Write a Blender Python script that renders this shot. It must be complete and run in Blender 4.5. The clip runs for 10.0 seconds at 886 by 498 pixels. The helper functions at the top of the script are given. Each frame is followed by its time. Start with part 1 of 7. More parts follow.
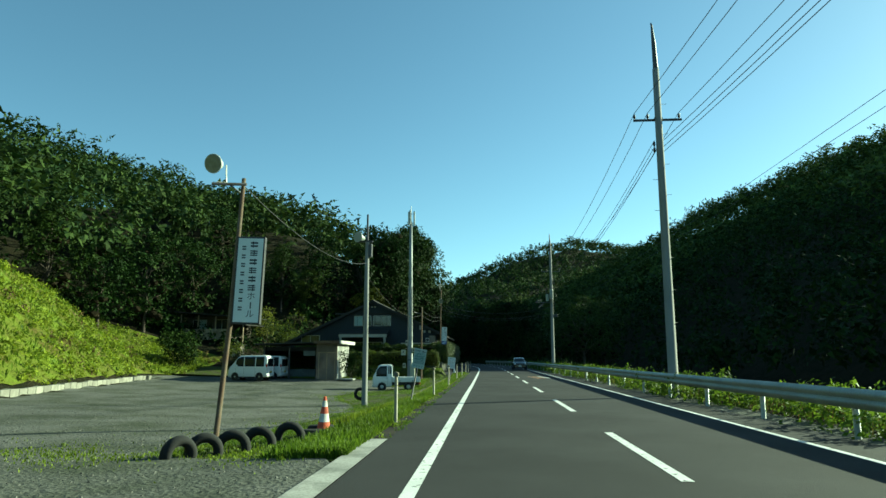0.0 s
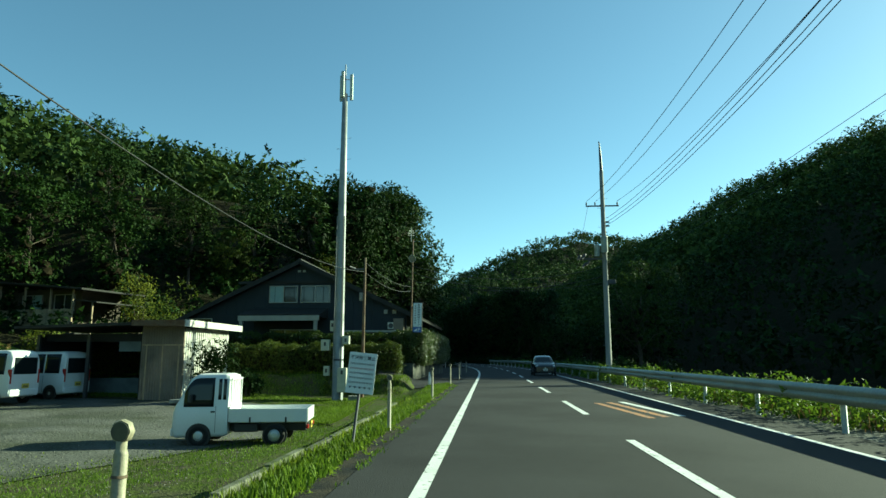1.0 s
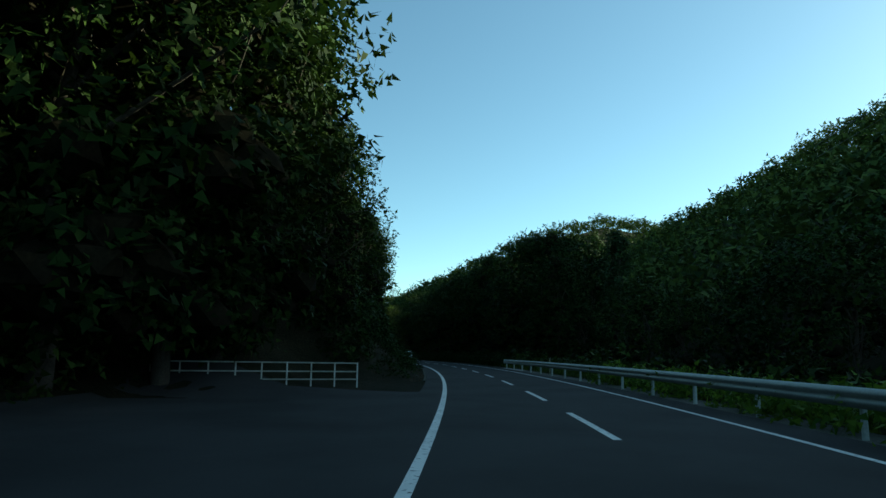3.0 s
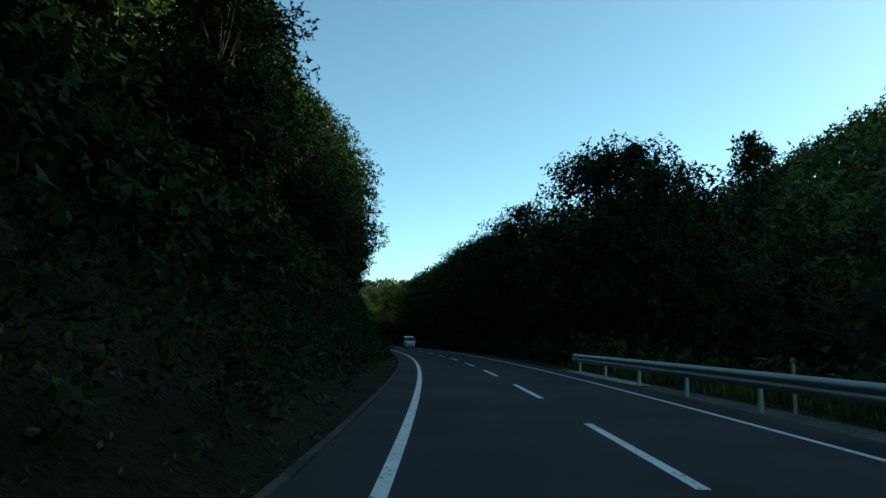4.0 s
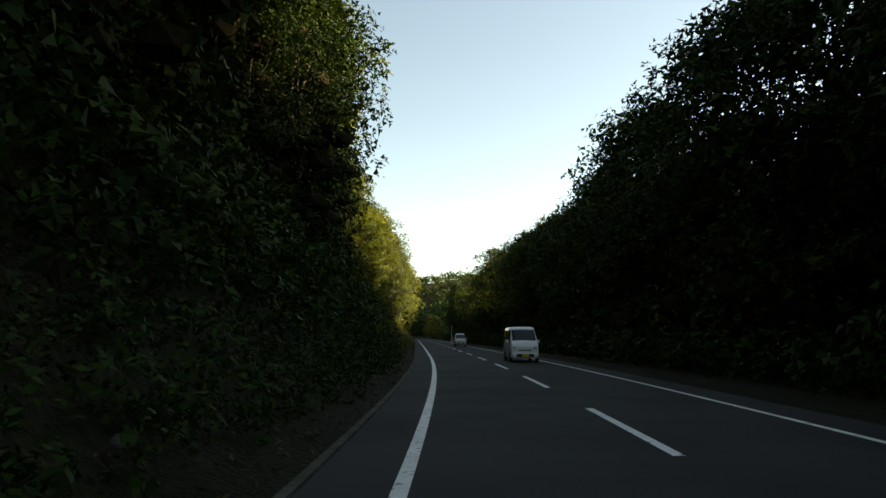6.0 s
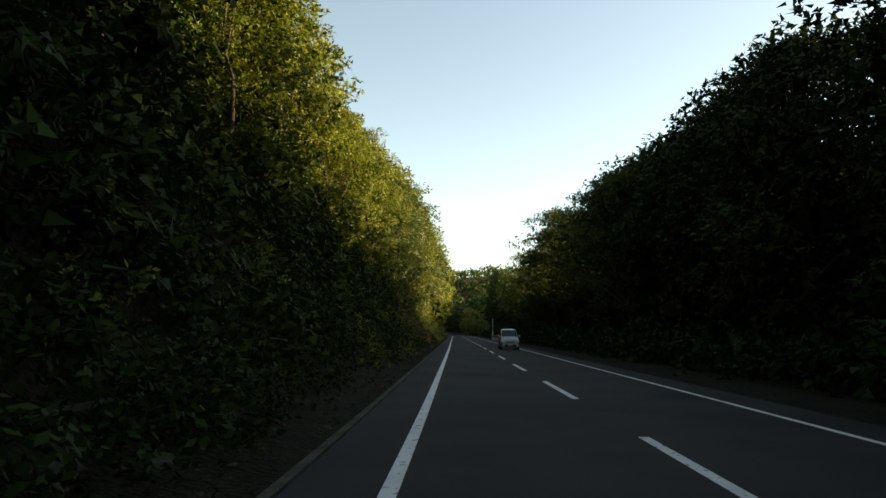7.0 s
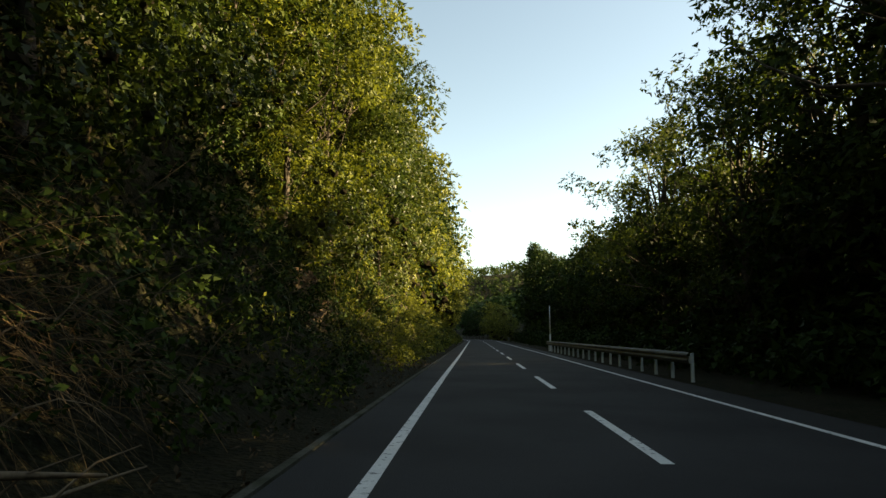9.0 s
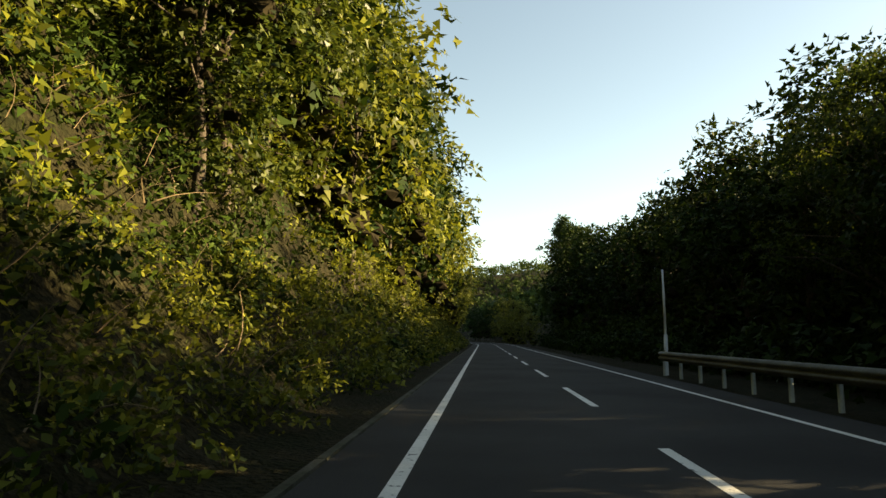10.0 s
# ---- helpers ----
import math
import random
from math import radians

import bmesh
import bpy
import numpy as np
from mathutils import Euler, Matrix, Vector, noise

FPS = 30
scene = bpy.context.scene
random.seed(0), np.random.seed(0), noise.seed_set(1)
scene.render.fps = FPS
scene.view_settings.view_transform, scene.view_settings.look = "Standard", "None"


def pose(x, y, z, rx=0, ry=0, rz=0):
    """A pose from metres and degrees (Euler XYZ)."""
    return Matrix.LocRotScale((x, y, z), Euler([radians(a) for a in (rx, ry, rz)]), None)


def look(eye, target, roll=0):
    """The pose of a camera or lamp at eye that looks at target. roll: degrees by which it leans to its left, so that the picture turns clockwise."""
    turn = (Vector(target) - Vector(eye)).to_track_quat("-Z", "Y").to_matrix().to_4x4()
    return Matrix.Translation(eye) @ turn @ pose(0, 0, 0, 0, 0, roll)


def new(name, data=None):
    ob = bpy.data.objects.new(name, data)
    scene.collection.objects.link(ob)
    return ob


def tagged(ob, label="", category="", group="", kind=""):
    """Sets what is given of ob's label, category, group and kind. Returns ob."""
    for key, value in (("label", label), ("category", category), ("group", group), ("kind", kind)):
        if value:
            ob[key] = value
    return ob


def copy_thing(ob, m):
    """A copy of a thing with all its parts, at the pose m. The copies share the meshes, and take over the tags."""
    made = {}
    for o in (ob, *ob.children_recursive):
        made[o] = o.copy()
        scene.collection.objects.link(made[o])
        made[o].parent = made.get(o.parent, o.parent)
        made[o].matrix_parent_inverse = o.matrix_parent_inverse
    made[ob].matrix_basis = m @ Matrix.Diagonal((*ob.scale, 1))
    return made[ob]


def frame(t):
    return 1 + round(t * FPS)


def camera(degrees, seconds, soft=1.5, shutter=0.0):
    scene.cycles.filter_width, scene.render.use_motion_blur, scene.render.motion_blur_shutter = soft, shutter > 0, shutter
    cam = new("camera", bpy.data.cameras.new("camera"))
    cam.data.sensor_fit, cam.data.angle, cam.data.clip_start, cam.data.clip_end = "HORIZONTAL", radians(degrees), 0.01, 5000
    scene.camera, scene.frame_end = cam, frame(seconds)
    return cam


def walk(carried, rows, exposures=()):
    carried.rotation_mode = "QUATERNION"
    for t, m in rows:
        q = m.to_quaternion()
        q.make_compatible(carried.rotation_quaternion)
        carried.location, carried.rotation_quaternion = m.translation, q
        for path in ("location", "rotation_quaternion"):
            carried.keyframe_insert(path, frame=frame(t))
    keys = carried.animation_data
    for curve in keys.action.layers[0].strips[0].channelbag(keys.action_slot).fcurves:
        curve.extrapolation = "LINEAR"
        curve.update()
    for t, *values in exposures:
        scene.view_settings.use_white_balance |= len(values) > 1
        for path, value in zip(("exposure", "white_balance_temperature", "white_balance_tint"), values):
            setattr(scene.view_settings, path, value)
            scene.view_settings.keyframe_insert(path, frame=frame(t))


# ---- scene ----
cam = camera(68.4, 10.0, soft=1.5)
PATH = [
    (0, pose(-2.219, -0.006, 1.38, 99.55, 0.02, 4.26)),
    (0.25, pose(-2.252, 7.686, 1.38, 99.46, 0.1, 4.31)),
    (0.5, pose(-2.32, 15.447, 1.38, 99.41, 0.13, 4.37)),
    (0.75, pose(-2.412, 23.33, 1.38, 99.42, 0.07, 4.5)),
    (1, pose(-2.516, 31.31, 1.38, 99.44, 0.01, 4.58)),
    (1.25, pose(-2.633, 39.347, 1.38, 99.42, 0.03, 4.58)),
    (1.5, pose(-2.729, 47.406, 1.38, 99.37, 0.05, 4.58)),
    (1.75, pose(-2.77, 55.471, 1.38, 99.31, -0, 4.69)),
    (2, pose(-2.786, 63.59, 1.38, 99.29, -0.04, 4.81)),
    (2.25, pose(-2.828, 71.8, 1.38, 99.32, -0, 4.94)),
    (2.5, pose(-2.93, 80.067, 1.38, 99.34, 0.02, 5.1)),
    (2.75, pose(-3.142, 88.342, 1.38, 99.28, -0.12, 5.31)),
    (3, pose(-3.486, 96.622, 1.38, 99.13, -0.36, 5.55)),
    (3.25, pose(-3.969, 104.911, 1.38, 98.91, -0.66, 5.82)),
    (3.5, pose(-4.577, 113.216, 1.38, 98.63, -0.93, 6.1)),
    (3.75, pose(-5.286, 121.543, 1.38, 98.31, -1.11, 6.45)),
    (4, pose(-6.073, 129.897, 1.38, 97.96, -1.13, 7.02)),
    (4.25, pose(-6.936, 138.288, 1.38, 97.61, -0.94, 7.88)),
    (4.5, pose(-7.948, 146.736, 1.38, 97.31, -0.59, 9.01)),
    (4.75, pose(-9.179, 155.237, 1.38, 97.14, -0.14, 10.42)),
    (5, pose(-10.629, 163.723, 1.38, 97.12, 0.22, 11.87)),
    (5.25, pose(-12.277, 172.129, 1.38, 97.28, 0.36, 13.14)),
    (5.5, pose(-14.086, 180.463, 1.38, 97.47, 0.33, 14.19)),
    (5.75, pose(-16.019, 188.741, 1.38, 97.58, 0.22, 15.23)),
    (6, pose(-18.079, 196.962, 1.38, 97.6, 0.06, 16.28)),
    (6.25, pose(-20.261, 205.131, 1.38, 97.55, -0.12, 17.27)),
    (6.5, pose(-22.552, 213.249, 1.38, 97.46, -0.3, 18.17)),
    (6.75, pose(-24.941, 221.318, 1.38, 97.35, -0.46, 18.99)),
    (7, pose(-27.411, 229.344, 1.38, 97.25, -0.57, 19.71)),
    (7.25, pose(-29.945, 237.333, 1.38, 97.17, -0.64, 20.28)),
    (7.5, pose(-32.538, 245.289, 1.38, 97.09, -0.71, 20.73)),
    (7.75, pose(-35.178, 253.22, 1.38, 97, -0.85, 21.11)),
    (8, pose(-37.824, 261.138, 1.38, 96.92, -0.93, 21.44)),
    (8.25, pose(-40.454, 269.058, 1.38, 96.91, -0.85, 21.59)),
    (8.5, pose(-43.078, 276.992, 1.38, 97.02, -0.62, 21.59)),
    (8.75, pose(-45.705, 284.945, 1.38, 97.27, -0.3, 21.45)),
    (9, pose(-48.35, 292.892, 1.38, 97.52, -0.05, 21.45)),
    (9.25, pose(-51.036, 300.818, 1.38, 97.62, 0.03, 21.61)),
    (9.5, pose(-53.772, 308.781, 1.38, 97.64, -0.01, 21.77)),
    (9.75, pose(-56.556, 316.826, 1.38, 97.67, -0.05, 21.97)),
    (10, pose(-59.361, 324.923, 1.38, 97.72, -0.09, 22.27)),
]

# light: a low late-afternoon sun ahead on the right, clear sky
SUN_AZ, SUN_EL = 60.0, 21.5
world = bpy.data.worlds.new("sky")
scene.world = world
world.use_nodes = True
wn = world.node_tree.nodes
sky = wn.new("ShaderNodeTexSky")
sky.sky_type, sky.sun_disc = "NISHITA", False
sky.sun_elevation, sky.sun_rotation = radians(SUN_EL), radians(SUN_AZ)
sky.air_density, sky.dust_density, sky.ozone_density = 1.0, 2.0, 2.0
sky.altitude = 2000
wn["Background"].inputs["Strength"].default_value = 0.085
world.node_tree.links.new(sky.outputs["Color"], wn["Background"].inputs["Color"])
sun_to = Vector((math.sin(radians(SUN_AZ)) * math.cos(radians(SUN_EL)), math.cos(radians(SUN_AZ)) * math.cos(radians(SUN_EL)), math.sin(radians(SUN_EL))))
sun_data = bpy.data.lights.new("sun", "SUN")
sun_data.energy, sun_data.angle, sun_data.color = 5.0, radians(0.5), (1.0, 0.90, 0.75)
sun = new("sun", sun_data)
sun.matrix_world = look(sun_to * 200, (0, 0, 0))

EXPOSURES = [(0, 1.28, 6300, -35), (1.8, 1.35, 6300, -34), (2.5, 1.42, 6500, -29), (4.0, 1.6, 6700, -24), (4.5, 1.85, 7300, -18), (5.0, 2.15, 10500, -3), (5.5, 2.3, 12500, 2), (7.0, 2.35, 12000, 4), (9.0, 2.35, 12000, 3), (9.5, 2.35, 12500, 3), (10, 2.25, 12500, 3)]
walk(cam, PATH, EXPOSURES)

# ---- materials ----
def mat(name, colour, rough=0.8, metal=0.0, vary=0.25, scale=3.0, fine=40.0, bump=0.3, bump_dist=0.01, second=None, patch=0.45, spec=0.5, island=0.0, objrand=0.0):
    """A painted or raw surface: two scales of colour variation, fine relief."""
    m = bpy.data.materials.new(name)
    m.use_nodes = True
    nt = m.node_tree
    n, l = nt.nodes, nt.links
    b = n["Principled BSDF"]
    co = n.new("ShaderNodeNewGeometry")
    big = n.new("ShaderNodeTexNoise")
    big.inputs["Scale"].default_value, big.inputs["Detail"].default_value = scale, 5.0
    small = n.new("ShaderNodeTexNoise")
    small.inputs["Scale"].default_value, small.inputs["Detail"].default_value = fine, 4.0
    for t in (big, small):
        l.new(co.outputs["Position"], t.inputs["Vector"])
    ramp = n.new("ShaderNodeValToRGB")
    ramp.color_ramp.elements[0].position, ramp.color_ramp.elements[1].position = patch - 0.12, patch + 0.15
    c1 = colour
    c2 = second or tuple(min(1.0, c * (1 - vary)) for c in colour)
    ramp.color_ramp.elements[0].color, ramp.color_ramp.elements[1].color = (*c2, 1), (*c1, 1)
    l.new(big.outputs["Fac"], ramp.inputs["Fac"])
    hsv = n.new("ShaderNodeHueSaturation")
    l.new(ramp.outputs["Color"], hsv.inputs["Color"])
    mr = n.new("ShaderNodeMapRange")
    mr.inputs["From Min"].default_value, mr.inputs["From Max"].default_value = 0.3, 0.7
    mr.inputs["To Min"].default_value, mr.inputs["To Max"].default_value = 1 - vary * 0.7, 1 + vary * 0.7
    l.new(small.outputs["Fac"], mr.inputs["Value"])
    value = mr.outputs["Result"]
    if island or objrand:
        src = co.outputs["Random Per Island"]
        if objrand:
            src = n.new("ShaderNodeObjectInfo").outputs["Random"]
        r2 = n.new("ShaderNodeMapRange")
        amt = island or objrand
        r2.inputs["To Min"].default_value, r2.inputs["To Max"].default_value = 1 - amt, 1 + amt
        l.new(src, r2.inputs["Value"])
        mul = n.new("ShaderNodeMath")
        mul.operation = "MULTIPLY"
        l.new(value, mul.inputs[0]); l.new(r2.outputs["Result"], mul.inputs[1])
        value = mul.outputs["Value"]
    l.new(value, hsv.inputs["Value"])
    l.new(hsv.outputs["Color"], b.inputs["Base Color"])
    b.inputs["Roughness"].default_value, b.inputs["Metallic"].default_value = rough, metal
    b.inputs["Specular IOR Level"].default_value = spec
    if bump:
        bp = n.new("ShaderNodeBump")
        bp.inputs["Strength"].default_value, bp.inputs["Distance"].default_value = bump, bump_dist
        l.new(small.outputs["Fac"], bp.inputs["Height"])
        l.new(bp.outputs["Normal"], b.inputs["Normal"])
    return m


def leaf_mat(name, dark, light, trans=0.35, rough=0.55, tree_vary=0.25, spec=0.12):
    """Leaves: each leaf its own tone, light shining through."""
    m = bpy.data.materials.new(name)
    m.use_nodes = True
    nt = m.node_tree
    n, l = nt.nodes, nt.links
    b = n["Principled BSDF"]
    geo = n.new("ShaderNodeNewGeometry")
    ramp = n.new("ShaderNodeValToRGB")
    ramp.color_ramp.elements[0].color, ramp.color_ramp.elements[1].color = (*dark, 1), (*light, 1)
    l.new(geo.outputs["Random Per Island"], ramp.inputs["Fac"])
    noise_n = n.new("ShaderNodeTexNoise")
    noise_n.inputs["Scale"].default_value = 0.35
    l.new(geo.outputs["Position"], noise_n.inputs["Vector"])
    hsv = n.new("ShaderNodeHueSaturation")
    mr = n.new("ShaderNodeMapRange")
    mr.inputs["From Min"].default_value, mr.inputs["From Max"].default_value = 0.3, 0.7
    mr.inputs["To Min"].default_value, mr.inputs["To Max"].default_value = 1 - tree_vary, 1 + tree_vary
    l.new(noise_n.outputs["Fac"], mr.inputs["Value"])
    info = n.new("ShaderNodeObjectInfo")
    mv = n.new("ShaderNodeMapRange")
    mv.inputs["To Min"].default_value, mv.inputs["To Max"].default_value = 1 + tree_vary, 1 - tree_vary
    l.new(info.outputs["Random"], mv.inputs["Value"])
    mul = n.new("ShaderNodeMath")
    mul.operation = "MULTIPLY"
    l.new(mr.outputs["Result"], mul.inputs[0]); l.new(mv.outputs["Result"], mul.inputs[1])
    l.new(mul.outputs["Value"], hsv.inputs["Value"])
    mh = n.new("ShaderNodeMapRange")
    mh.inputs["To Min"].default_value, mh.inputs["To Max"].default_value = 0.475, 0.515
    l.new(info.outputs["Random"], mh.inputs["Value"])
    l.new(mh.outputs["Result"], hsv.inputs["Hue"])
    l.new(ramp.outputs["Color"], hsv.inputs["Color"])
    l.new(hsv.outputs["Color"], b.inputs["Base Color"])
    b.inputs["Roughness"].default_value = rough
    b.inputs["Specular IOR Level"].default_value = spec
    tr = n.new("ShaderNodeBsdfTranslucent")
    l.new(hsv.outputs["Color"], tr.inputs["Color"])
    mix = n.new("ShaderNodeMixShader")
    mix.inputs["Fac"].default_value = trans
    l.new(b.outputs["BSDF"], mix.inputs[1]); l.new(tr.outputs["BSDF"], mix.inputs[2])
    l.new(mix.outputs["Shader"], n["Material Output"].inputs["Surface"])
    return m


def glass_mat(name, tint=(0.02, 0.025, 0.03), gloss=0.6):
    m = bpy.data.materials.new(name)
    m.use_nodes = True
    b = m.node_tree.nodes["Principled BSDF"]
    b.inputs["Base Color"].default_value = (*tint, 1)
    b.inputs["Roughness"].default_value = 0.06
    b.inputs["Specular IOR Level"].default_value = gloss
    return m


def paint_line(name, colour, wear=0.5):
    """Road paint, worn through to the asphalt in spots."""
    m = mat(name, colour, rough=0.7, vary=0.18, scale=1.2, fine=60, bump=0.2)
    n, l = m.node_tree.nodes, m.node_tree.links
    b = n["Principled BSDF"]
    geo = n.new("ShaderNodeNewGeometry")
    t = n.new("ShaderNodeTexNoise")
    t.inputs["Scale"].default_value, t.inputs["Detail"].default_value = 9.0, 8.0
    l.new(geo.outputs["Position"], t.inputs["Vector"])
    r = n.new("ShaderNodeValToRGB")
    r.color_ramp.elements[0].position, r.color_ramp.elements[1].position = wear, wear + 0.06
    l.new(t.outputs["Fac"], r.inputs["Fac"])
    mx = n.new("ShaderNodeMixRGB")
    old = b.inputs["Base Color"].links[0].from_socket
    l.new(r.outputs["Color"], mx.inputs["Fac"])
    l.new(old, mx.inputs["Color1"])
    mx.inputs["Color2"].default_value = (0.07, 0.07, 0.068, 1)
    l.new(mx.outputs["Color"], b.inputs["Base Color"])
    return m


M_ASPHALT = mat("asphalt", (0.032, 0.0315, 0.032), rough=0.9, vary=0.42, scale=0.35, fine=55, bump=0.8, bump_dist=0.01, spec=0.18)
M_SHOULDER = mat("crumbling_asphalt", (0.021, 0.021, 0.020), rough=0.95, vary=0.6, scale=1.6, fine=40, bump=0.8, bump_dist=0.02, second=(0.05, 0.042, 0.03), spec=0.12)
M_LINE = paint_line("white_road_paint", (0.72, 0.72, 0.69), 0.6)
M_YELLOW = paint_line("orange_road_paint", (0.46, 0.21, 0.07), 0.52)
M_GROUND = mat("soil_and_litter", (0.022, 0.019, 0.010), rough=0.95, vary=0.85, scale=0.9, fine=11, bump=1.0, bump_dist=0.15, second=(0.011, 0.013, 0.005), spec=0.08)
M_GRAVEL = mat("gravel_lot", (0.112, 0.110, 0.098), rough=0.95, vary=0.6, scale=0.45, fine=14, bump=1.0, bump_dist=0.05, second=(0.055, 0.06, 0.04), spec=0.2)
M_CONC = mat("weathered_concrete", (0.34, 0.33, 0.30), rough=0.9, vary=0.35, scale=1.6, fine=35, bump=0.4, second=(0.16, 0.16, 0.14))
M_CONC_POLE = mat("pole_concrete", (0.21, 0.207, 0.193), rough=0.8, vary=0.12, scale=0.8, fine=50, bump=0.15)
M_GALV = mat("galvanised_steel", (0.50, 0.52, 0.52), rough=0.45, metal=0.6, vary=0.15, scale=2.0, fine=30, bump=0.08)
M_MAST = mat("dull_galvanised_mast", (0.27, 0.28, 0.28), rough=0.55, metal=0.3, vary=0.25, scale=1.6, fine=25, bump=0.1, second=(0.19, 0.2, 0.2))
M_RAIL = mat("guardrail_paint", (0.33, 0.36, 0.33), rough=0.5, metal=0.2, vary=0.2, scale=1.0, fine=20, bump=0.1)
M_RAILDARK = mat("dark_guardrail_paint", (0.11, 0.115, 0.10), rough=0.7, metal=0.1, vary=0.4, scale=1.2, fine=18, bump=0.2, second=(0.05, 0.05, 0.04))
M_DARKSTEEL = mat("dark_steel", (0.06, 0.06, 0.065), rough=0.5, metal=0.4, vary=0.2, bump=0.1)
M_WIRE = mat("cable_sheath", (0.012, 0.012, 0.012), rough=0.6, vary=0.1, bump=0)
M_RUST = mat("rusty_pole_paint", (0.12, 0.088, 0.055), rough=0.85, vary=0.4, scale=2.5, fine=30, bump=0.4, second=(0.09, 0.045, 0.022))
M_BARK = mat("bark", (0.065, 0.05, 0.036), rough=0.95, vary=0.4, scale=2.0, fine=18, bump=0.9, bump_dist=0.03)
M_ROCK = mat("cliff_rock", (0.115, 0.075, 0.042), rough=0.95, vary=0.6, scale=0.9, fine=6, bump=1.0, bump_dist=0.15, second=(0.045, 0.038, 0.025), spec=0.15)
# Darker than real leaves: deep shade is mixed into this leaf colour
M_LEAF_OAKSHADE = leaf_mat("shade_dark_foliage", (0.007, 0.017, 0.004), (0.030, 0.056, 0.010), trans=0.14, rough=0.65, spec=0.06)
M_LEAF_MID = leaf_mat("laurel_foliage", (0.010, 0.023, 0.005), (0.060, 0.088, 0.015), trans=0.3, rough=0.45, spec=0.2, tree_vary=0.3)
# Bright leaf tone, mostly planted where the slope is sunlit
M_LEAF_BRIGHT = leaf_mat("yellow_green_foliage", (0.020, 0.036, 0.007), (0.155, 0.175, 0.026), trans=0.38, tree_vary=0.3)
M_LEAF_DARK = leaf_mat("cedar_foliage", (0.015, 0.035, 0.014), (0.04, 0.075, 0.022), trans=0.2)
M_LEAF_HEDGE = leaf_mat("hedge_foliage", (0.014, 0.032, 0.005), (0.085, 0.115, 0.014), trans=0.3, rough=0.42, spec=0.2)
M_LEAF_GLOSSY = leaf_mat("glossy_hedge_foliage", (0.022, 0.045, 0.009), (0.115, 0.15, 0.022), trans=0.25, rough=0.3, spec=0.6)
M_GRASS = leaf_mat("grass_blades", (0.06, 0.10, 0.010), (0.20, 0.27, 0.028), trans=0.4)
M_WOODS = leaf_mat("woods_foliage", (0.010, 0.025, 0.007), (0.048, 0.075, 0.015), trans=0.15, rough=0.8, tree_vary=0.4)
M_GRASSBANK = mat("mown_grass", (0.11, 0.145, 0.016), rough=0.95, vary=0.4, scale=0.5, fine=10, bump=1.0, bump_dist=0.08, second=(0.085, 0.075, 0.018), spec=0.1)

M_VERGE = mat("rough_turf", (0.060, 0.080, 0.014), rough=0.95, vary=0.5, scale=1.3, fine=16, bump=1.0, bump_dist=0.05, second=(0.070, 0.062, 0.040), spec=0.1)
M_WEED = leaf_mat("weed_leaves", (0.06, 0.11, 0.012), (0.22, 0.29, 0.035), trans=0.4)
M_LEAF_DRY = leaf_mat("dry_brush", (0.065, 0.045, 0.02), (0.22, 0.155, 0.07), trans=0.25)
M_LEAF_AIRY = leaf_mat("airy_tree_leaves", (0.012, 0.026, 0.006), (0.075, 0.105, 0.018), trans=0.5)
# Near-black colour that paints the shade inside crowns and hedges
M_SHADETWIGS = mat("shade_dark_twigs", (0.022, 0.018, 0.010), rough=0.95, vary=0.5, scale=1.5, fine=9, bump=0, spec=0.05)
M_LITTER = mat("dry_leaf_litter", (0.085, 0.06, 0.035), rough=0.9, vary=0.3, scale=3, bump=0, spec=0.1, island=0.4)
M_DEADWOOD = mat("grey_tan_dead_wood", (0.17, 0.12, 0.07), rough=0.9, vary=0.4, scale=3, fine=25, bump=0.3, second=(0.12, 0.085, 0.05), island=0.3)
M_PEBBLE = mat("gravel_stones", (0.135, 0.13, 0.115), rough=0.9, vary=0.2, scale=6, bump=0, spec=0.2, island=0.6)

# ---- mesh helpers ----
def obj(name, bm, material, parent=None, label="", smooth=False):
    me = bpy.data.meshes.new(name)
    bm.to_mesh(me)
    bm.free()
    if smooth:
        for p in me.polygons:
            p.use_smooth = True
    for m in material if isinstance(material, (list, tuple)) else (material,):
        me.materials.append(m)
    ob = new(name, me)
    if parent:
        ob.parent = parent
    if label:
        ob["label"] = label
    return ob


part = obj


def np_mesh(name, verts, quads, material, parent=None, smooth=False):
    """A mesh from arrays of corners and of quads (or triangles)."""
    verts, quads = np.asarray(verts, np.float32), np.asarray(quads, np.int32)
    me = bpy.data.meshes.new(name)
    k = quads.shape[1]
    me.vertices.add(len(verts))
    me.vertices.foreach_set("co", verts.ravel())
    me.loops.add(quads.size)
    me.loops.foreach_set("vertex_index", quads.ravel())
    me.polygons.add(len(quads))
    me.polygons.foreach_set("loop_start", np.arange(0, quads.size, k, dtype=np.int32))
    me.polygons.foreach_set("use_smooth", np.full(len(quads), smooth))
    me.update(calc_edges=True)
    me.materials.append(material)
    ob = new(name, me)
    if parent:
        ob.parent = parent
    return ob


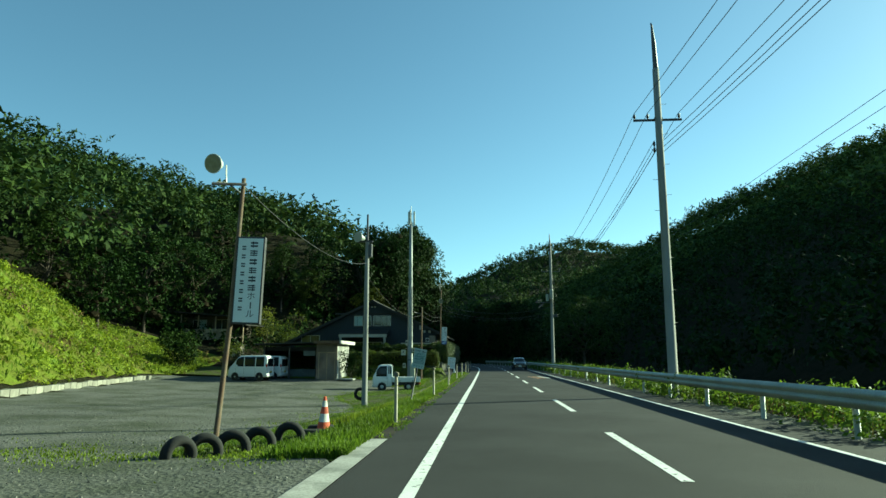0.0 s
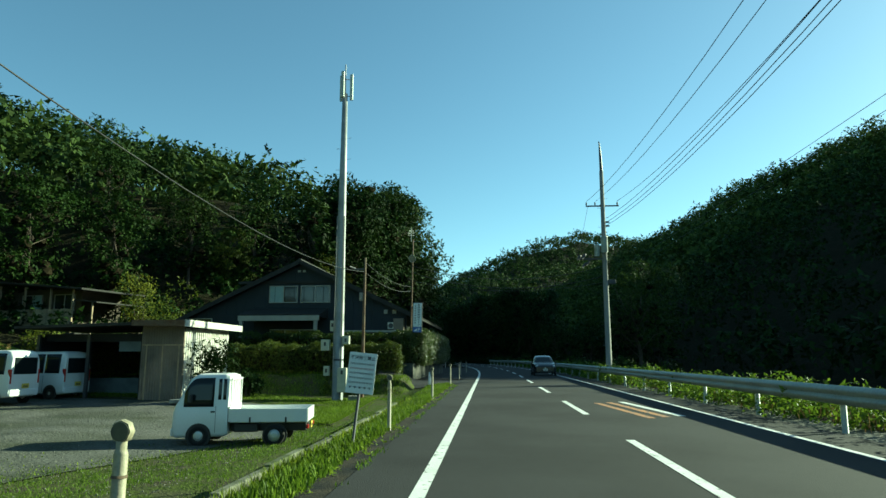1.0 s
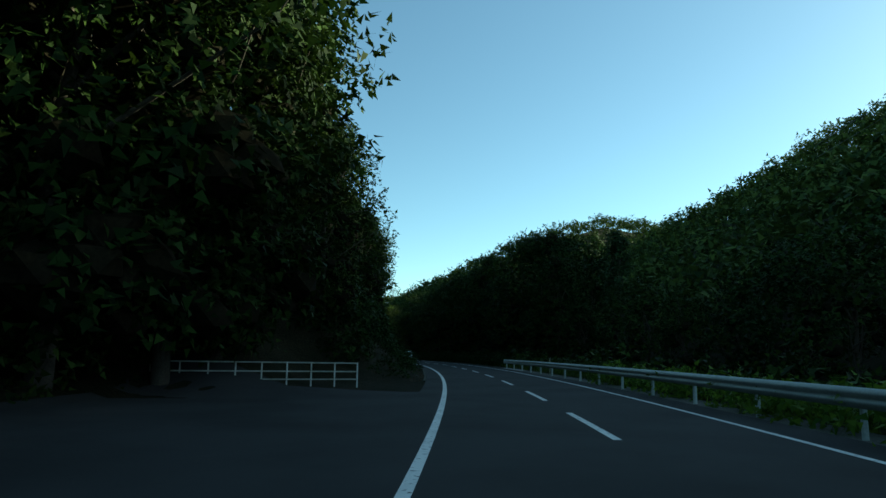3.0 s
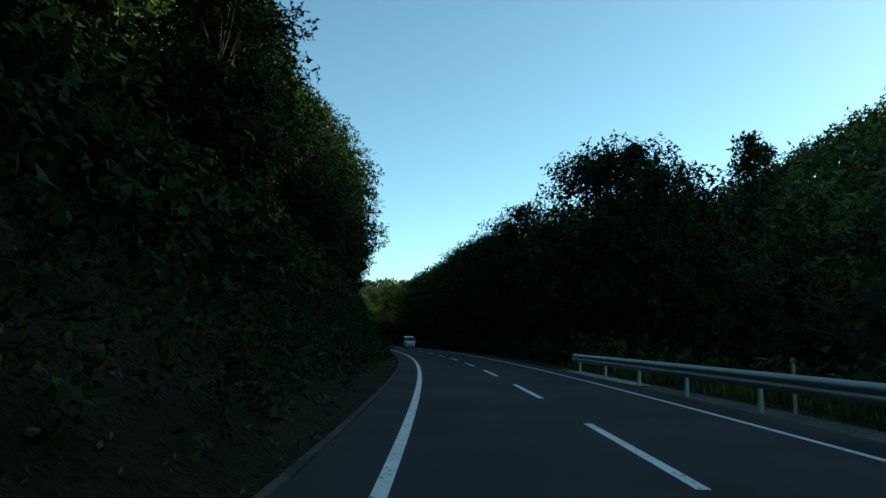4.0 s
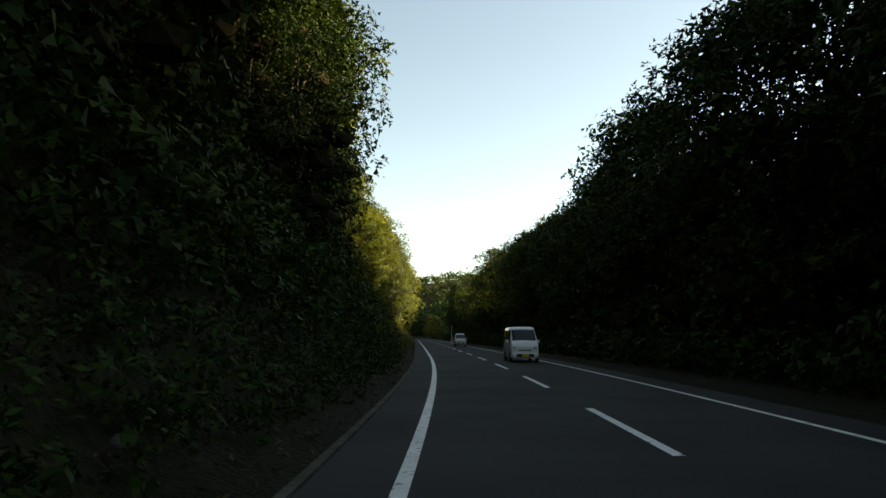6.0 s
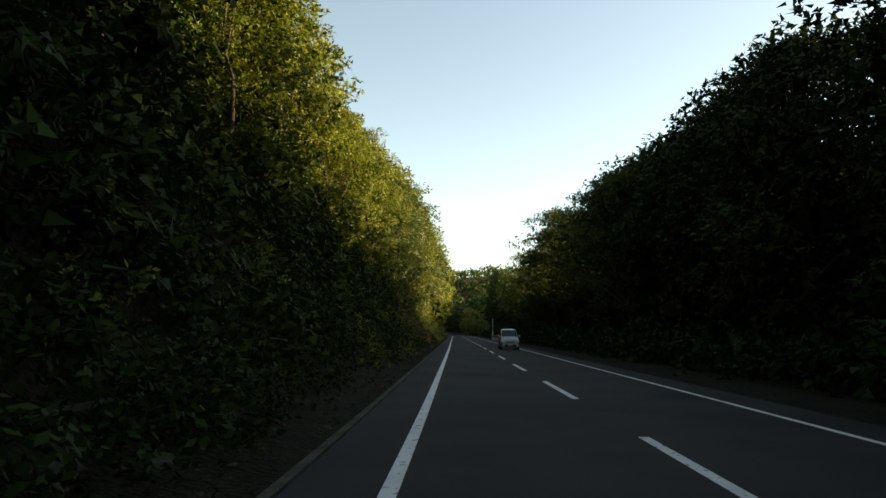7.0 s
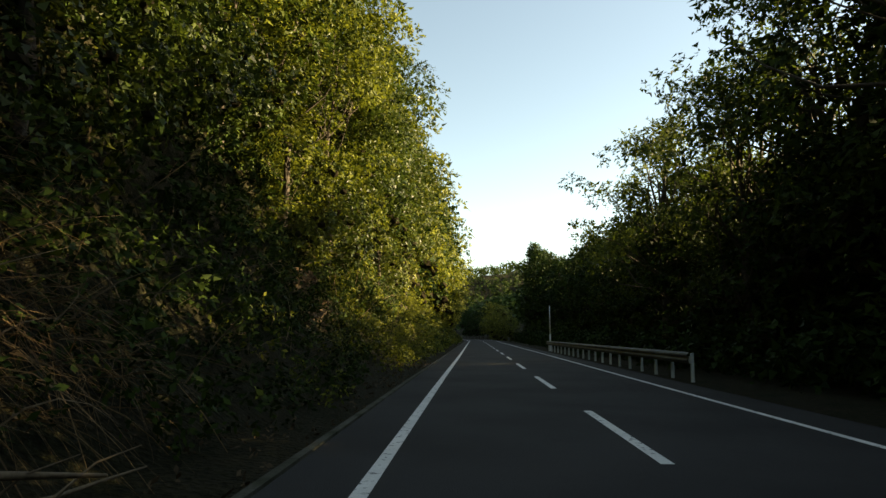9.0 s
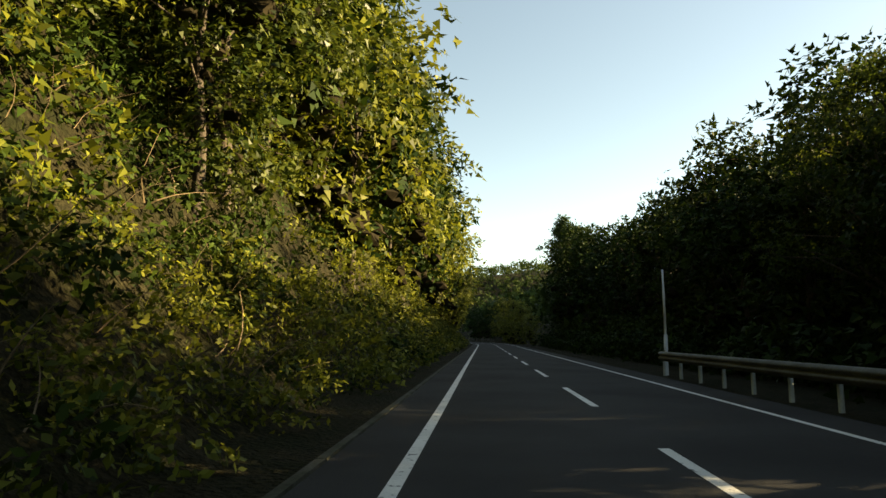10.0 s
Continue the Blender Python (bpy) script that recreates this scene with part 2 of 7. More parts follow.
def box(bm, x0, x1, y0, y1, z0, z1, m=None, bevel=0.0, mi=0):
    c = Matrix.Translation(((x0 + x1) / 2, (y0 + y1) / 2, (z0 + z1) / 2)) @ Matrix.Diagonal((abs(x1 - x0), abs(y1 - y0), abs(z1 - z0), 1))
    r = bmesh.ops.create_cube(bm, size=1, matrix=(m @ c) if m else c)
    vs = r["verts"]
    fs = {f for v in vs for f in v.link_faces}
    if bevel:
        es = list({e for v in vs for e in v.link_edges})
        out = bmesh.ops.bevel(bm, geom=es, offset=bevel, segments=2, affect="EDGES", profile=0.5)
        fs = {f for f in bm.faces if f.is_valid and (f in fs or f in out["faces"])}
    for f in fs:
        if f.is_valid:
            f.material_index = mi
    return vs


def tube(bm, pts, radii, sides=8, cap=True, mi=0):
    """A tapered tube along points."""
    rings = []
    pts = [Vector(p) for p in pts]
    for i, p in enumerate(pts):
        d = (pts[min(i + 1, len(pts) - 1)] - pts[max(i - 1, 0)]).normalized()
        a = d.cross(Vector((0, 0, 1)) if abs(d.z) < 0.9 else Vector((1, 0, 0))).normalized()
        b = d.cross(a)
        r = radii[i] if isinstance(radii, (list, tuple)) else radii
        rings.append([bm.verts.new(p + (a * math.cos(2 * math.pi * k / sides) + b * math.sin(2 * math.pi * k / sides)) * r) for k in range(sides)])
    for r0, r1 in zip(rings, rings[1:]):
        for k in range(sides):
            f = bm.faces.new((r0[k], r0[(k + 1) % sides], r1[(k + 1) % sides], r1[k]))
            f.smooth, f.material_index = True, mi
    if cap:
        for r in (rings[0], rings[-1]):
            bm.faces.new(r).material_index = mi
    return rings


def thing(name, label, category, group="", m=None):
    ob = tagged(new(name), label, category, group)
    ob.empty_display_size = 0.2
    if m:
        ob.matrix_basis = m
    return ob


# ---- the road's line: bend in 1/1000 per metre every 12 m ----
BEND = [0.6, 0.6, 0.6, 0.6, 0.98, 0.78, 0.34, -0.19, 0.16, 0.26, -0.07, 0.13, 1.18, 1.96, 2.1, 1.99, 2.09, 1.9, 1.85, 2.2, 2.05, 2.31, 2.12, 1.84, 1.52, 0.89, 0.04, -0.03, 0.17, -0.04, 0.28, -0.16, -0.25, 0.12, 0.3, -0.15, 0.0, 0.0, 0.0, 0.0, 0.0, 0.0, 0.0, 3.0, 3.0, 3.0, 3.0, 3.0, 0.0, 0.0, 0.0]
S0, DS = -60.0, 2.0
S_GRID = S0 + DS * np.arange(321)
_k = np.interp(S_GRID, S0 + 12.0 * np.arange(len(BEND)), BEND) / 1000
_th = np.concatenate([[0], np.cumsum((_k[1:] + _k[:-1]) / 2 * DS)])
_th -= _th[30]
_dx, _dy = -np.sin(_th) * DS, np.cos(_th) * DS
_X = np.concatenate([[0], np.cumsum((_dx[1:] + _dx[:-1]) / 2)])
_Y = np.concatenate([[0], np.cumsum((_dy[1:] + _dy[:-1]) / 2)])
_X, _Y = _X - _X[30], _Y - _Y[30]


def line_at(s):
    """Place and heading of the centre line at s, straight on past its ends."""
    s = np.asarray(s, float)
    c = np.clip(s, S_GRID[0], S_GRID[-1])
    a = np.interp(c, S_GRID, _th)
    return np.interp(c, S_GRID, _X) - np.sin(a) * (s - c), np.interp(c, S_GRID, _Y) + np.cos(a) * (s - c), a


def rp(s, d, z=0.0):
    """World place of road station s, d metres to the right of the centre line."""
    x, y, a = line_at(s)
    return np.stack(np.broadcast_arrays(x + np.cos(a) * d, y + np.sin(a) * d, z), -1)


def rpose(s, d, z=0.0, turn=0.0):
    x, y, a = line_at(s)
    return pose(float(x + math.cos(a) * d), float(y + math.sin(a) * d), z, 0, 0, math.degrees(float(a)) + turn)


# ---- ground: cross-sections by station ----
LEFT = {
    -60: [(4, -.06), (12, -.05), (18, -.2), (30, 5), (50, 10), (80, 15), (400, 30)],
    0: [(4, -.06), (9, -.12), (17.5, -.2), (18.5, .6), (28, 9), (40, 13), (80, 18), (400, 35)],
    16: [(4, -.06), (6, -.2), (9, -.3), (21.5, -.3), (22.5, .6), (32, 9), (45, 12), (80, 18), (400, 38)],
    30: [(4, -.06), (4.9, -.2), (6.5, -.9), (10, -.95), (25.2, -.45), (26.3, .5), (35.5, 8.8), (48, 11.5), (70, 17), (90, 22), (400, 40)],
    54: [(4, -.06), (4.9, -.2), (6.5, -.85), (10, -.9), (15, -.5), (31.5, -.4), (32.6, .4), (41, 7), (50, 9.5), (65, 13.5), (80, 18), (110, 30), (400, 40)],
    63: [(4, -.06), (4.9, -.15), (6.5, -.6), (10, -.75), (14, -.5), (33, -.2), (36, 1), (48, 5.5), (60, 11), (80, 18), (110, 32), (400, 42)],
    69: [(4, -.06), (6, -.08), (8, -.1), (12, 0), (14, 0.2), (33, .4), (36, 1.5), (48, 6.5), (60, 12), (80, 20), (110, 34), (400, 44)],
    75: [(4, -.06), (7.3, -.06), (7.6, .5), (9, .75), (27, .75), (33, 2.2), (45, 5.5), (60, 10), (80, 18), (110, 36), (400, 46)],
    91: [(4, -.06), (7, -.06), (7.6, .4), (9, .75), (20, .75), (26, 3), (40, 6.5), (60, 14), (80, 23), (110, 38), (400, 46)],
    96: [(4, -.06), (7, -.06), (14, .05), (17, .6), (22, 4), (36, 11), (60, 21), (90, 31), (400, 46)],
    117: [(4, -.06), (6, -.06), (13, 0), (16, 1), (20, 6), (34, 15), (50, 18), (66, 24), (80, 29), (110, 38), (400, 48)],
    127: [(3.9, -.06), (4.3, -.1), (6, 0), (9, .3), (12, 2.5), (16, 8), (22, 14), (34, 19), (66, 26), (110, 38), (400, 50)],
    136: [(3.9, -.06), (4.3, -.1), (5, .25), (7, 1.8), (10, 6), (14, 11), (20, 17), (32, 23), (66, 29), (110, 38), (400, 50)],
    172: [(3.9, -.06), (4.3, -.1), (5, .25), (7, 2), (10, 6.5), (14, 12), (20, 18), (34, 27), (66, 36), (110, 40), (400, 50)],
    235: [(3.9, -.06), (4.3, -.1), (5.6, .0), (6.6, .7), (8, 2.5), (10, 6.5), (12, 11), (16, 17), (30, 28), (70, 40), (400, 50)],
    300: [(3.9, -.06), (4.3, -.1), (5.6, .0), (6.6, .7), (8.5, 2.5), (11, 8), (14, 13), (20, 18), (30, 24), (70, 36), (400, 50)],
    450: [(3.9, -.06), (4.3, -.1), (5.6, .0), (6.6, .7), (8.5, 2.5), (11, 7), (14, 11), (20, 15), (30, 20), (70, 32), (400, 50)],
    700: [(3.9, -.06), (8, 0), (20, 1), (60, 5), (200, 14), (400, 30)],
    1500: [(3.9, -.06), (20, 3), (100, 14), (400, 60)],
}


def lot_section(s):
    """Level lot with a grass bank whose toe runs slantwise."""
    t = 17.5 + 0.262 * s
    f = min(max((s - 7) / 23, 0), 1)
    return [(4, -.06), (4.9, -.06 - .14 * f), (6.5, -.12 - .78 * f), (10, -.15 - .8 * f), (15, -.2 - .6 * f), (t - .2, -.25 - .2 * f), (t + .9, .6), (t + 10.3, 8.6), (t + 23, 11.5), (80, 18), (400, 38)]


LEFT[870] = [(4, -.06), (20, 4), (100, 26), (400, 40)]
LEFT[1010] = [(4, 52), (60, 58), (150, 60), (400, 60)]
LEFT.update({s: lot_section(s) for s in range(-12, 55, 3)})
LEFT[-60] = lot_section(-12)
LEFT.pop(16)
RIGHT = {
    -120: [(4, -.06), (5.5, 0), (8, -.6), (14, -2.5), (24, -2.5), (34, 2), (60, 8), (120, 14), (200, 18), (400, 20)],
    40: [(4, -.06), (5.5, 0), (8, -.6), (14, -2.5), (24, -2.5), (34, 3), (60, 12), (120, 20), (170, 24), (400, 25)],
    100: [(4, -.06), (5.5, 0), (8, -.6), (14, -2.5), (24, -2.5), (34, 4), (60, 18), (110, 32), (165, 36), (400, 30)],
    135: [(4, -.06), (5.5, 0), (8, -.5), (14, -2.5), (24, -2), (34, 4), (60, 22), (110, 40), (165, 50), (400, 38)],
    # stations 150 and 170: ridge out of view, raised to shade the hedge
    150: [(4, -.06), (5.5, 0), (8, -.4), (14, -2), (24, -1.5), (35, 5), (60, 23), (110, 50), (165, 67), (400, 44)],
    170: [(4, -.06), (5.5, 0), (8, -.3), (14, -1.5), (24, -1), (36, 5), (60, 22), (110, 47), (170, 78), (400, 50)],
    210: [(4, -.06), (6, 0), (10, -.3), (24, -1), (38, 3), (60, 16), (110, 46), (178, 79), (400, 58)],
    250: [(4, -.06), (6, 0), (10, -.3), (24, -1), (44, 3), (70, 18), (120, 50), (188, 82), (400, 66)],
    290: [(4, -.06), (6, 0), (10, -.3), (24, -1), (50, 3), (80, 22), (154, 64), (230, 61), (400, 60)],
    340: [(4, -.06), (6, 0), (10, -.3), (24, -1), (50, 4), (80, 23), (138, 50), (220, 50), (400, 60)],
    392: [(4, -.06), (6, 0), (10, -.2), (18, .5), (36, 6), (59, 16), (140, 40), (400, 60)],
    475: [(4, -.06), (6, 0), (10, 0), (18, 1), (40, 8), (70, 20), (114, 46), (200, 64), (400, 80)],
    572: [(4, -.06), (6, 0), (20, 1), (60, 16), (107, 48), (200, 82), (299, 110), (400, 108)],
    617: [(4, -.06), (6, 0), (20, 1), (60, 14), (107, 46), (236, 108), (300, 122), (400, 116)],
    647: [(4, -.06), (6, 0), (20, 1), (60, 12), (107, 40), (200, 88), (317, 130), (400, 118)],
    720: [(4, -.06), (20, 1), (60, 10), (107, 34), (200, 74), (317, 100), (400, 100)],
    870: [(4, -.06), (20, 4), (60, 16), (100, 28), (300, 80), (400, 80)],
    1010: [(4, 52), (60, 60), (130, 70), (220, 74), (300, 84), (400, 90)],
    1500: [(4, -.06), (20, 4), (100, 14), (400, 60)],
}


def cross(table):
    st = np.array(sorted(table), float)
    ds = np.concatenate([np.arange(0, 8, 0.25), np.arange(8, 40, 1.0), np.arange(40, 401, 5.0)])
    rows = np.array([np.interp(ds, [p[0] for p in table[s]], [p[1] for p in table[s]]) for s in sorted(table)])
    return st, ds, rows


_L, _R = cross(LEFT), cross(RIGHT)


def height(s, d):
    """Ground height at road station s and offset d."""
    s, d = np.broadcast_arrays(np.asarray(s, float), np.asarray(d, float))
    out = np.zeros(s.shape)
    for side, (st, ds, rows) in ((d < 0, _L), (d >= 0, _R)):
        a = np.abs(d)
        i = np.clip(np.searchsorted(st, s) - 1, 0, len(st) - 2)
        f = np.clip((s - st[i]) / (st[i + 1] - st[i]), 0, 1)
        f = f * f * (3 - 2 * f)
        j = np.clip(np.searchsorted(ds, a) - 1, 0, len(ds) - 2)
        g = np.clip((a - ds[j]) / (ds[j + 1] - ds[j]), 0, 1)
        z = (rows[i, j] * (1 - g) + rows[i, j + 1] * g) * (1 - f) + (rows[i + 1, j] * (1 - g) + rows[i + 1, j + 1] * g) * f
        lump = (np.sin(s * 0.11 + d * 0.07) + np.sin(s * 0.043 - d * 0.13 + 2)) * np.clip((np.abs(z) - 3) / 20, 0, 1) * 1.2
        out = np.where(side, z + lump, out)
    return out


gs = np.concatenate([np.arange(-300, -60, 20.0), np.arange(-60, 460, 2.0), np.arange(460, 1600, 20.0)])
gd1 = np.concatenate([np.arange(0, 4, 1.0), np.arange(4, 9, 0.4), np.arange(9, 15, 1.0), np.arange(15, 45, 0.75), np.arange(45, 80, 3.0), np.arange(80, 401, 20.0)])
gd = np.concatenate([-gd1[:0:-1], gd1])
SS, DD = np.meshgrid(gs, gd, indexing="ij")
ZZ = height(SS, DD)
gv = rp(SS, DD, ZZ).reshape(-1, 3)
ni, nj = len(gs), len(gd)
ii, jj = np.meshgrid(np.arange(ni - 1), np.arange(nj - 1), indexing="ij")
q0 = (ii * nj + jj).ravel()
gq = np.stack([q0, q0 + 1, q0 + nj + 1, q0 + nj], 1)
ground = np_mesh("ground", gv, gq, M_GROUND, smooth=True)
tagged(ground, "brown soil and leaf litter on slopes and verges", "ground", kind="structure")


def strip(name, s0, s1, d0, d1, z, material, parent=None, step=2.0, cols=1):
    """A flat band along the road."""
    n = max(2, int(round((s1 - s0) / step)) + 1)
    S, D = np.meshgrid(np.linspace(s0, s1, n), np.linspace(d0, d1, cols + 1), indexing="ij")
    v = rp(S, D, z).reshape(-1, 3)
    a = (np.arange(n - 1)[:, None] * (cols + 1) + np.arange(cols)[None]).ravel()
    return np_mesh(name, v, np.stack([a, a + 1, a + cols + 2, a + cols + 1], 1), material, parent)


def sheet(name, s0, s1, d0, d1, lift, material, ds=1.0, dd=0.5, edge=None):
    """A sheet laid just above the ground between two stations and two offsets (functions of s, or numbers)."""
    n = max(2, int((s1 - s0) / ds) + 1)
    S = np.linspace(s0, s1, n)
    lo = np.array([d0(x) if callable(d0) else d0 for x in S])
    hi = np.array([d1(x) if callable(d1) else d1 for x in S])
    m = max(2, int(np.max(hi - lo) / dd) + 1)
    D = lo[:, None] + (hi - lo)[:, None] * np.linspace(0, 1, m)[None]
    S2 = np.broadcast_to(S[:, None], D.shape)
    v = rp(S2, D, height(S2, D) + lift).reshape(-1, 3)
    a = (np.arange(n - 1)[:, None] * m + np.arange(m - 1)[None]).ravel()
    return np_mesh(name, v, np.stack([a, a + 1, a + m + 1, a + m], 1), material, smooth=True)


road = strip("road", -60, 560, -4.0, 4.05, 0.0, M_ASPHALT)
tagged(road, "worn grey asphalt two-lane road with white markings", "road", kind="structure")
strip("edge_line", -60, 500, -3.16, -3.0, 0.006, M_LINE, road)
strip("edge_line", -60, 500, 2.93, 3.06, 0.006, M_LINE, road)
starts = [7.9 + 10 * k for k in range(-5, 11)] + [136.84 + 9.924 * k for k in range(-2, 6)] + [236.77 + 10.03 * k for k in range(-4, 26)]
for s in starts:
    strip("centre_dash", s, s + 5.0, -0.075, 0.075, 0.006, M_LINE, road, step=1.0)

toe = lambda s: -(17.5 + 0.262 * min(max(s, -12), 54))
def verge_edge(s):
    """Inner edge of the grass beside the road."""
    if s < 11:
        return -4.36 - max(0.0, s - 9.4) / 1.6 * 3.44
    return -7.8 - 3.6 * math.exp(-((s - 41) / 8) ** 2)


lot = sheet("parking_lot", -50, 62, toe, verge_edge, 0.05, M_GRAVEL, 0.5)
tagged(lot, "grey gravel parking lot beside the road", "parking lot", kind="structure")
verge = sheet("grass_verge", 9.4, 66, verge_edge, -4.3, 0.03, M_VERGE, 0.5, 0.25)
tagged(verge, "strip of rough green grass beside the road", "grass verge", kind="structure")
bank = sheet("grass_bank", -60, 73, lambda s: toe(s) - (18 if s < 56 else 15), lambda s: toe(s) - 0.3, 0.1, M_GRASSBANK, 1.0, 0.4)
tagged(bank, "sunlit green grass bank behind the lot", "grass bank", kind="structure")
yard = sheet("lawn", 53.5, 70, lambda s: -11.2 - 0.8 * math.sin(s * 1.1) if s < 60.5 else -33, -7.6, 0.075, M_VERGE)
tagged(yard, "mown lawn in front of the house", "lawn", kind="structure")
drive = sheet("driveway", 66.5, 74.4, -12.5, -4.0, 0.02, M_ASPHALT)
tagged(drive, "grey asphalt driveway to the house", "driveway", kind="structure")
side = sheet("side_road", 92.5, 122, lambda s: -13.5 if s > 98 else -7 - (s - 92.5) * 1.2, -4.0, 0.02, M_ASPHALT)
tagged(side, "dark asphalt side road joining the main road", "side road", kind="structure")
verge2 = sheet("roadside_soil", -40, 165, 4.0, 4.9, 0.03, M_GRAVEL)
tagged(verge2, "strip of dusty gravel behind the road edge", "road verge", kind="structure")
kerb = strip("apron", -30, 11.6, -4.36, -4.0, 0.012, M_CONC)
tagged(kerb, "pale concrete edging slabs along the asphalt", "edging", kind="structure")
pave = strip("pavement", 11.8, 66, -4.35, -4.0, -0.01, M_SHOULDER)
tagged(pave, "dark asphalt shoulder beside the grass", "pavement", kind="structure")
pave2 = strip("pavement", 74.4, 94, -7.1, -4.0, -0.005, M_ASPHALT)
tagged(pave2, "dark asphalt shoulder below the retaining wall", "pavement", kind="structure")
for k in range(3):
    bm = bmesh.new()
    pts = [(47.0, 1.25), (47.0, 1.45), (52.0, 1.0), (52.0, 0.8)]
    vs = [bm.verts.new(rp(a + 0.3 * k, b + 0.42 * k, 0.006)) for a, b in pts]
    bm.faces.new(vs)
    obj("slanted_mark", bm, M_YELLOW if k < 2 else M_LINE, road)

# ---- plants ----
rng = np.random.default_rng(7)


def unit(v):
    return v / (np.linalg.norm(v, axis=1)[:, None] + 1e-9)


def leaf_cloud(centres, radii, counts, size, rng, flat=0.75, droop=0.25, diamond=True, inner=0.5, hearts=None):
    """Leaves in sprays of four on the outside of clumps: slim diamonds or, farther off, pointed triangles."""
    sprays = np.maximum(1, (np.asarray(counts) + 2) // 4)
    idx = np.repeat(np.arange(len(centres)), sprays)
    n = len(idx)
    v = rng.normal(size=(n, 3))
    v[:, 2] += 0.25
    v = unit(v)
    r = inner + (1.06 - inner) * rng.random(n) ** 0.7
    root = np.asarray(centres)[idx] + v * (r * np.asarray(radii)[idx])[:, None] * np.array([1, 1, flat])
    twig = v * 0.7 + rng.normal(size=(n, 3)) * 0.5
    twig[:, 2] -= droop
    twig = unit(twig)
    out = v if hearts is None else unit(v * 0.45 + unit(root - np.asarray(hearts)[idx]) * 0.8)
    face = out * 0.9 + rng.normal(size=(n, 3)) * 0.3 + np.array([0, 0, 0.35])
    across = unit(np.cross(face, twig))
    root, twig, across, face = (np.repeat(x, 4, 0) for x in (root, twig, across, face))
    n *= 4
    k = np.tile(np.arange(4), n // 4)
    sign = np.where(k % 2, 1.0, -1.0)[:, None]
    a = unit(twig * 0.8 + across * sign * 0.75 + rng.normal(size=(n, 3)) * 0.28)
    pos = root + twig * ((k - 1.5) * 0.5 * size)[:, None] + a * (0.35 * size) + rng.normal(size=(n, 3)) * 0.12 * size
    b = unit(np.cross(face + rng.normal(size=(n, 3)) * 0.4, a))
    L = size * rng.uniform(0.6, 1.4, n)[:, None]
    W = L * rng.uniform(0.38, 0.62, n)[:, None]
    if not diamond:
        L, W = L * 0.9, W * 1.25
        verts = np.stack([pos + b * W * 0.5 - a * L * 0.4, pos + a * L * 0.6, pos - b * W * 0.5 - a * L * 0.4], 1).reshape(-1, 3)
        return verts, np.arange(3 * n).reshape(-1, 3)
    verts = np.stack([pos - a * L * 0.5, pos + b * W * 0.5, pos + a * L * 0.5, pos - b * W * 0.5], 1).reshape(-1, 3)
    return verts, np.arange(4 * n).reshape(-1, 4)


_bm = bmesh.new()
bmesh.ops.create_icosphere(_bm, subdivisions=1, radius=1)
ICO_V = np.array([v.co[:] for v in _bm.verts])
ICO_F = np.array([[v.index for v in f.verts] for f in _bm.faces])
_bm.free()


def shade_twig_mass(centres, radii, rng, k=0.62, flat=0.75):
    """Twig tangle inside each clump, one ragged mesh, coloured near-black to imitate shade."""
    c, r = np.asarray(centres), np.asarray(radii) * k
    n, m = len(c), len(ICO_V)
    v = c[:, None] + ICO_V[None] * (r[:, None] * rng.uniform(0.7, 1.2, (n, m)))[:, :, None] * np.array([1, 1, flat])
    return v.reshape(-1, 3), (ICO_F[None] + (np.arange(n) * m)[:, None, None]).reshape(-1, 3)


TALL = {}


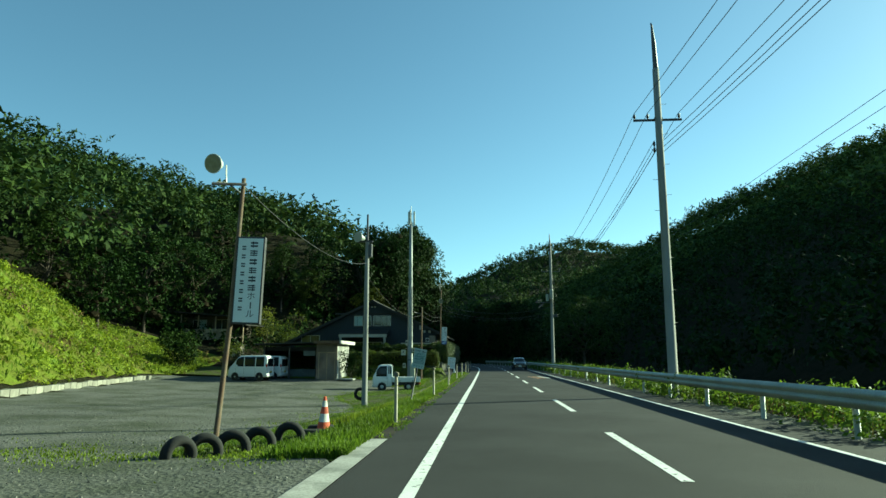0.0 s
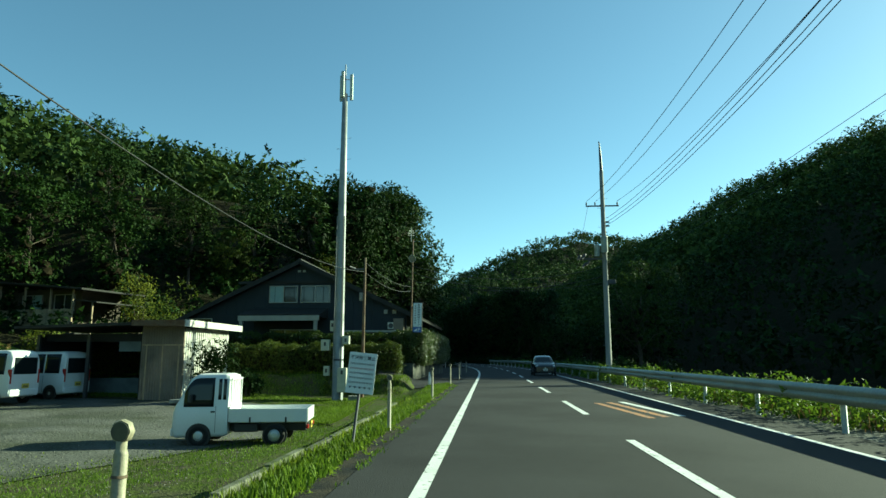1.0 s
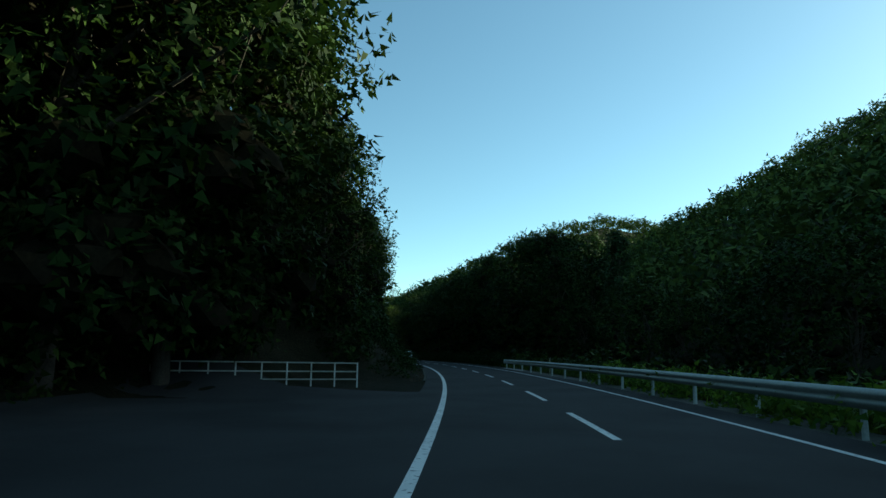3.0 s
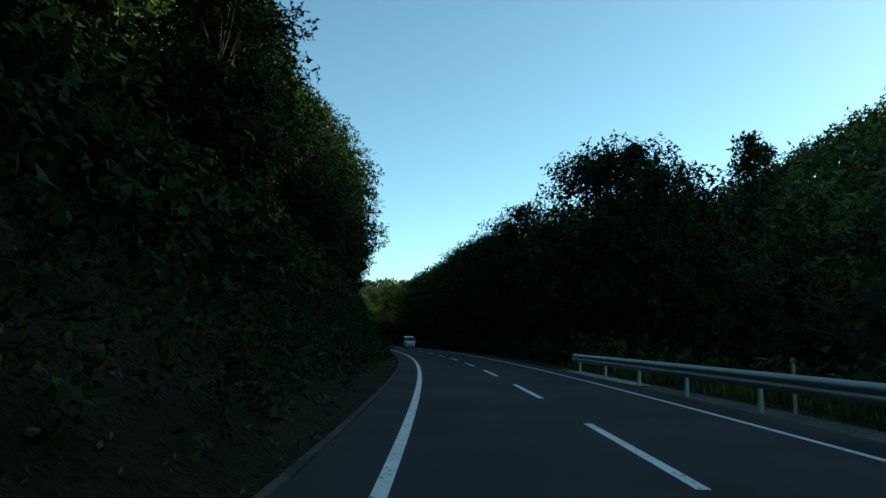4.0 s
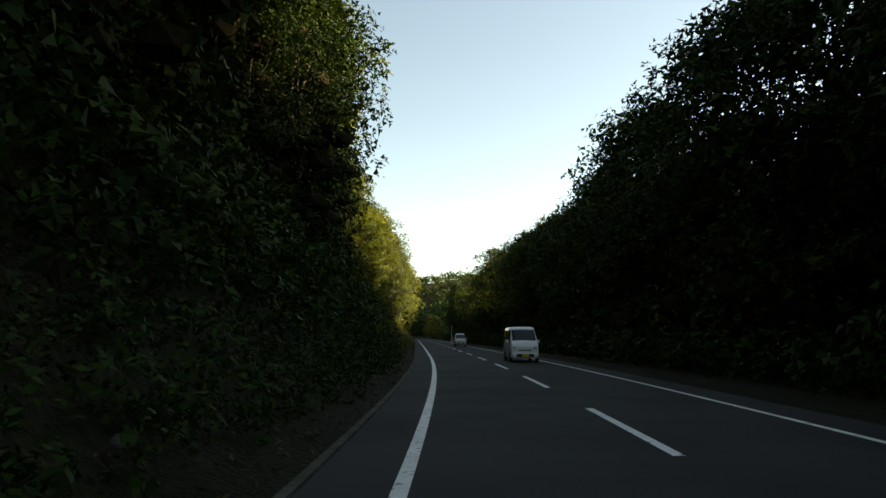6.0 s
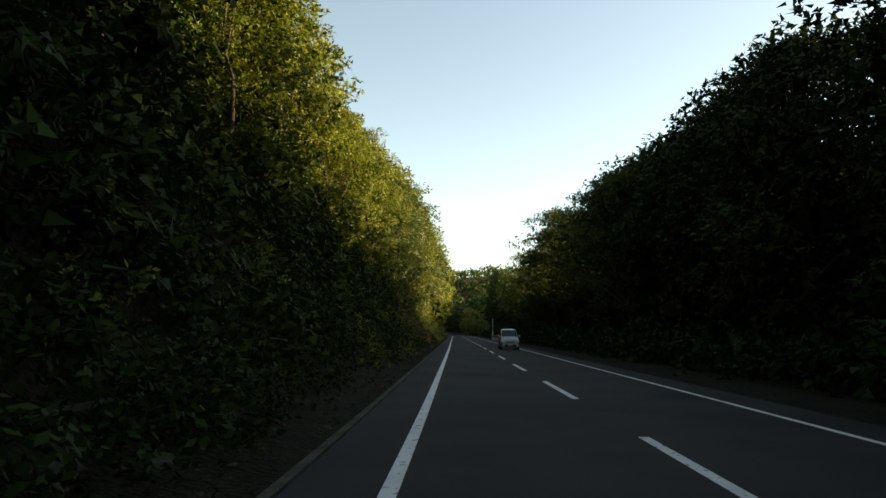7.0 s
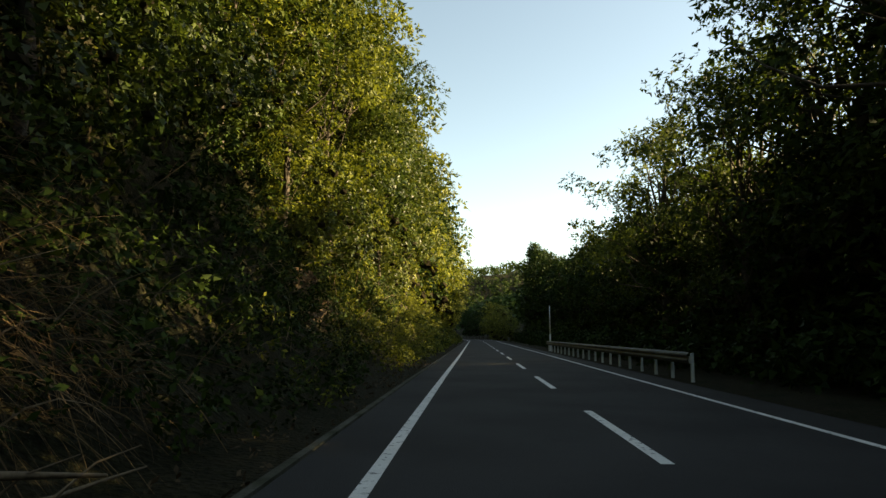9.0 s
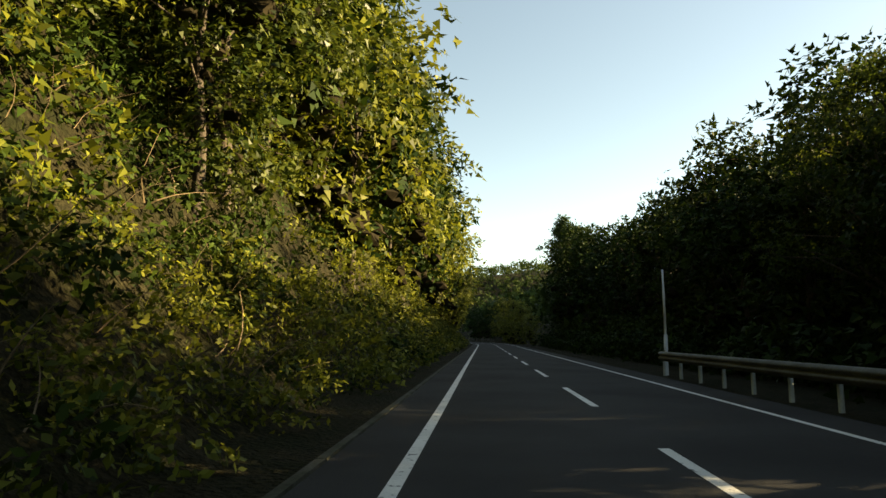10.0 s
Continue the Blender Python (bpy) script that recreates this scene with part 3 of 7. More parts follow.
def make_tree(name, label, seed, h, crown_r, base, clumps, leaves, size, material, spread=1.0, lean=0.0, top_heavy=0.5, clump=(0.2, 0.42), limbs=14, core=0.5, girth=0.013, flat=0.75, inner=0.5):
    """A tapered trunk with limbs that carry clumps of leaves; the crown's outline is uneven."""
    g = np.random.default_rng(seed)
    t = thing(name, label, "tree")
    cs, rs = [], []
    for i in range(clumps):
        f = g.random() ** 0.8
        z = base + (h - base) * f
        prof = math.sin(math.pi * min(1, (f * 0.85 + 0.12)) ** (0.8 + top_heavy)) ** 0.6
        a = g.random() * 6.283
        rad = crown_r * prof * (g.random() ** 0.45) * g.uniform(0.78, 1.12)
        cs.append((math.cos(a) * rad * spread + lean * f, math.sin(a) * rad, z))
        rs.append(crown_r * g.uniform(*clump))
    cs, rs = np.array(cs), np.array(rs)
    cnt = np.maximum(8, (leaves * rs ** 2 / (rs ** 2).sum()).astype(int))
    v, q = leaf_cloud(cs, rs, cnt, size, g, diamond=False, flat=flat, inner=inner, hearts=np.stack([cs[:, 0] * 0.25, cs[:, 1] * 0.25, base + (cs[:, 2] - base) * 0.75], 1))
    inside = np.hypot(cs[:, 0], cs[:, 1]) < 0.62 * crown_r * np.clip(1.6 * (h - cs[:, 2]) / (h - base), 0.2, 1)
    # dark cores put shade into the middle of the crown
    v2, q2 = shade_twig_mass(cs[inside], rs[inside], g, core)
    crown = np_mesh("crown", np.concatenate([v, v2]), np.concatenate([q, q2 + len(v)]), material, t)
    crown.data.materials.append(M_SHADETWIGS)
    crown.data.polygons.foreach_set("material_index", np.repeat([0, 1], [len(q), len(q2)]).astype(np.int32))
    TALL[t.name] = float(np.percentile(v[:, 2], 99.6))
    bm = bmesh.new()
    top = Vector((lean * 0.8, 0, h * 0.8))
    trunk = [Vector((math.sin(k * 1.7 + seed) * 0.12 * k, math.cos(k * 2.1 + seed) * 0.1 * k, 0)) + top * (k / 5) for k in range(6)]
    trunk[0] = Vector((0, 0, -0.6))
    r0 = h * girth + 0.03
    tube(bm, trunk, [r0 * (1.25 - 1.0 * k / 5) for k in range(6)], 7)
    for c in cs[g.permutation(len(cs))[: min(limbs, len(cs))]]:
        c = Vector(c)
        f = max(0.25, min(0.9, c.z / h * 0.75))
        k = f * 5
        a = trunk[int(k)].lerp(trunk[min(5, int(k) + 1)], k % 1)
        L = (c - a).length
        bend = [Vector(g.normal(0, 0.07, 3)) * L for _ in range(3)]
        pts = [a, a.lerp(c, 0.3) + bend[0] + Vector((0, 0, 0.05 * L)), a.lerp(c, 0.62) + bend[1] + Vector((0, 0, 0.06 * L)), a.lerp(c, 0.85) + bend[2] * 0.6, c]
        thick = r0 * min(0.42, 0.16 + 0.04 * L)
        tube(bm, pts, [thick, thick * 0.7, thick * 0.45, thick * 0.28, thick * 0.12], 5, cap=False)
    obj("trunk", bm, M_BARK, t)
    return t


def woods(name, label, pts, hts, material, per, size, rng, slim=1.0):
    """Many far trees in one mesh: domed crowns of coarse leaves over the ground points."""
    cs, rs, cn, hs = [], [], [], []
    for p, h in zip(pts, hts):
        k = rng.integers(6, 9)
        wide = h * 0.27 * slim * rng.uniform(0.85, 1.2)
        heart = (p[0], p[1], p[2] + h * 0.5)
        for i in range(k):
            a, f = 2.4 * i + rng.random(), (i + 0.5) / k
            ring_r = wide * math.sqrt(max(0.0, 1 - f * f)) * 0.85
            cs.append((p[0] + math.cos(a) * ring_r, p[1] + math.sin(a) * ring_r, p[2] + h * (0.42 + 0.46 * f)))
            rs.append(h * 0.15 * slim * rng.uniform(0.8, 1.2))
            hs.append(heart)
            cn.append(max(4, int(per / k)))
    v, q = leaf_cloud(np.array(cs), np.array(rs), np.array(cn), size, rng, diamond=False, hearts=hs)
    ob = np_mesh(name, v, q, material)
    return tagged(ob, label, "woods", kind="stuff")


def scatter(s0, s1, d0, d1, spacing, rng, jitter=0.45, across=None):
    """Jittered grid of road stations and offsets."""
    S, D = np.meshgrid(np.arange(s0, s1, spacing), np.arange(d0, d1, across or spacing), indexing="ij")
    S = S + rng.uniform(-jitter, jitter, S.shape) * spacing
    D = D + rng.uniform(-jitter, jitter, D.shape) * (across or spacing)
    return S.ravel(), D.ravel()


def ground_points(S, D):
    return rp(S, D, height(S, D))


OAK_LABEL = "tall broadleaf tree with dense dark green crown"
OAKS = [make_tree("oak_tree", OAK_LABEL, 11 + i, h, r, b, c, 12200, 0.29, M_LEAF_OAKSHADE, clump=(0.17, 0.36), core=0.57)
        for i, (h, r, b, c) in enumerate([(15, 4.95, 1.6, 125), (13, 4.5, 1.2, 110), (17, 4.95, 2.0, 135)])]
BACK_OAKS = [make_tree("oak_tree", OAK_LABEL, 21 + i, h, r, b, c, 3600, 0.46, M_LEAF_OAKSHADE)
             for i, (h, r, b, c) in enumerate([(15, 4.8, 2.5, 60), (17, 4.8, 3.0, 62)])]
BRIGHTS = [make_tree("maple_tree", "sunlit yellow-green broadleaf tree on the slope", 31 + i, h, r, b, c, n, 0.15, M_LEAF_BRIGHT, girth=0.007, clump=(0.12, 0.27), inner=0.65, core=0.2)
           for i, (h, r, b, c, n) in enumerate([(12, 4.2, 0.3, 96, 28000), (9, 3.6, 0.1, 76, 22000)])]
MIDS = [make_tree("laurel_tree", "broadleaf tree with glossy green crown on the slope", 41, 12, 4.2, 0.3, 84, 25000, 0.15, M_LEAF_MID, girth=0.007, clump=(0.12, 0.27), inner=0.65, core=0.2)]
BACK_BRIGHTS = [make_tree("maple_tree", "yellow-green broadleaf tree high on the slope", 36, 12, 4.2, 0.6, 60, 4400, 0.36, M_LEAF_BRIGHT, girth=0.007)]
AIRY = [make_tree("locust_tree", "airy tree with open crown and thin spreading limbs", 51 + i, h, r, b, c, n, 0.21, M_LEAF_AIRY, top_heavy=0.1, clump=(0.10, 0.22), limbs=34, core=0.12, flat=0.5)
        for i, (h, r, b, c, n) in enumerate([(16, 5.8, 4.4, 105, 12000), (14, 5.4, 4.0, 95, 11000)])]
CEDARS = [make_tree("cedar_tree", "dark slender conifer with narrow crown", 71, 16, 2.4, 2.0, 50, 5600, 0.3, M_LEAF_DARK, top_heavy=-0.35)]
SILK = [make_tree("silk_tree", "broad flat-topped tree catching sunlight beyond the guardrail", 91, 12.5, 6.2, 5.2, 80, 11000, 0.2, M_LEAF_AIRY, clump=(0.14, 0.24), limbs=22, core=0.3, flat=0.55)]
used = set()
pick_rng = np.random.default_rng(5)


def plant(kinds, s, d, tall, group, sink=0.0):
    """One tree, so tall, at a road station and offset."""
    src = kinds[int(pick_rng.integers(len(kinds)))]
    scale = (tall + sink) / TALL[src.name]
    z = float(height(s, d)) - sink
    x, y, _ = rp(s, d)
    m = pose(float(x), float(y), z, 0, 0, float(pick_rng.uniform(0, 360))) @ Matrix.Scale(float(scale), 4)
    if src.name not in used:
        used.add(src.name)
        src.matrix_basis = m
        src["group"] = group
        return src
    ob = copy_thing(src, m @ Matrix.Scale(1 / src.scale.z, 4))
    ob["group"] = group
    return ob


# heights of the trees along the road, row by row
R1 = [14.0, 18.1, 18.1, 13.2, 12.2, 14.2, 18.6, 17.1, 17.1, 17.9, 17.4, 17.4, 18.4, 17.1, 13.9, 15, 15, 15, 15, 16.3, 17, 16.5, 15.5, 17, 16.5, 16.5, 16, 13.2, 12.7, 11.3, 11.8, 14.2, 13.7, 12.5, 12.9, 13.3, 12.2, 12.9, 13.9, 14.5, 15.9, 16.4, 17.8, 19.1]
R2 = [17.5, 17.5, 19.0, 17.0, 19.5, 19.5, 19.0, 18.0, 18, 17, 17, 19, 19, 20.5, 21, 21, 21, 21, 9, 12, 22, 13, 0, 13, 13, 13, 15, 15, 15, 15, 15, 16, 16, 16, 16, 16]
L1 = [10, 9, 8.5, 7.5, 8, 8.5, 8, 8, 9, 11.5, 11, 12.8, 13.8, 12.5, 10.5, 14, 13.5, 8, 12, 14, 12.6, 7.9, 8.1, 8.3, 8.6, 7.9, 7.9, 9.4, 9, 10, 8.8, 0, 10.5, 12, 12.6, 14.5, 14.3, 15.5, 16, 14.5, 15, 16.5, 15.5, 15.3, 15.8, 17, 16.8, 17.3, 17.8, 18, 18, 18, 18, 18, 18, 18, 18, 18, 18, 18]
L2 = [19.0, 18.0, 17.5, 18.0, 18.0, 16.5, 10.0, 11.0, 13.0, 11.5, 11.0, 12.5, 13.0, 14.5, 16.5, 17.5, 19.0, 19.0, 16.7, 16.7, 16.7, 16.7, 15.0, 12.3, 11.0, 10.0, 11.5, 11.5, 10.5, 10.5, 11.5, 11.5, 13.0, 14.5, 16.0, 17.0, 18.0, 19.0, 19.0, 19.0, 20.0, 20.0, 20.0, 20.0, 20.0, 20.0, 20.0, 20.0, 20.0, 20.0, 20.0, 20.0, 20.0, 20.0]


def tree_row(heights, s0, step, d0, kinds, group, sink):
    for i, tall in enumerate(heights):
        if tall == 0:
            continue
        s, d = s0 + step * i + 1.3 * math.sin(i * 2.4), d0 + 0.9 * math.sin(i * 1.7 + d0)
        plant(kinds(s), s, d, tall, group, sink)


# right-hand roadside wood
tree_row(R1, 171, 6.2, 12.4, lambda s: OAKS if s < 299 or 311 < s < 321 else (AIRY if s < 362 else BACK_OAKS), "trees along the road", 0.4)
tree_row(R2, 174, 7.5, 20, lambda s: OAKS if 268 < s < 330 else BACK_OAKS + CEDARS, "trees along the road", 0.4)
plant(SILK, 91, 11.2, 11.4, "trees along the road", 0.3)
for s in np.arange(106, 168, 6):
    plant(BACK_OAKS, s + rng.uniform(-2, 2), 14 + rng.uniform(-2, 4), rng.uniform(8.6, 11), "trees along the road", 0.8)
# left-hand slope; leaf tone by stretch imitates sun and shade
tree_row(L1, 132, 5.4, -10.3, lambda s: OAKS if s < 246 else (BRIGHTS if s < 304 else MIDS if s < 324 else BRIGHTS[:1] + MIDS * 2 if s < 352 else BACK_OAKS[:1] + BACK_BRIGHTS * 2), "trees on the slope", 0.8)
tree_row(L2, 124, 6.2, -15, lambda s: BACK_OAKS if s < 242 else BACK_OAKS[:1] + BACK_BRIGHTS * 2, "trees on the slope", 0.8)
# airy trees that lean out over the road
for s, d, tall in ((278, 9.6, 13), (314, 10.2, 17.2), (328, 9.6, 13.5), (340, 9.6, 15), (354, 10.5, 10.5)):
    plant(AIRY, s, d, tall, "trees along the road", 0.4)
# lower trees filling gaps in the wood along the road
for s in np.arange(184, 232, 6.5):
    plant(BACK_OAKS, s, 16.5, 14.0, "trees along the road", 0.6)
# oaks added behind the first row to block sun from the left slope
for s, tall in ((284, 18), (291, 18), (297.5, 17.5)):
    plant(OAKS, s, 16.5, tall, "trees along the road", 0.6)
# small trees added to shade the slope's foot, cut low at the sun gap
for s, tall in ((297.5, 11), (303, 6.5), (308.5, 6.5)):
    plant(BACK_OAKS, s, 11, tall, "trees along the road", 0.8)
# lower trees that close the wood behind the second guardrail
for k, s in enumerate(np.arange(314, 372, 4.6)):
    plant(BACK_OAKS, s, 10.6 + 0.7 * math.sin(k * 2.2), 8.6 + 0.9 * math.sin(k * 1.3), "trees along the road", 0.8)
# where the road bends away; bright leaves stand in for sunlit foliage
for s in np.arange(452, 560, 7):
    plant(BACK_BRIGHTS, s, -8.5, rng.uniform(10, 12), "trees at the bend", 0.6)
    if s > 505:
        plant(BACK_OAKS, s + 3, 9.5, rng.uniform(9, 12), "trees at the bend", 0.6)
for s, d, tall in ((462, 7.4, 6), (470, 6.6, 8), (478, 6.0, 9.5), (487, 6.2, 10.5), (497, 6.6, 11)):
    plant(BACK_BRIGHTS, s, d, tall, "trees at the bend", 0.5)
for s, d, tall in ((440, 11, 21), (446, 13.5, 20), (451, 12, 22), (455, 16, 18)):
    plant(CEDARS, s, d, tall, "trees at the bend", 0.5)
# behind lot and house
for s, d, k in [(4, -40, 13.6), (12, -43, 13.2), (20, -44, 12.0), (30, -47, 12.9), (40, -48, 9.8), (49, -48, 10.2), (57, -50, 10.5), (52, -52, 10.6), (44, -51, 9.6), (62, -46, 12.7), (68, -44, 10.9), (74, -42, 11.7), (82, -40, 11.6), (88, -36, 11.4), (95, -32, 9.1), (100, -27, 11.3), (105, -22, 15.3), (110, -18, 18.5), (113, -16.9, 21), (116, -21, 18.5), (119, -12.6, 18), (121, -13.9, 22), (107, -17.5, 16.5), (115, -14.3, 21.6), (122, -11.8, 14.5), (112, -20, 18.3), (103, -34, 8.6), (112, -30, 12.7), (97, -42, 10.6), (108, -40, 7.3)]:
    plant(OAKS if s > 103 and d > -20 else BACK_OAKS, s, d, k, "trees behind the lot", 0.5)
for s, d, k in [(104, -20, 9), (98, -29, 7.3)]:
    plant(BRIGHTS, s, d, k, "trees behind the lot", 0.5)

S, D = scatter(-40, 240, -135, -46, 6.2, rng)
woods("far_woods", "wooded hillside of mixed green trees", ground_points(S, D), np.where(S < 95, rng.uniform(14, 18, len(S)), np.where(D < -72, rng.uniform(11.5, 15.5, len(S)), rng.uniform(8, 11.5, len(S)))), M_WOODS, 190, 0.82, rng, 1.15)
S, D = scatter(130, 460, -62, -20, 5.5, rng)
woods("far_woods", "wooded upper slope of mixed green trees", ground_points(S, D), rng.uniform(8, 12, len(S)), M_WOODS, 86, 1.1, rng, 1.2)
S, D = scatter(-20, 420, 26, 205, 6.3, rng)
# tree heights by zone steer the hill's shadow on road and hedge
tall = np.select([S < 108, S < 142, S < 200, (S > 300) & (D > 90)], [rng.uniform(6.5, 9, len(S)), np.where(D < 90, rng.uniform(10.5, 14, len(S)), rng.uniform(8, 11, len(S))), rng.uniform(8.5, 12, len(S)), rng.uniform(6.5, 8.5, len(S))], rng.uniform(11, 14.5, len(S)))
close = (S < 150) & (D < 75)
for part_, per, size in ((close, 230, 0.62), (~close, 110, 1.2)):
    woods("far_woods", "dark wooded hill across the valley", ground_points(S[part_], D[part_]), tall[part_], M_WOODS, per, size, rng, 1.15)
S, D = scatter(420, 800, 16, 390, 11.5, rng)
woods("far_woods", "distant wooded hill", ground_points(S, D), rng.uniform(10, 15, len(S)), M_WOODS, 96, 1.8, rng, 1.4)
S, D = scatter(460, 900, -150, -14, 12, rng)
woods("far_woods", "distant wooded ridge", ground_points(S, D), rng.uniform(9, 14, len(S)), M_WOODS, 73, 1.95, rng, 1.4)
S, D = scatter(880, 1090, -140, 330, 13, rng)
woods("far_woods", "hazy wooded hill closing the valley", ground_points(S, D), rng.uniform(9, 13, len(S)), M_WOODS, 70, 2.2, rng, 1.5)


def thicket(name, label, S, D, lift, r0, r1, per, size, material, category="undergrowth", flat=0.8, diamond=False):
    p = ground_points(S, D)
    n = len(S)
    r = rng.uniform(r0, r1, n)
    e = 0.3
    slope = (height(S, D + e) - height(S, D - e)) / (2 * e)
    p += (rp(S, D - slope, 0) - rp(S, D, 0)) / np.sqrt(1 + slope ** 2)[:, None] * (r * .45)[:, None]
    p[:, 2] += lift + r * rng.uniform(0.0, 0.6, n)
    v, q = leaf_cloud(p, r, np.full(n, per), size, rng, flat=flat, diamond=diamond)
    return tagged(np_mesh(name, v, q, material), label, category, kind="stuff")


def off_face(S, D):
    """Leaves most of the bare rock face free."""
    upper = (S > 291) & (S < 306.5) & (D > -12.5) & (D < -6.2) & (rng.random(len(S)) < 0.2)
    lower = (S > 320.5) & (S < 328) & (D > -8.6) & (D < -5) & (rng.random(len(S)) < 0.4)
    return ~(upper | lower)


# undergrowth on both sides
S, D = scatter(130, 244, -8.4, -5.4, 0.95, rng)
thicket("undergrowth", "dark bushes and vines at the foot of the slope", S, D, -0.1, 0.4, 0.85, 104, 0.13, M_LEAF_OAKSHADE, diamond=True)
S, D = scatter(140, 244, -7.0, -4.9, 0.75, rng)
thicket("undergrowth", "low dark ferns and ivy along the drain", S, D, -0.05, 0.22, 0.5, 72, 0.105, M_LEAF_OAKSHADE, diamond=True)
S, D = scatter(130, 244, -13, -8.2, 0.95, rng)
thicket("undergrowth", "dark bushes and vines covering the steep slope", S, D, -0.1, 0.6, 1.1, 109, 0.273, M_LEAF_OAKSHADE)
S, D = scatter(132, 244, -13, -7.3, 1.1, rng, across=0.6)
thicket("undergrowth", "dark creepers matted over the steep slope", S, D, -0.2, 0.5, 0.9, 48, 0.25, M_LEAF_OAKSHADE)
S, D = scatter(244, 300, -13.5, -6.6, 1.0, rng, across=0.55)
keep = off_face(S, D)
thicket("undergrowth", "dark creepers matted over the rocky slope", S[keep], D[keep], -0.2, 0.5, 0.9, 70, 0.248, M_LEAF_OAKSHADE)
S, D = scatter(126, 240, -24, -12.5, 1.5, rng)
thicket("undergrowth", "dark bushes high on the steep slope", S, D, 0.0, 0.9, 1.6, 60, 0.44, M_LEAF_OAKSHADE)
S, D = scatter(236, 450, -14, -5.9, 1.15, rng)
keep = off_face(S, D)
S, D = S[keep], D[keep]
# dark leaves prevail on shaded stretches, bright ones where sun falls
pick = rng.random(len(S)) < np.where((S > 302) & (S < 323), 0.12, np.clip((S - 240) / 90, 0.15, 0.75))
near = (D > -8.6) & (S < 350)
for lot_, word, material in ((pick, "yellow-green", M_LEAF_BRIGHT), (~pick, "dark green", M_LEAF_OAKSHADE)):
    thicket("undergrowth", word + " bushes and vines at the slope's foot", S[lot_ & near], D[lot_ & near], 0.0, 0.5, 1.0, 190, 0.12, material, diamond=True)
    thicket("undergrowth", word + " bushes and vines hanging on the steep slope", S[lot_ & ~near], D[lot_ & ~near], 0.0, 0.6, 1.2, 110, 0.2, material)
S, D = scatter(200, 305, -18, -8.5, 1.2, rng, across=0.75)
keep = off_face(S, D)
thicket("undergrowth", "dense dark bushes on the upper slope", S[keep], D[keep], 0.0, 0.6, 1.2, 70, 0.31, M_LEAF_OAKSHADE)
S, D = scatter(300, 450, -24, -13.5, 1.8, rng)
thicket("undergrowth", "yellow-green bushes high on the steep slope", S, D, 0.1, 1.0, 1.8, 77, 0.372, M_LEAF_BRIGHT)
S, D = scatter(306, 352, -15, -7.2, 1.15, rng, across=0.8)
keep = off_face(S, D)
# dark leaf tone paints shade into the gaps between the crowns
thicket("undergrowth", "bushes and creepers in dark shade tone below the sunlit trees", S[keep], D[keep], 0.0, 0.5, 1.0, 120, 0.17, M_LEAF_OAKSHADE)
S, D = scatter(166, 440, 7.2, 13, 1.3, rng)
thicket("undergrowth", "dark undergrowth below the roadside trees", S, D, 0.3, 0.9, 1.8, 83, 0.298, M_LEAF_OAKSHADE)
S, D = scatter(166, 301, 13, 19, 2.0, rng)
thicket("undergrowth", "tall dark undergrowth inside the wood", S, D, 1.5, 1.6, 2.8, 83, 0.471, M_LEAF_OAKSHADE)
S, D = scatter(316, 445, 10, 17, 1.9, rng)
thicket("undergrowth", "tall dark shrubs behind the guardrail", S, D, 1.6, 1.3, 2.4, 96, 0.347, M_LEAF_OAKSHADE)
S, D = scatter(298, 356, -8.5, -5.6, 1.2, rng)
keep = off_face(S, D) & (S > 321)
thicket("undergrowth", "sunlit low bushes at the slope's foot", S[keep], D[keep], 0.0, 0.4, 0.9, 120, 0.13, M_LEAF_BRIGHT, diamond=True)
S, D = scatter(70, 168, 6.5, 14, 1.6, rng)
thicket("undergrowth", "green bushes beyond the guardrail", S, D, 0.2, 0.7, 1.4, 51, 0.322, M_LEAF_OAKSHADE)
S, D = scatter(50, 116, -54, -22, 1.9, rng)
keep = (D < -21 - np.clip((97 - S) * 0.55, 0, 13)) & ((S > 75) | (D < -47))
thicket("undergrowth", "dark bushes on the slope behind the house", S[keep], D[keep], 0.2, 0.9, 1.9, 70, 0.446, M_LEAF_OAKSHADE)
S, D = scatter(-12, 130, 4.6, 7.4, 0.58, rng)
keep = (np.sin(S * 0.7 + D) + np.sin(S * 0.23 + 1.7 * D) + rng.normal(0, 0.6, len(S)) > -1.0)
S, D = S[keep], D[keep]
thicket("roadside_weeds", "bright green broad-leaved weeds behind the guardrail", S[S < 70], D[S < 70], 0.15, 0.3, 0.75, 120, 0.125, M_WEED, "weeds", diamond=True)
thicket("roadside_weeds", "green weeds beyond the guardrail, farther on", S[S >= 70], D[S >= 70], 0.15, 0.35, 0.75, 60, 0.18, M_WEED, "weeds")
S, D = scatter(-14, 72, -19, 0, 0.8, rng)
D = D * 0.85 - 17.6 - 0.262 * np.clip(S, -12, 54)
pick = rng.random(len(S)) < 0.55
thicket("bank_weeds", "tall yellow-green weeds in tufts on the bank", S[pick], D[pick], 0.0, 0.25, 0.6, 46, 0.22, M_GRASS, "weeds")
pick = rng.random(len(S)) < 0.06
thicket("bank_brush", "brown dry brush on the grass bank", S[pick], D[pick], 0.0, 0.3, 0.6, 40, 0.2, M_LEAF_DRY, "brush")
S, D = scatter(96, 128, -22, -13.6, 1.3, rng)
keep = D < -13.4 - np.clip((104 - S) * 0.5, 0, 5)
thicket("undergrowth", "dark bushes behind the side road", S[keep], D[keep], 0.2, 0.8, 1.6, 83, 0.298, M_LEAF_OAKSHADE)

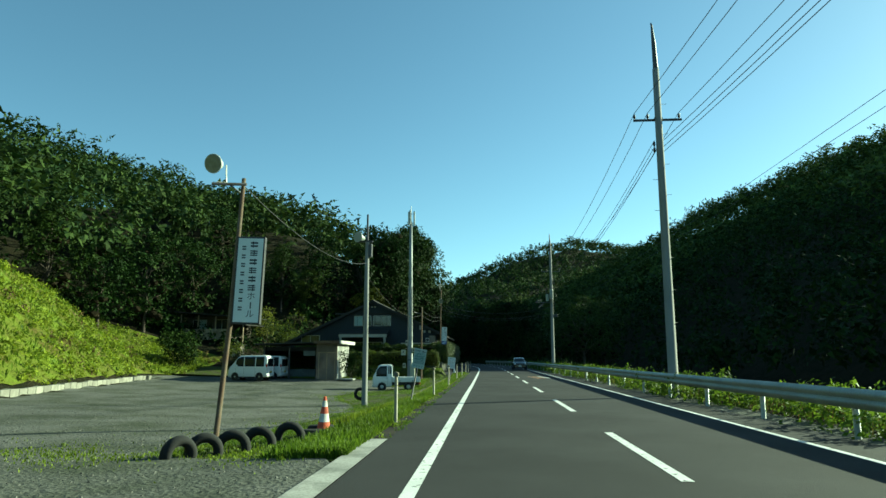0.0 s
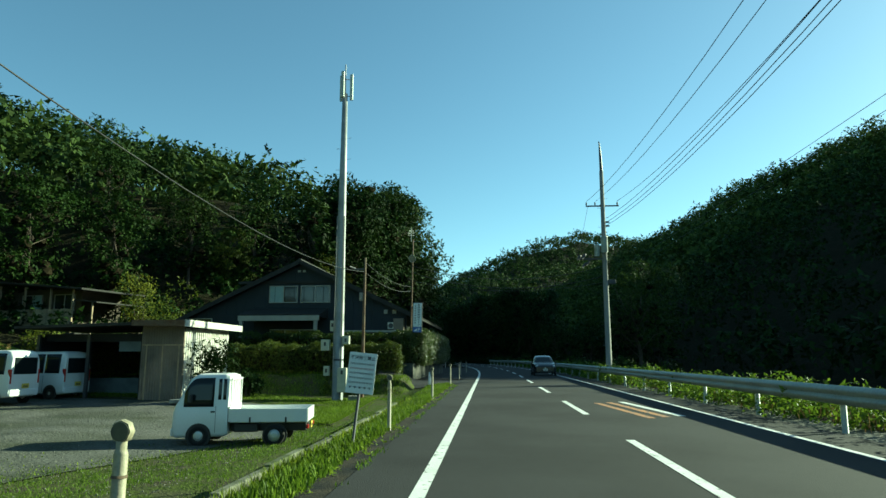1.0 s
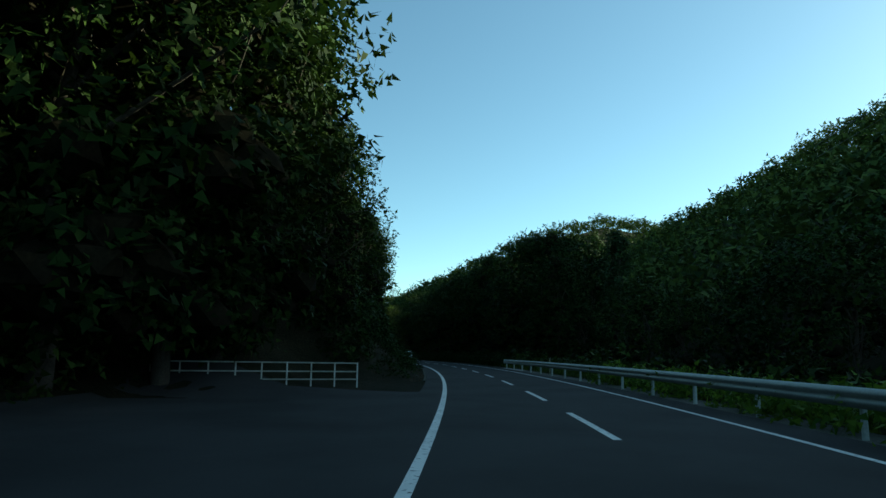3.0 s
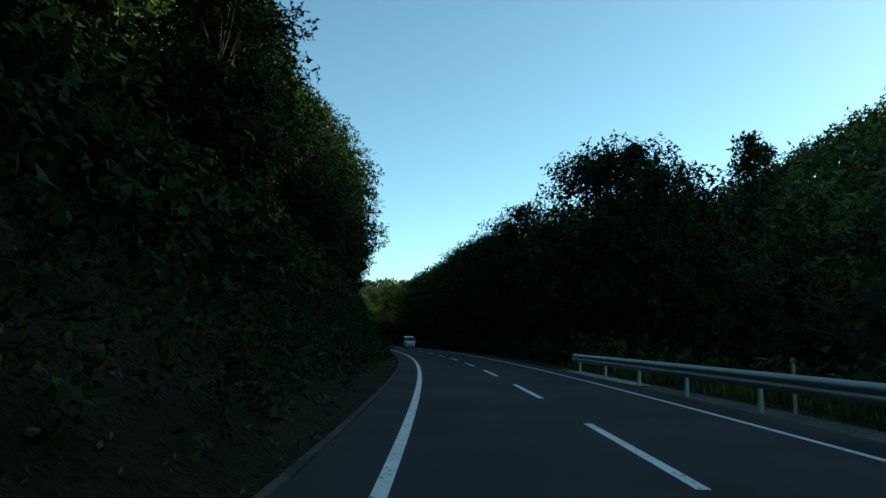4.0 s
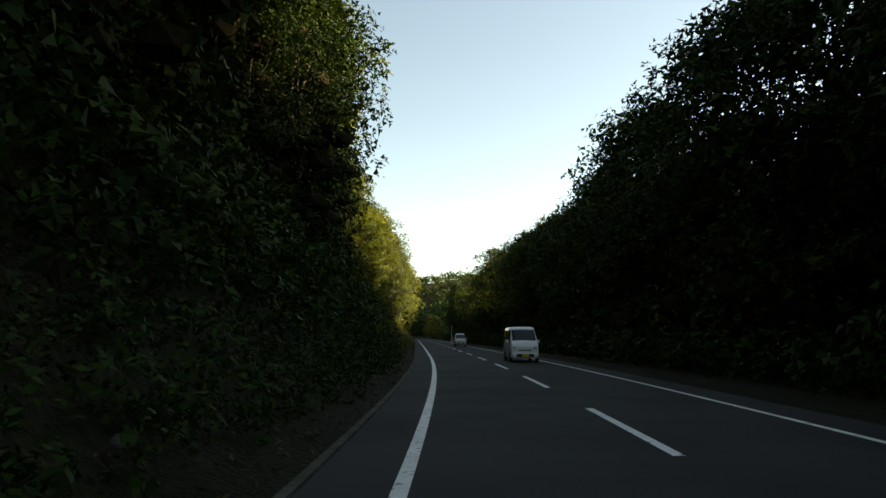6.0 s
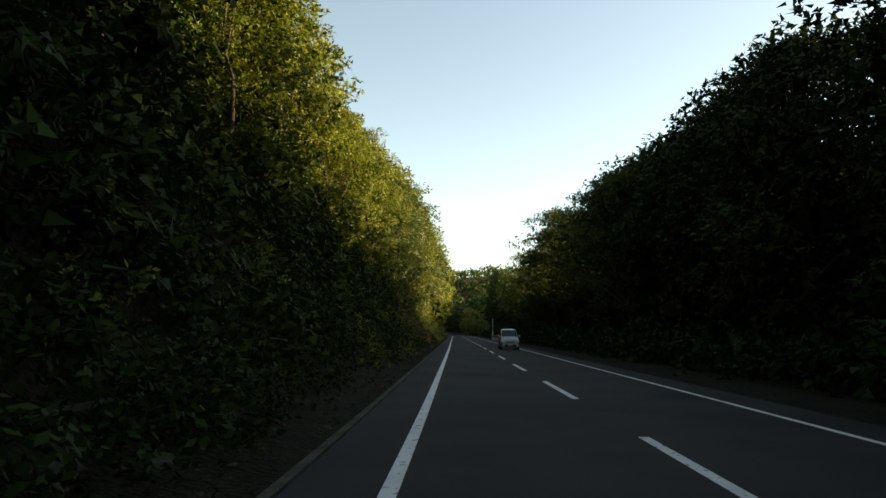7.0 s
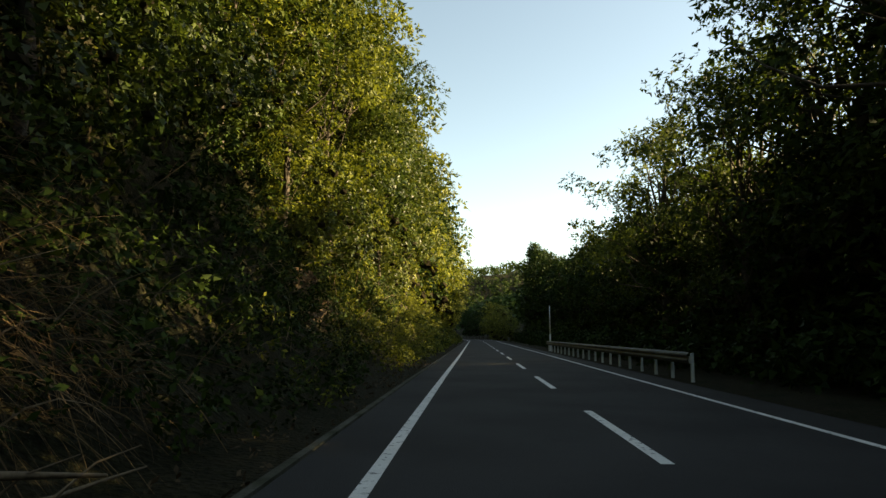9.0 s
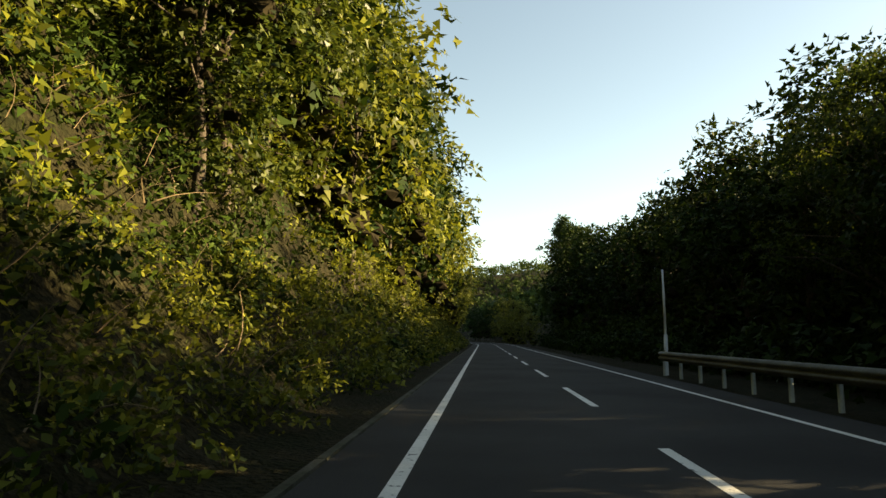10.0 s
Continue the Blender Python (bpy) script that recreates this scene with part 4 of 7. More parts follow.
# ---- roadside fittings ----
def w_beam(s0, s1, d, z0, parent, step=4.0, paint=None):
    """A W-shaped rail along the road, in sections."""
    prof = [(0.0, .0), (-.02, .04), (-.075, .08), (-.075, .13), (-.01, .17), (-.01, .19), (-.075, .23), (-.075, .28), (-.02, .32), (0, .35)]
    s = s0
    while s < s1 - 0.1:
        e = min(s + step, s1)
        S = np.linspace(s, e, 4)
        v = np.concatenate([rp(S, d + a, z0 + b) for a, b in prof] + [rp(S, d + a + 0.008, z0 + b) for a, b in prof[::-1]])
        n, m = 4, len(prof) * 2
        a = (np.arange(m)[:, None] * n + np.arange(n - 1)[None]).ravel()
        b = ((np.arange(m) + 1) % m)[:, None] * n + np.arange(n - 1)[None]
        b = b.ravel()
        np_mesh("beam", v, np.stack([a, a + 1, b + 1, b], 1), paint or M_RAIL, parent, smooth=True)
        s = e


def rail_post(parent, s, d, h):
    bm = bmesh.new()
    tube(bm, [(0, 0, -0.5), (0, 0, h - 0.02), (0, 0, h)], [0.057, 0.057, 0.035], 10)
    box(bm, -0.11, -0.03, -0.05, 0.05, h - 0.32, h - 0.1)
    ob = obj("post", bm, M_RAIL, parent)
    ob.matrix_basis = rpose(s, d, 0)
    return ob


rail = thing("guardrail", "long pale steel guardrail with W-beam on posts", "guardrail")
w_beam(-28, 160.8, 4.08, 0.52, rail)
first = rail_post(rail, 0.4, 4.27, 0.84)
for k in range(-7, 41):
    if k:
        o = first.copy()
        scene.collection.objects.link(o)
        o.matrix_basis = rpose(0.4 + 4 * k, 4.27, 0)
bm = bmesh.new()
tube(bm, [(-.02, 0, .5), (-.02, .12, .51), (.1, .22, .52)], [.02, .02, .02], 6)
box(bm, -0.09, 0.03, -0.02, 0.06, 0.49, 0.87, bevel=0.015)
o = obj("end_cap", bm, M_RAIL, rail)
o.matrix_basis = rpose(160.8, 4.14, 0)
pad = strip("pavement", 152, 161.5, 3.95, 4.6, 0.03, M_CONC)
tagged(pad, "pale concrete footing strip under the guardrail end", "footing", kind="structure")
rail2 = thing("guardrail", "short dark-beamed guardrail below dark trees", "guardrail")
w_beam(320, 359, 4.45, 0.52, rail2, paint=M_RAILDARK)
for k in range(20):
    o = first.copy()
    scene.collection.objects.link(o)
    o.parent = rail2
    o.matrix_basis = rpose(320.2 + 2.04 * k, 4.6, 0)

M_REFLFACE = mat("dull_reflector", (0.07, 0.072, 0.055), rough=0.35, vary=0.2, scale=30, fine=200, bump=0.3)
M_POSTPAINT = mat("cream_post_paint", (0.30, 0.275, 0.19), rough=0.6, vary=0.2, scale=4, second=(0.24, 0.21, 0.14))


def delineator():
    t = thing("delineator_post", "cream roadside delineator post with round reflector", "delineator", "posts along the verge")
    bm = bmesh.new()
    tube(bm, [(0, 0, -.3), (0, 0, .92), (0, 0, .95)], [.037, .037, .027], 12)
    obj("post", bm, M_POSTPAINT, t)
    bm = bmesh.new()
    tube(bm, [(0, .0, .80), (0, 0, .815)], [.041, .041], 12)
    obj("band", bm, M_RUST, t, "rusty red band")
    bm = bmesh.new()
    tube(bm, [(0, 0, .93), (0, 0, .99)], [.028, .03], 10)
    obj("neck", bm, M_POSTPAINT, t)
    bm = bmesh.new()
    tube(bm, [(0, -.022, 1.04), (0, -.014, 1.04), (0, .014, 1.04), (0, .022, 1.04)], [.058, .063, .063, .058], 8)
    obj("reflector_housing", bm, M_POSTPAINT, t)
    for y in (-.024, .024):
        bm = bmesh.new()
        tube(bm, [(0, y - .005, 1.04), (0, y + .005, 1.04)], [.05, .05], 16)
        obj("reflector", bm, M_REFLFACE, t, "dull round reflector")
    return t


dl = delineator()
dl.matrix_basis = rpose(14.4, -4.25)
for i, s in enumerate((25.2, 34.8, 44.2, 53.9, 64.6, 74.6, 85.1, 94.2)):
    o = copy_thing(dl, rpose(s, -4.6 if s == 85.1 else -4.3, -.05, (17 * i) % 40 - 20))
o = copy_thing(dl, rpose(144.2, 4.9, 0.05))
o["label"] = "small amber-topped delineator behind the guardrail"


# ---- poles and wires ----
def pole_a(x, y, top, base):
    t = thing("utility_pole", "tall grey concrete utility pole with steel top", "utility pole")
    t.matrix_basis = pose(x, y, base)
    h = top - base
    bm = bmesh.new()
    tube(bm, [(0, 0, -.4), (0, 0, h * .5), (0, 0, h - 2.0)], [.19, .155, .125], 16)
    obj("shaft", bm, M_CONC_POLE, t)
    bm = bmesh.new()
    tube(bm, [(0, 0, h - 2.1), (0, 0, h - 1.9), (-.02, 0, h - .9), (-.06, 0, h - .1), (-.09, 0, h)], [.13, .10, .085, .04, .03], 10)
    obj("steel_top", bm, M_DARKSTEEL, t)
    for k in range(16):
        z = 2.2 + k * .62
        if z > h - 2.5:
            break
        sgn = 1 if k % 2 else -1
        bm = bmesh.new()
        tube(bm, [(sgn * .12, 0, z), (sgn * .33, 0, z), (sgn * .33, 0, z + .03)], [.009] * 3, 5)
        obj("step_bolt", bm, M_DARKSTEEL, t)
    return t


def insulator(parent, x, y, z):
    bm = bmesh.new()
    tube(bm, [(x, y, z), (x, y, z + .05), (x, y, z + .06), (x, y, z + .11), (x, y, z + .12), (x, y, z + .17), (x, y, z + .2)], [.03, .03, .055, .055, .035, .05, .03], 8)
    return obj("insulator", bm, M_DARKSTEEL, parent)


def crossarm(parent, x0, x1, z, y=0.15):
    bm = bmesh.new()
    box(bm, x0, x1, y - .04, y + .04, z - .04, z + .04, bevel=.006)
    box(bm, -.16, .16, -.02, y + .02, z - .05, z + .05)
    return obj("crossarm", bm, M_DARKSTEEL, parent)




def wire(a, b, sag, r=0.012, label="thin black overhead cable"):
    a, b = Vector(a), Vector(b)
    pts = [a.lerp(b, k / 14) - Vector((0, 0, sag * 4 * (k / 14) * (1 - k / 14))) for k in range(15)]
    bm = bmesh.new()
    tube(bm, pts, r, 5)
    ob = obj("overhead_cable", bm, M_WIRE)
    return tagged(ob, label, "cable", "cables over the road")


PA, PB = Vector((4.5, 25.3, 0)), Vector((4.4, 72.6, 0))
pA = pole_a(PA.x, PA.y, 14.9, -.1)
crossarm(pA, -.95, .95, 10.9)
for x in (-.9, -.38, .85):
    insulator(pA, x, .15, 10.95)
for z in (9.75, 9.5):
    insulator(pA, -.22, 0, z)
pB = pole_a(PB.x, PB.y, 15.2, -.1)
crossarm(pB, -1.05, 1.05, 11.05)
for x in (-1.0, -.45, .95):
    insulator(pB, x, .15, 11.1)
for z in (9.95, 9.7):
    bm = bmesh.new()
    box(bm, .1, .38, -.06, .06, z - .04, z + .06, bevel=.02)
    obj("bracket", bm, M_DARKSTEEL, pB)
for dx, dy, z0, z1, r in ((-.05, -.36, 7.95, 8.95, .21), (-.48, -.22, 7.75, 8.45, .18)):
    bm = bmesh.new()
    tube(bm, [(dx, dy, z0), (dx, dy, z0 + .04), (dx, dy, z1 - .05), (dx, dy, z1), (dx, dy, z1 + .03)], [r * .93, r, r, r * 1.05, r * .6], 18)
    tr = obj("transformer", bm, M_RAIL, pB, "pale grey drum transformer")
    bm = bmesh.new()
    for a in (-.09, .09):
        tube(bm, [(dx + a, dy, z1), (dx + a, dy, z1 + .16)], [.03, .02], 6)
    obj("bushing", bm, M_DARKSTEEL, tr)
bm = bmesh.new()
box(bm, -1.75, .1, -.05, .05, 7.55, 7.65, bevel=.01)
obj("switch_arm", bm, M_DARKSTEEL, pB)
for x, z in ((-1.6, 7.7), (-1.3, 7.75), (-1.05, 7.35), (-1.3, 7.2)):
    bm = bmesh.new()
    tube(bm, [(x - .12, -.1, z - .15), (x, -.1, z), (x + .12, -.1, z + .15)], [.05, .08, .05], 8)
    obj("cutout_switch", bm, M_DARKSTEEL, pB)
bm = bmesh.new()
box(bm, .1, .62, -.09, .09, 6.0, 6.28, bevel=.04)
obj("junction_box", bm, M_DARKSTEEL, pB)
bm = bmesh.new()
tube(bm, [(.2, 0, 8.6), (.5, 0, 8.5), (.55, 0, 8.0), (.3, 0, 7.6), (.2, 0, 6.2)], .015, 5)
obj("lead_cable", bm, M_WIRE, pB)
for x, z in ((-.9, 11.1), (-.38, 11.1), (.85, 11.1)):
    wire(PA + Vector((x, .15, z)), PB + Vector((x * 1.1, .15, z + .15)), 1.35)
    wire(PA + Vector((x, .15, z)), (5.6 + x, -34, z), 0.9)
for z in (9.9, 9.65, 9.45):
    wire(PA + Vector((-.2, 0, z)), PB + Vector((.2, 0, z + .2)), 1.2)
    wire(PA + Vector((.15, 0, z)), (6.5, -34, z), 0.9)
for z in (18.6, 17.6):
    wire((22.5, -25, z), (21.5, 150, z - .4), .8, .022)
wire(PB + Vector((-.9, .1, 10.95)), PB + Vector((-1.65, 0, 7.8)), 0, .01)

# galvanised mast with antennas
mast = thing("antenna_mast", "tall galvanised steel mast with antennas on top", "antenna mast")
mast.matrix_basis = pose(-10.0, 62.3, -.78)
bm = bmesh.new()
tube(bm, [(0, 0, -.3), (0, 0, 5), (0, 0, 11), (0, 0, 15.4)], [.26, .225, .175, .13], 18)
obj("shaft", bm, M_MAST, mast)
for k, z in enumerate((2.0, 3.3, 4.4, 5.6, 6.9, 8.4, 10.0, 11.8, 13.6)):
    bm = bmesh.new()
    r_ = .262 - .0085 * z
    tube(bm, [(0, 0, z), (0, 0, z + (.05 if k % 2 else .09))], [r_, r_], 18)
    obj("clamp_band", bm, M_DARKSTEEL, mast)
for k in range(20):
    z = 2.6 + k * .55
    bm = bmesh.new()
    s_ = 1 if k % 2 else -1
    tube(bm, [(s_ * .18, 0, z), (s_ * .36, 0, z), (s_ * .36, 0, z + .04)], [.01] * 3, 5)
    obj("step_bolt", bm, M_DARKSTEEL, mast)
for a in (20, 140, 260):
    c, s_ = math.cos(radians(a)) * .32, math.sin(radians(a)) * .32
    bm = bmesh.new()
    box(bm, c - .08, c + .08, s_ - .06, s_ + .06, 15.1, 16.5, bevel=.03)
    an = obj("antenna_panel", bm, M_RAIL, mast)
    bm = bmesh.new()
    for z in (15.3, 16.2):
        tube(bm, [(0, 0, z), (c, s_, z)], .02, 5)
    obj("antenna_bracket", bm, M_DARKSTEEL, an)
bm = bmesh.new()
tube(bm, [(0, 0, 15.3), (0, 0, 17.0)], [.05, .03], 8)
obj("mast_tip", bm, M_GALV, mast)
M_BOX = mat("beige_box_paint", (0.46, 0.45, 0.36), rough=0.5, vary=0.12, scale=5, bump=.05)
for x0, x1, z0, z1, y0 in ((.2, .52, 2.78, 3.18, -.15), (-.82, -.42, 2.48, 3.0, -.2), (-.42, -.2, 3.4, 3.9, -.1), (-.68, -.42, 1.3, 1.75, -.12), (.08, .5, .55, 1.68, -.48)):
    bm = bmesh.new()
    box(bm, x0, x1, y0, y0 + .28, z0, z1, bevel=.015)
    b_ = obj("meter_box", bm, M_BOX, mast, "beige metal equipment box")
    bm = bmesh.new()
    box(bm, (x0 + x1) / 2 - .05, (x0 + x1) / 2 + .05, y0 - .008, y0, z1 - .3, z1 - .12)
    obj("window", bm, M_DARKSTEEL, b_)
for dx in (.16, .2, -.2):
    bm = bmesh.new()
    tube(bm, [(dx, -.2, 0), (dx, -.22, 3.0), (dx * .9, -.2, 9)], .02, 6)
    obj("conduit", bm, M_CONC_POLE, mast)
bm = bmesh.new()
box(bm, -.22, .22, -.2, .2, 0, .42, bevel=.02)
blk = obj("concrete_block", bm, M_CONC)
blk.matrix_basis = pose(-9.15, 61.9, -.8, 0, 0, 10)
tagged(blk, "pale concrete block at the foot of the mast", "concrete block")

thin = thing("wooden_pole", "thin rusty brown service pole with small lamp", "service pole")
thin.matrix_basis = pose(-9.0, 63.2, -.75)
bm = bmesh.new()
tube(bm, [(0, 0, -.3), (0, 0, 3.5), (.03, 0, 7.05)], [.085, .075, .055], 10)
obj("shaft", bm, M_RUST, thin)
bm = bmesh.new()
box(bm, -.5, -.02, -.05, .05, 6.45, 6.52)
tube(bm, [(-.75, 0, 6.6), (-.45, 0, 6.48)], [.05, .06], 8)
obj("lamp_arm", bm, M_DARKSTEEL, thin)
bm = bmesh.new()
box(bm, -.22, -.06, -.1, .08, 4.9, 5.3, bevel=.02)
obj("meter_box", bm, M_CONC_POLE, thin)

# floodlight pole on the lot's edge
fl = thing("floodlight_pole", "grey concrete pole with a round floodlight", "light pole")
fl.matrix_basis = pose(-8.55, 32.65, -1.0)
bm = bmesh.new()
tube(bm, [(0, 0, -.3), (0, 0, 4), (0, 0, 8.3)], [.15, .125, .10], 14)
obj("shaft", bm, M_CONC_POLE, fl)
bm = bmesh.new()
tube(bm, [(0, 0, 8.2), (0, 0, 9.75)], [.06, .05], 8)
obj("steel_top", bm, M_DARKSTEEL, fl)
bm = bmesh.new()
horn, way = Vector((-.14, -.02, 8.46)), Vector((-.52, -.85, .06)).normalized()
tube(bm, [horn + way * t for t in (0, .08, .24, .5, .52)], [.05, .11, .15, .28, .27], 20)
lampb = obj("lamp_housing", bm, M_RAIL, fl, "white bell-shaped lamp housing")
bm = bmesh.new()
tube(bm, [horn + way * .50, horn + way * .525], [.23, .25], 20)
obj("lens", bm, glass_mat("lamp_glass", (0.3, 0.3, 0.27)), lampb)
bm = bmesh.new()
box(bm, -.5, .28, -.06, .06, 8.28, 8.36)
obj("bracket", bm, M_DARKSTEEL, fl)
bm = bmesh.new()
box(bm, .08, .26, -.12, .1, 7.5, 8.2, bevel=.03)
obj("ballast_box", bm, M_DARKSTEEL, fl)
wire((-8.5, 32.6, 6.2), (-7.85, 14.0, 5.3), .6)
wire((-8.5, 32.6, 5.5), (-9.0, 63.2, 5.6), .9)
wire((-9.0, 63.2, 6.1), (-8.07, 73.95, 6.0), .3, .014)
wire((-9.0, 63.2, 5.6), (-8.07, 73.95, 5.7), .35, .014)

# road-crossing wires to the sign's pole
for z0, z1, sg in ((7.0, 7.4, .85), (6.4, 6.95, .9)):
    wire(PB + Vector((-.15, 0, z0)), (-8.07, 73.95, z1), sg, .02, "black overhead cable crossing the road")
wire(PB + Vector((-.15, 0, 6.0)), (-8.07, 73.95, 6.4), .6, .012)

for z, sg in ((6.75, .25), (6.6, .4), (6.3, .1)):
    wire((-8.07, 73.95, z), (-9.8, 75.32, 5.15 + .1 * sg), sg, .013, "black service cable running to the house eave")

M_TYRE = mat("old_rubber", (0.010, 0.010, 0.010), rough=0.9, vary=0.3, scale=6, fine=60, bump=.3)


def ring(bm, R, r, seg=22, sides=8, m=None, squash=1.3):
    rows = []
    for i in range(seg):
        a = 2 * math.pi * i / seg
        row = []
        for j in range(sides):
            b = 2 * math.pi * j / sides
            rad = R + math.cos(b) * r
            v = Vector((math.cos(a) * rad, math.sin(b) * r * squash, math.sin(a) * rad))
            row.append(bm.verts.new(m @ v if m else v))
        rows.append(row)
    for i in range(seg):
        for j in range(sides):
            f = bm.faces.new((rows[i][j], rows[(i + 1) % seg][j], rows[(i + 1) % seg][(j + 1) % sides], rows[i][(j + 1) % sides]))
            f.smooth = True


def tyre(label, m):
    bm = bmesh.new()
    ring(bm, .24, .085)
    ob = obj("tyre", bm, M_TYRE)
    ob.matrix_basis = m
    return tagged(ob, label, "tyre", "tyres edging the lot")


for x, y, z, rz in ((-7.3, 10.6, -.17, 60), (-7.1, 11.1, -.18, 35), (-6.85, 11.7, -.19, 20), (-6.65, 12.5, -.21, 12), (-6.4, 13.6, -.22, 8)):
    tyre("old black car tyre half buried upright in grass", pose(x, y, z, 0, 0, rz))
for x, y, rz in ((-6.0, 14.0, 10), (-6.1, 15.0, 40), (-5.95, 16.1, 70)):
    tyre("old black car tyre lying flat in grass", pose(x, y, -.2, 86, 0, rz))
tyre("black tyre leaning against the light pole", pose(-8.82, 32.95, -.35, -8, 0, 15))

M_CONE = mat("cone_orange", (0.55, 0.09, 0.03), rough=0.6, vary=0.3, scale=9, second=(0.3, 0.06, 0.03))
M_WHITE = mat("dirty_white", (0.62, 0.61, 0.56), rough=0.6, vary=0.2, scale=4, second=(0.42, 0.40, 0.34))


def traffic_cone(m, label, stripes=True):
    t = thing("traffic_cone", label, "traffic cone")
    t.matrix_basis = m
    bm = bmesh.new()
    box(bm, -.19, .19, -.19, .19, 0, .035, bevel=.012)
    obj("base", bm, M_TYRE, t)
    z = [.035, .2, .36, .5, .62, .7]
    r = [.14, .11, .085, .062, .042, .028]
    for k in range(5):
        bm = bmesh.new()
        tube(bm, [(0, 0, z[k]), (0, 0, z[k + 1])], [r[k], r[k + 1]], 14)
        obj("band", bm, M_CONE if stripes and k % 2 == 0 else M_WHITE, t)
    return t


traffic_cone(pose(-5.95, 14.6, -.2, 3, 2, 0) @ Matrix.Scale(1.08, 4), "faded orange and white traffic cone on old tyres")
traffic_cone(pose(-6.0, 66.5, -.08, 0, -6, 0), "pale leaning traffic cone beside the driveway", False)

# ---- boards and signs ----
M_BLUE = mat("sign_blue", (0.03, 0.09, 0.32), rough=0.4, vary=0.1, scale=5, bump=0)
M_FACE = mat("sign_face", (0.66, 0.70, 0.70), rough=0.4, vary=0.08, scale=2, bump=0)
M_INK = mat("sign_ink", (0.015, 0.02, 0.03), rough=0.5, vary=0.1, bump=0)
M_INKRED = mat("sign_red_ink", (0.22, 0.03, 0.03), rough=0.5, vary=0.1, bump=0)
# White face coloured teal-grey to imitate shade tinted by the sky
M_FACESHADE = mat("shade_tinted_sign_face", (0.34, 0.43, 0.41), rough=0.5, vary=0.15, scale=4, bump=0)
M_TEALINK = mat("faded_teal_ink", (0.10, 0.24, 0.24), rough=0.6, vary=0.2, bump=0)
M_TEALDARK = mat("dark_teal_ink", (0.04, 0.11, 0.12), rough=0.6, vary=0.2, bump=0)
M_FRAME = mat("dark_sign_frame", (0.035, 0.035, 0.04), rough=0.6, vary=0.2, bump=.1)


M_TRIMWHITE = mat("lamp_enamel", (0.5, 0.5, 0.46), rough=0.5, vary=0.15, scale=5, bump=0.05)
M_LAMPGLASS = mat("ribbed_lamp_glass", (0.20, 0.19, 0.14), rough=0.25, vary=0.2, scale=9, fine=60, bump=0.4)


def bars(bm, x, z, w, h, n, y):
    """Unreadable glyph: a few strokes."""
    for k in range(n):
        zz = z - h / 2 + h * (k + .5) / n
        box(bm, x - w / 2, x + w / 2, y - .003, y, zz - h / n * .28, zz + h / n * .28)


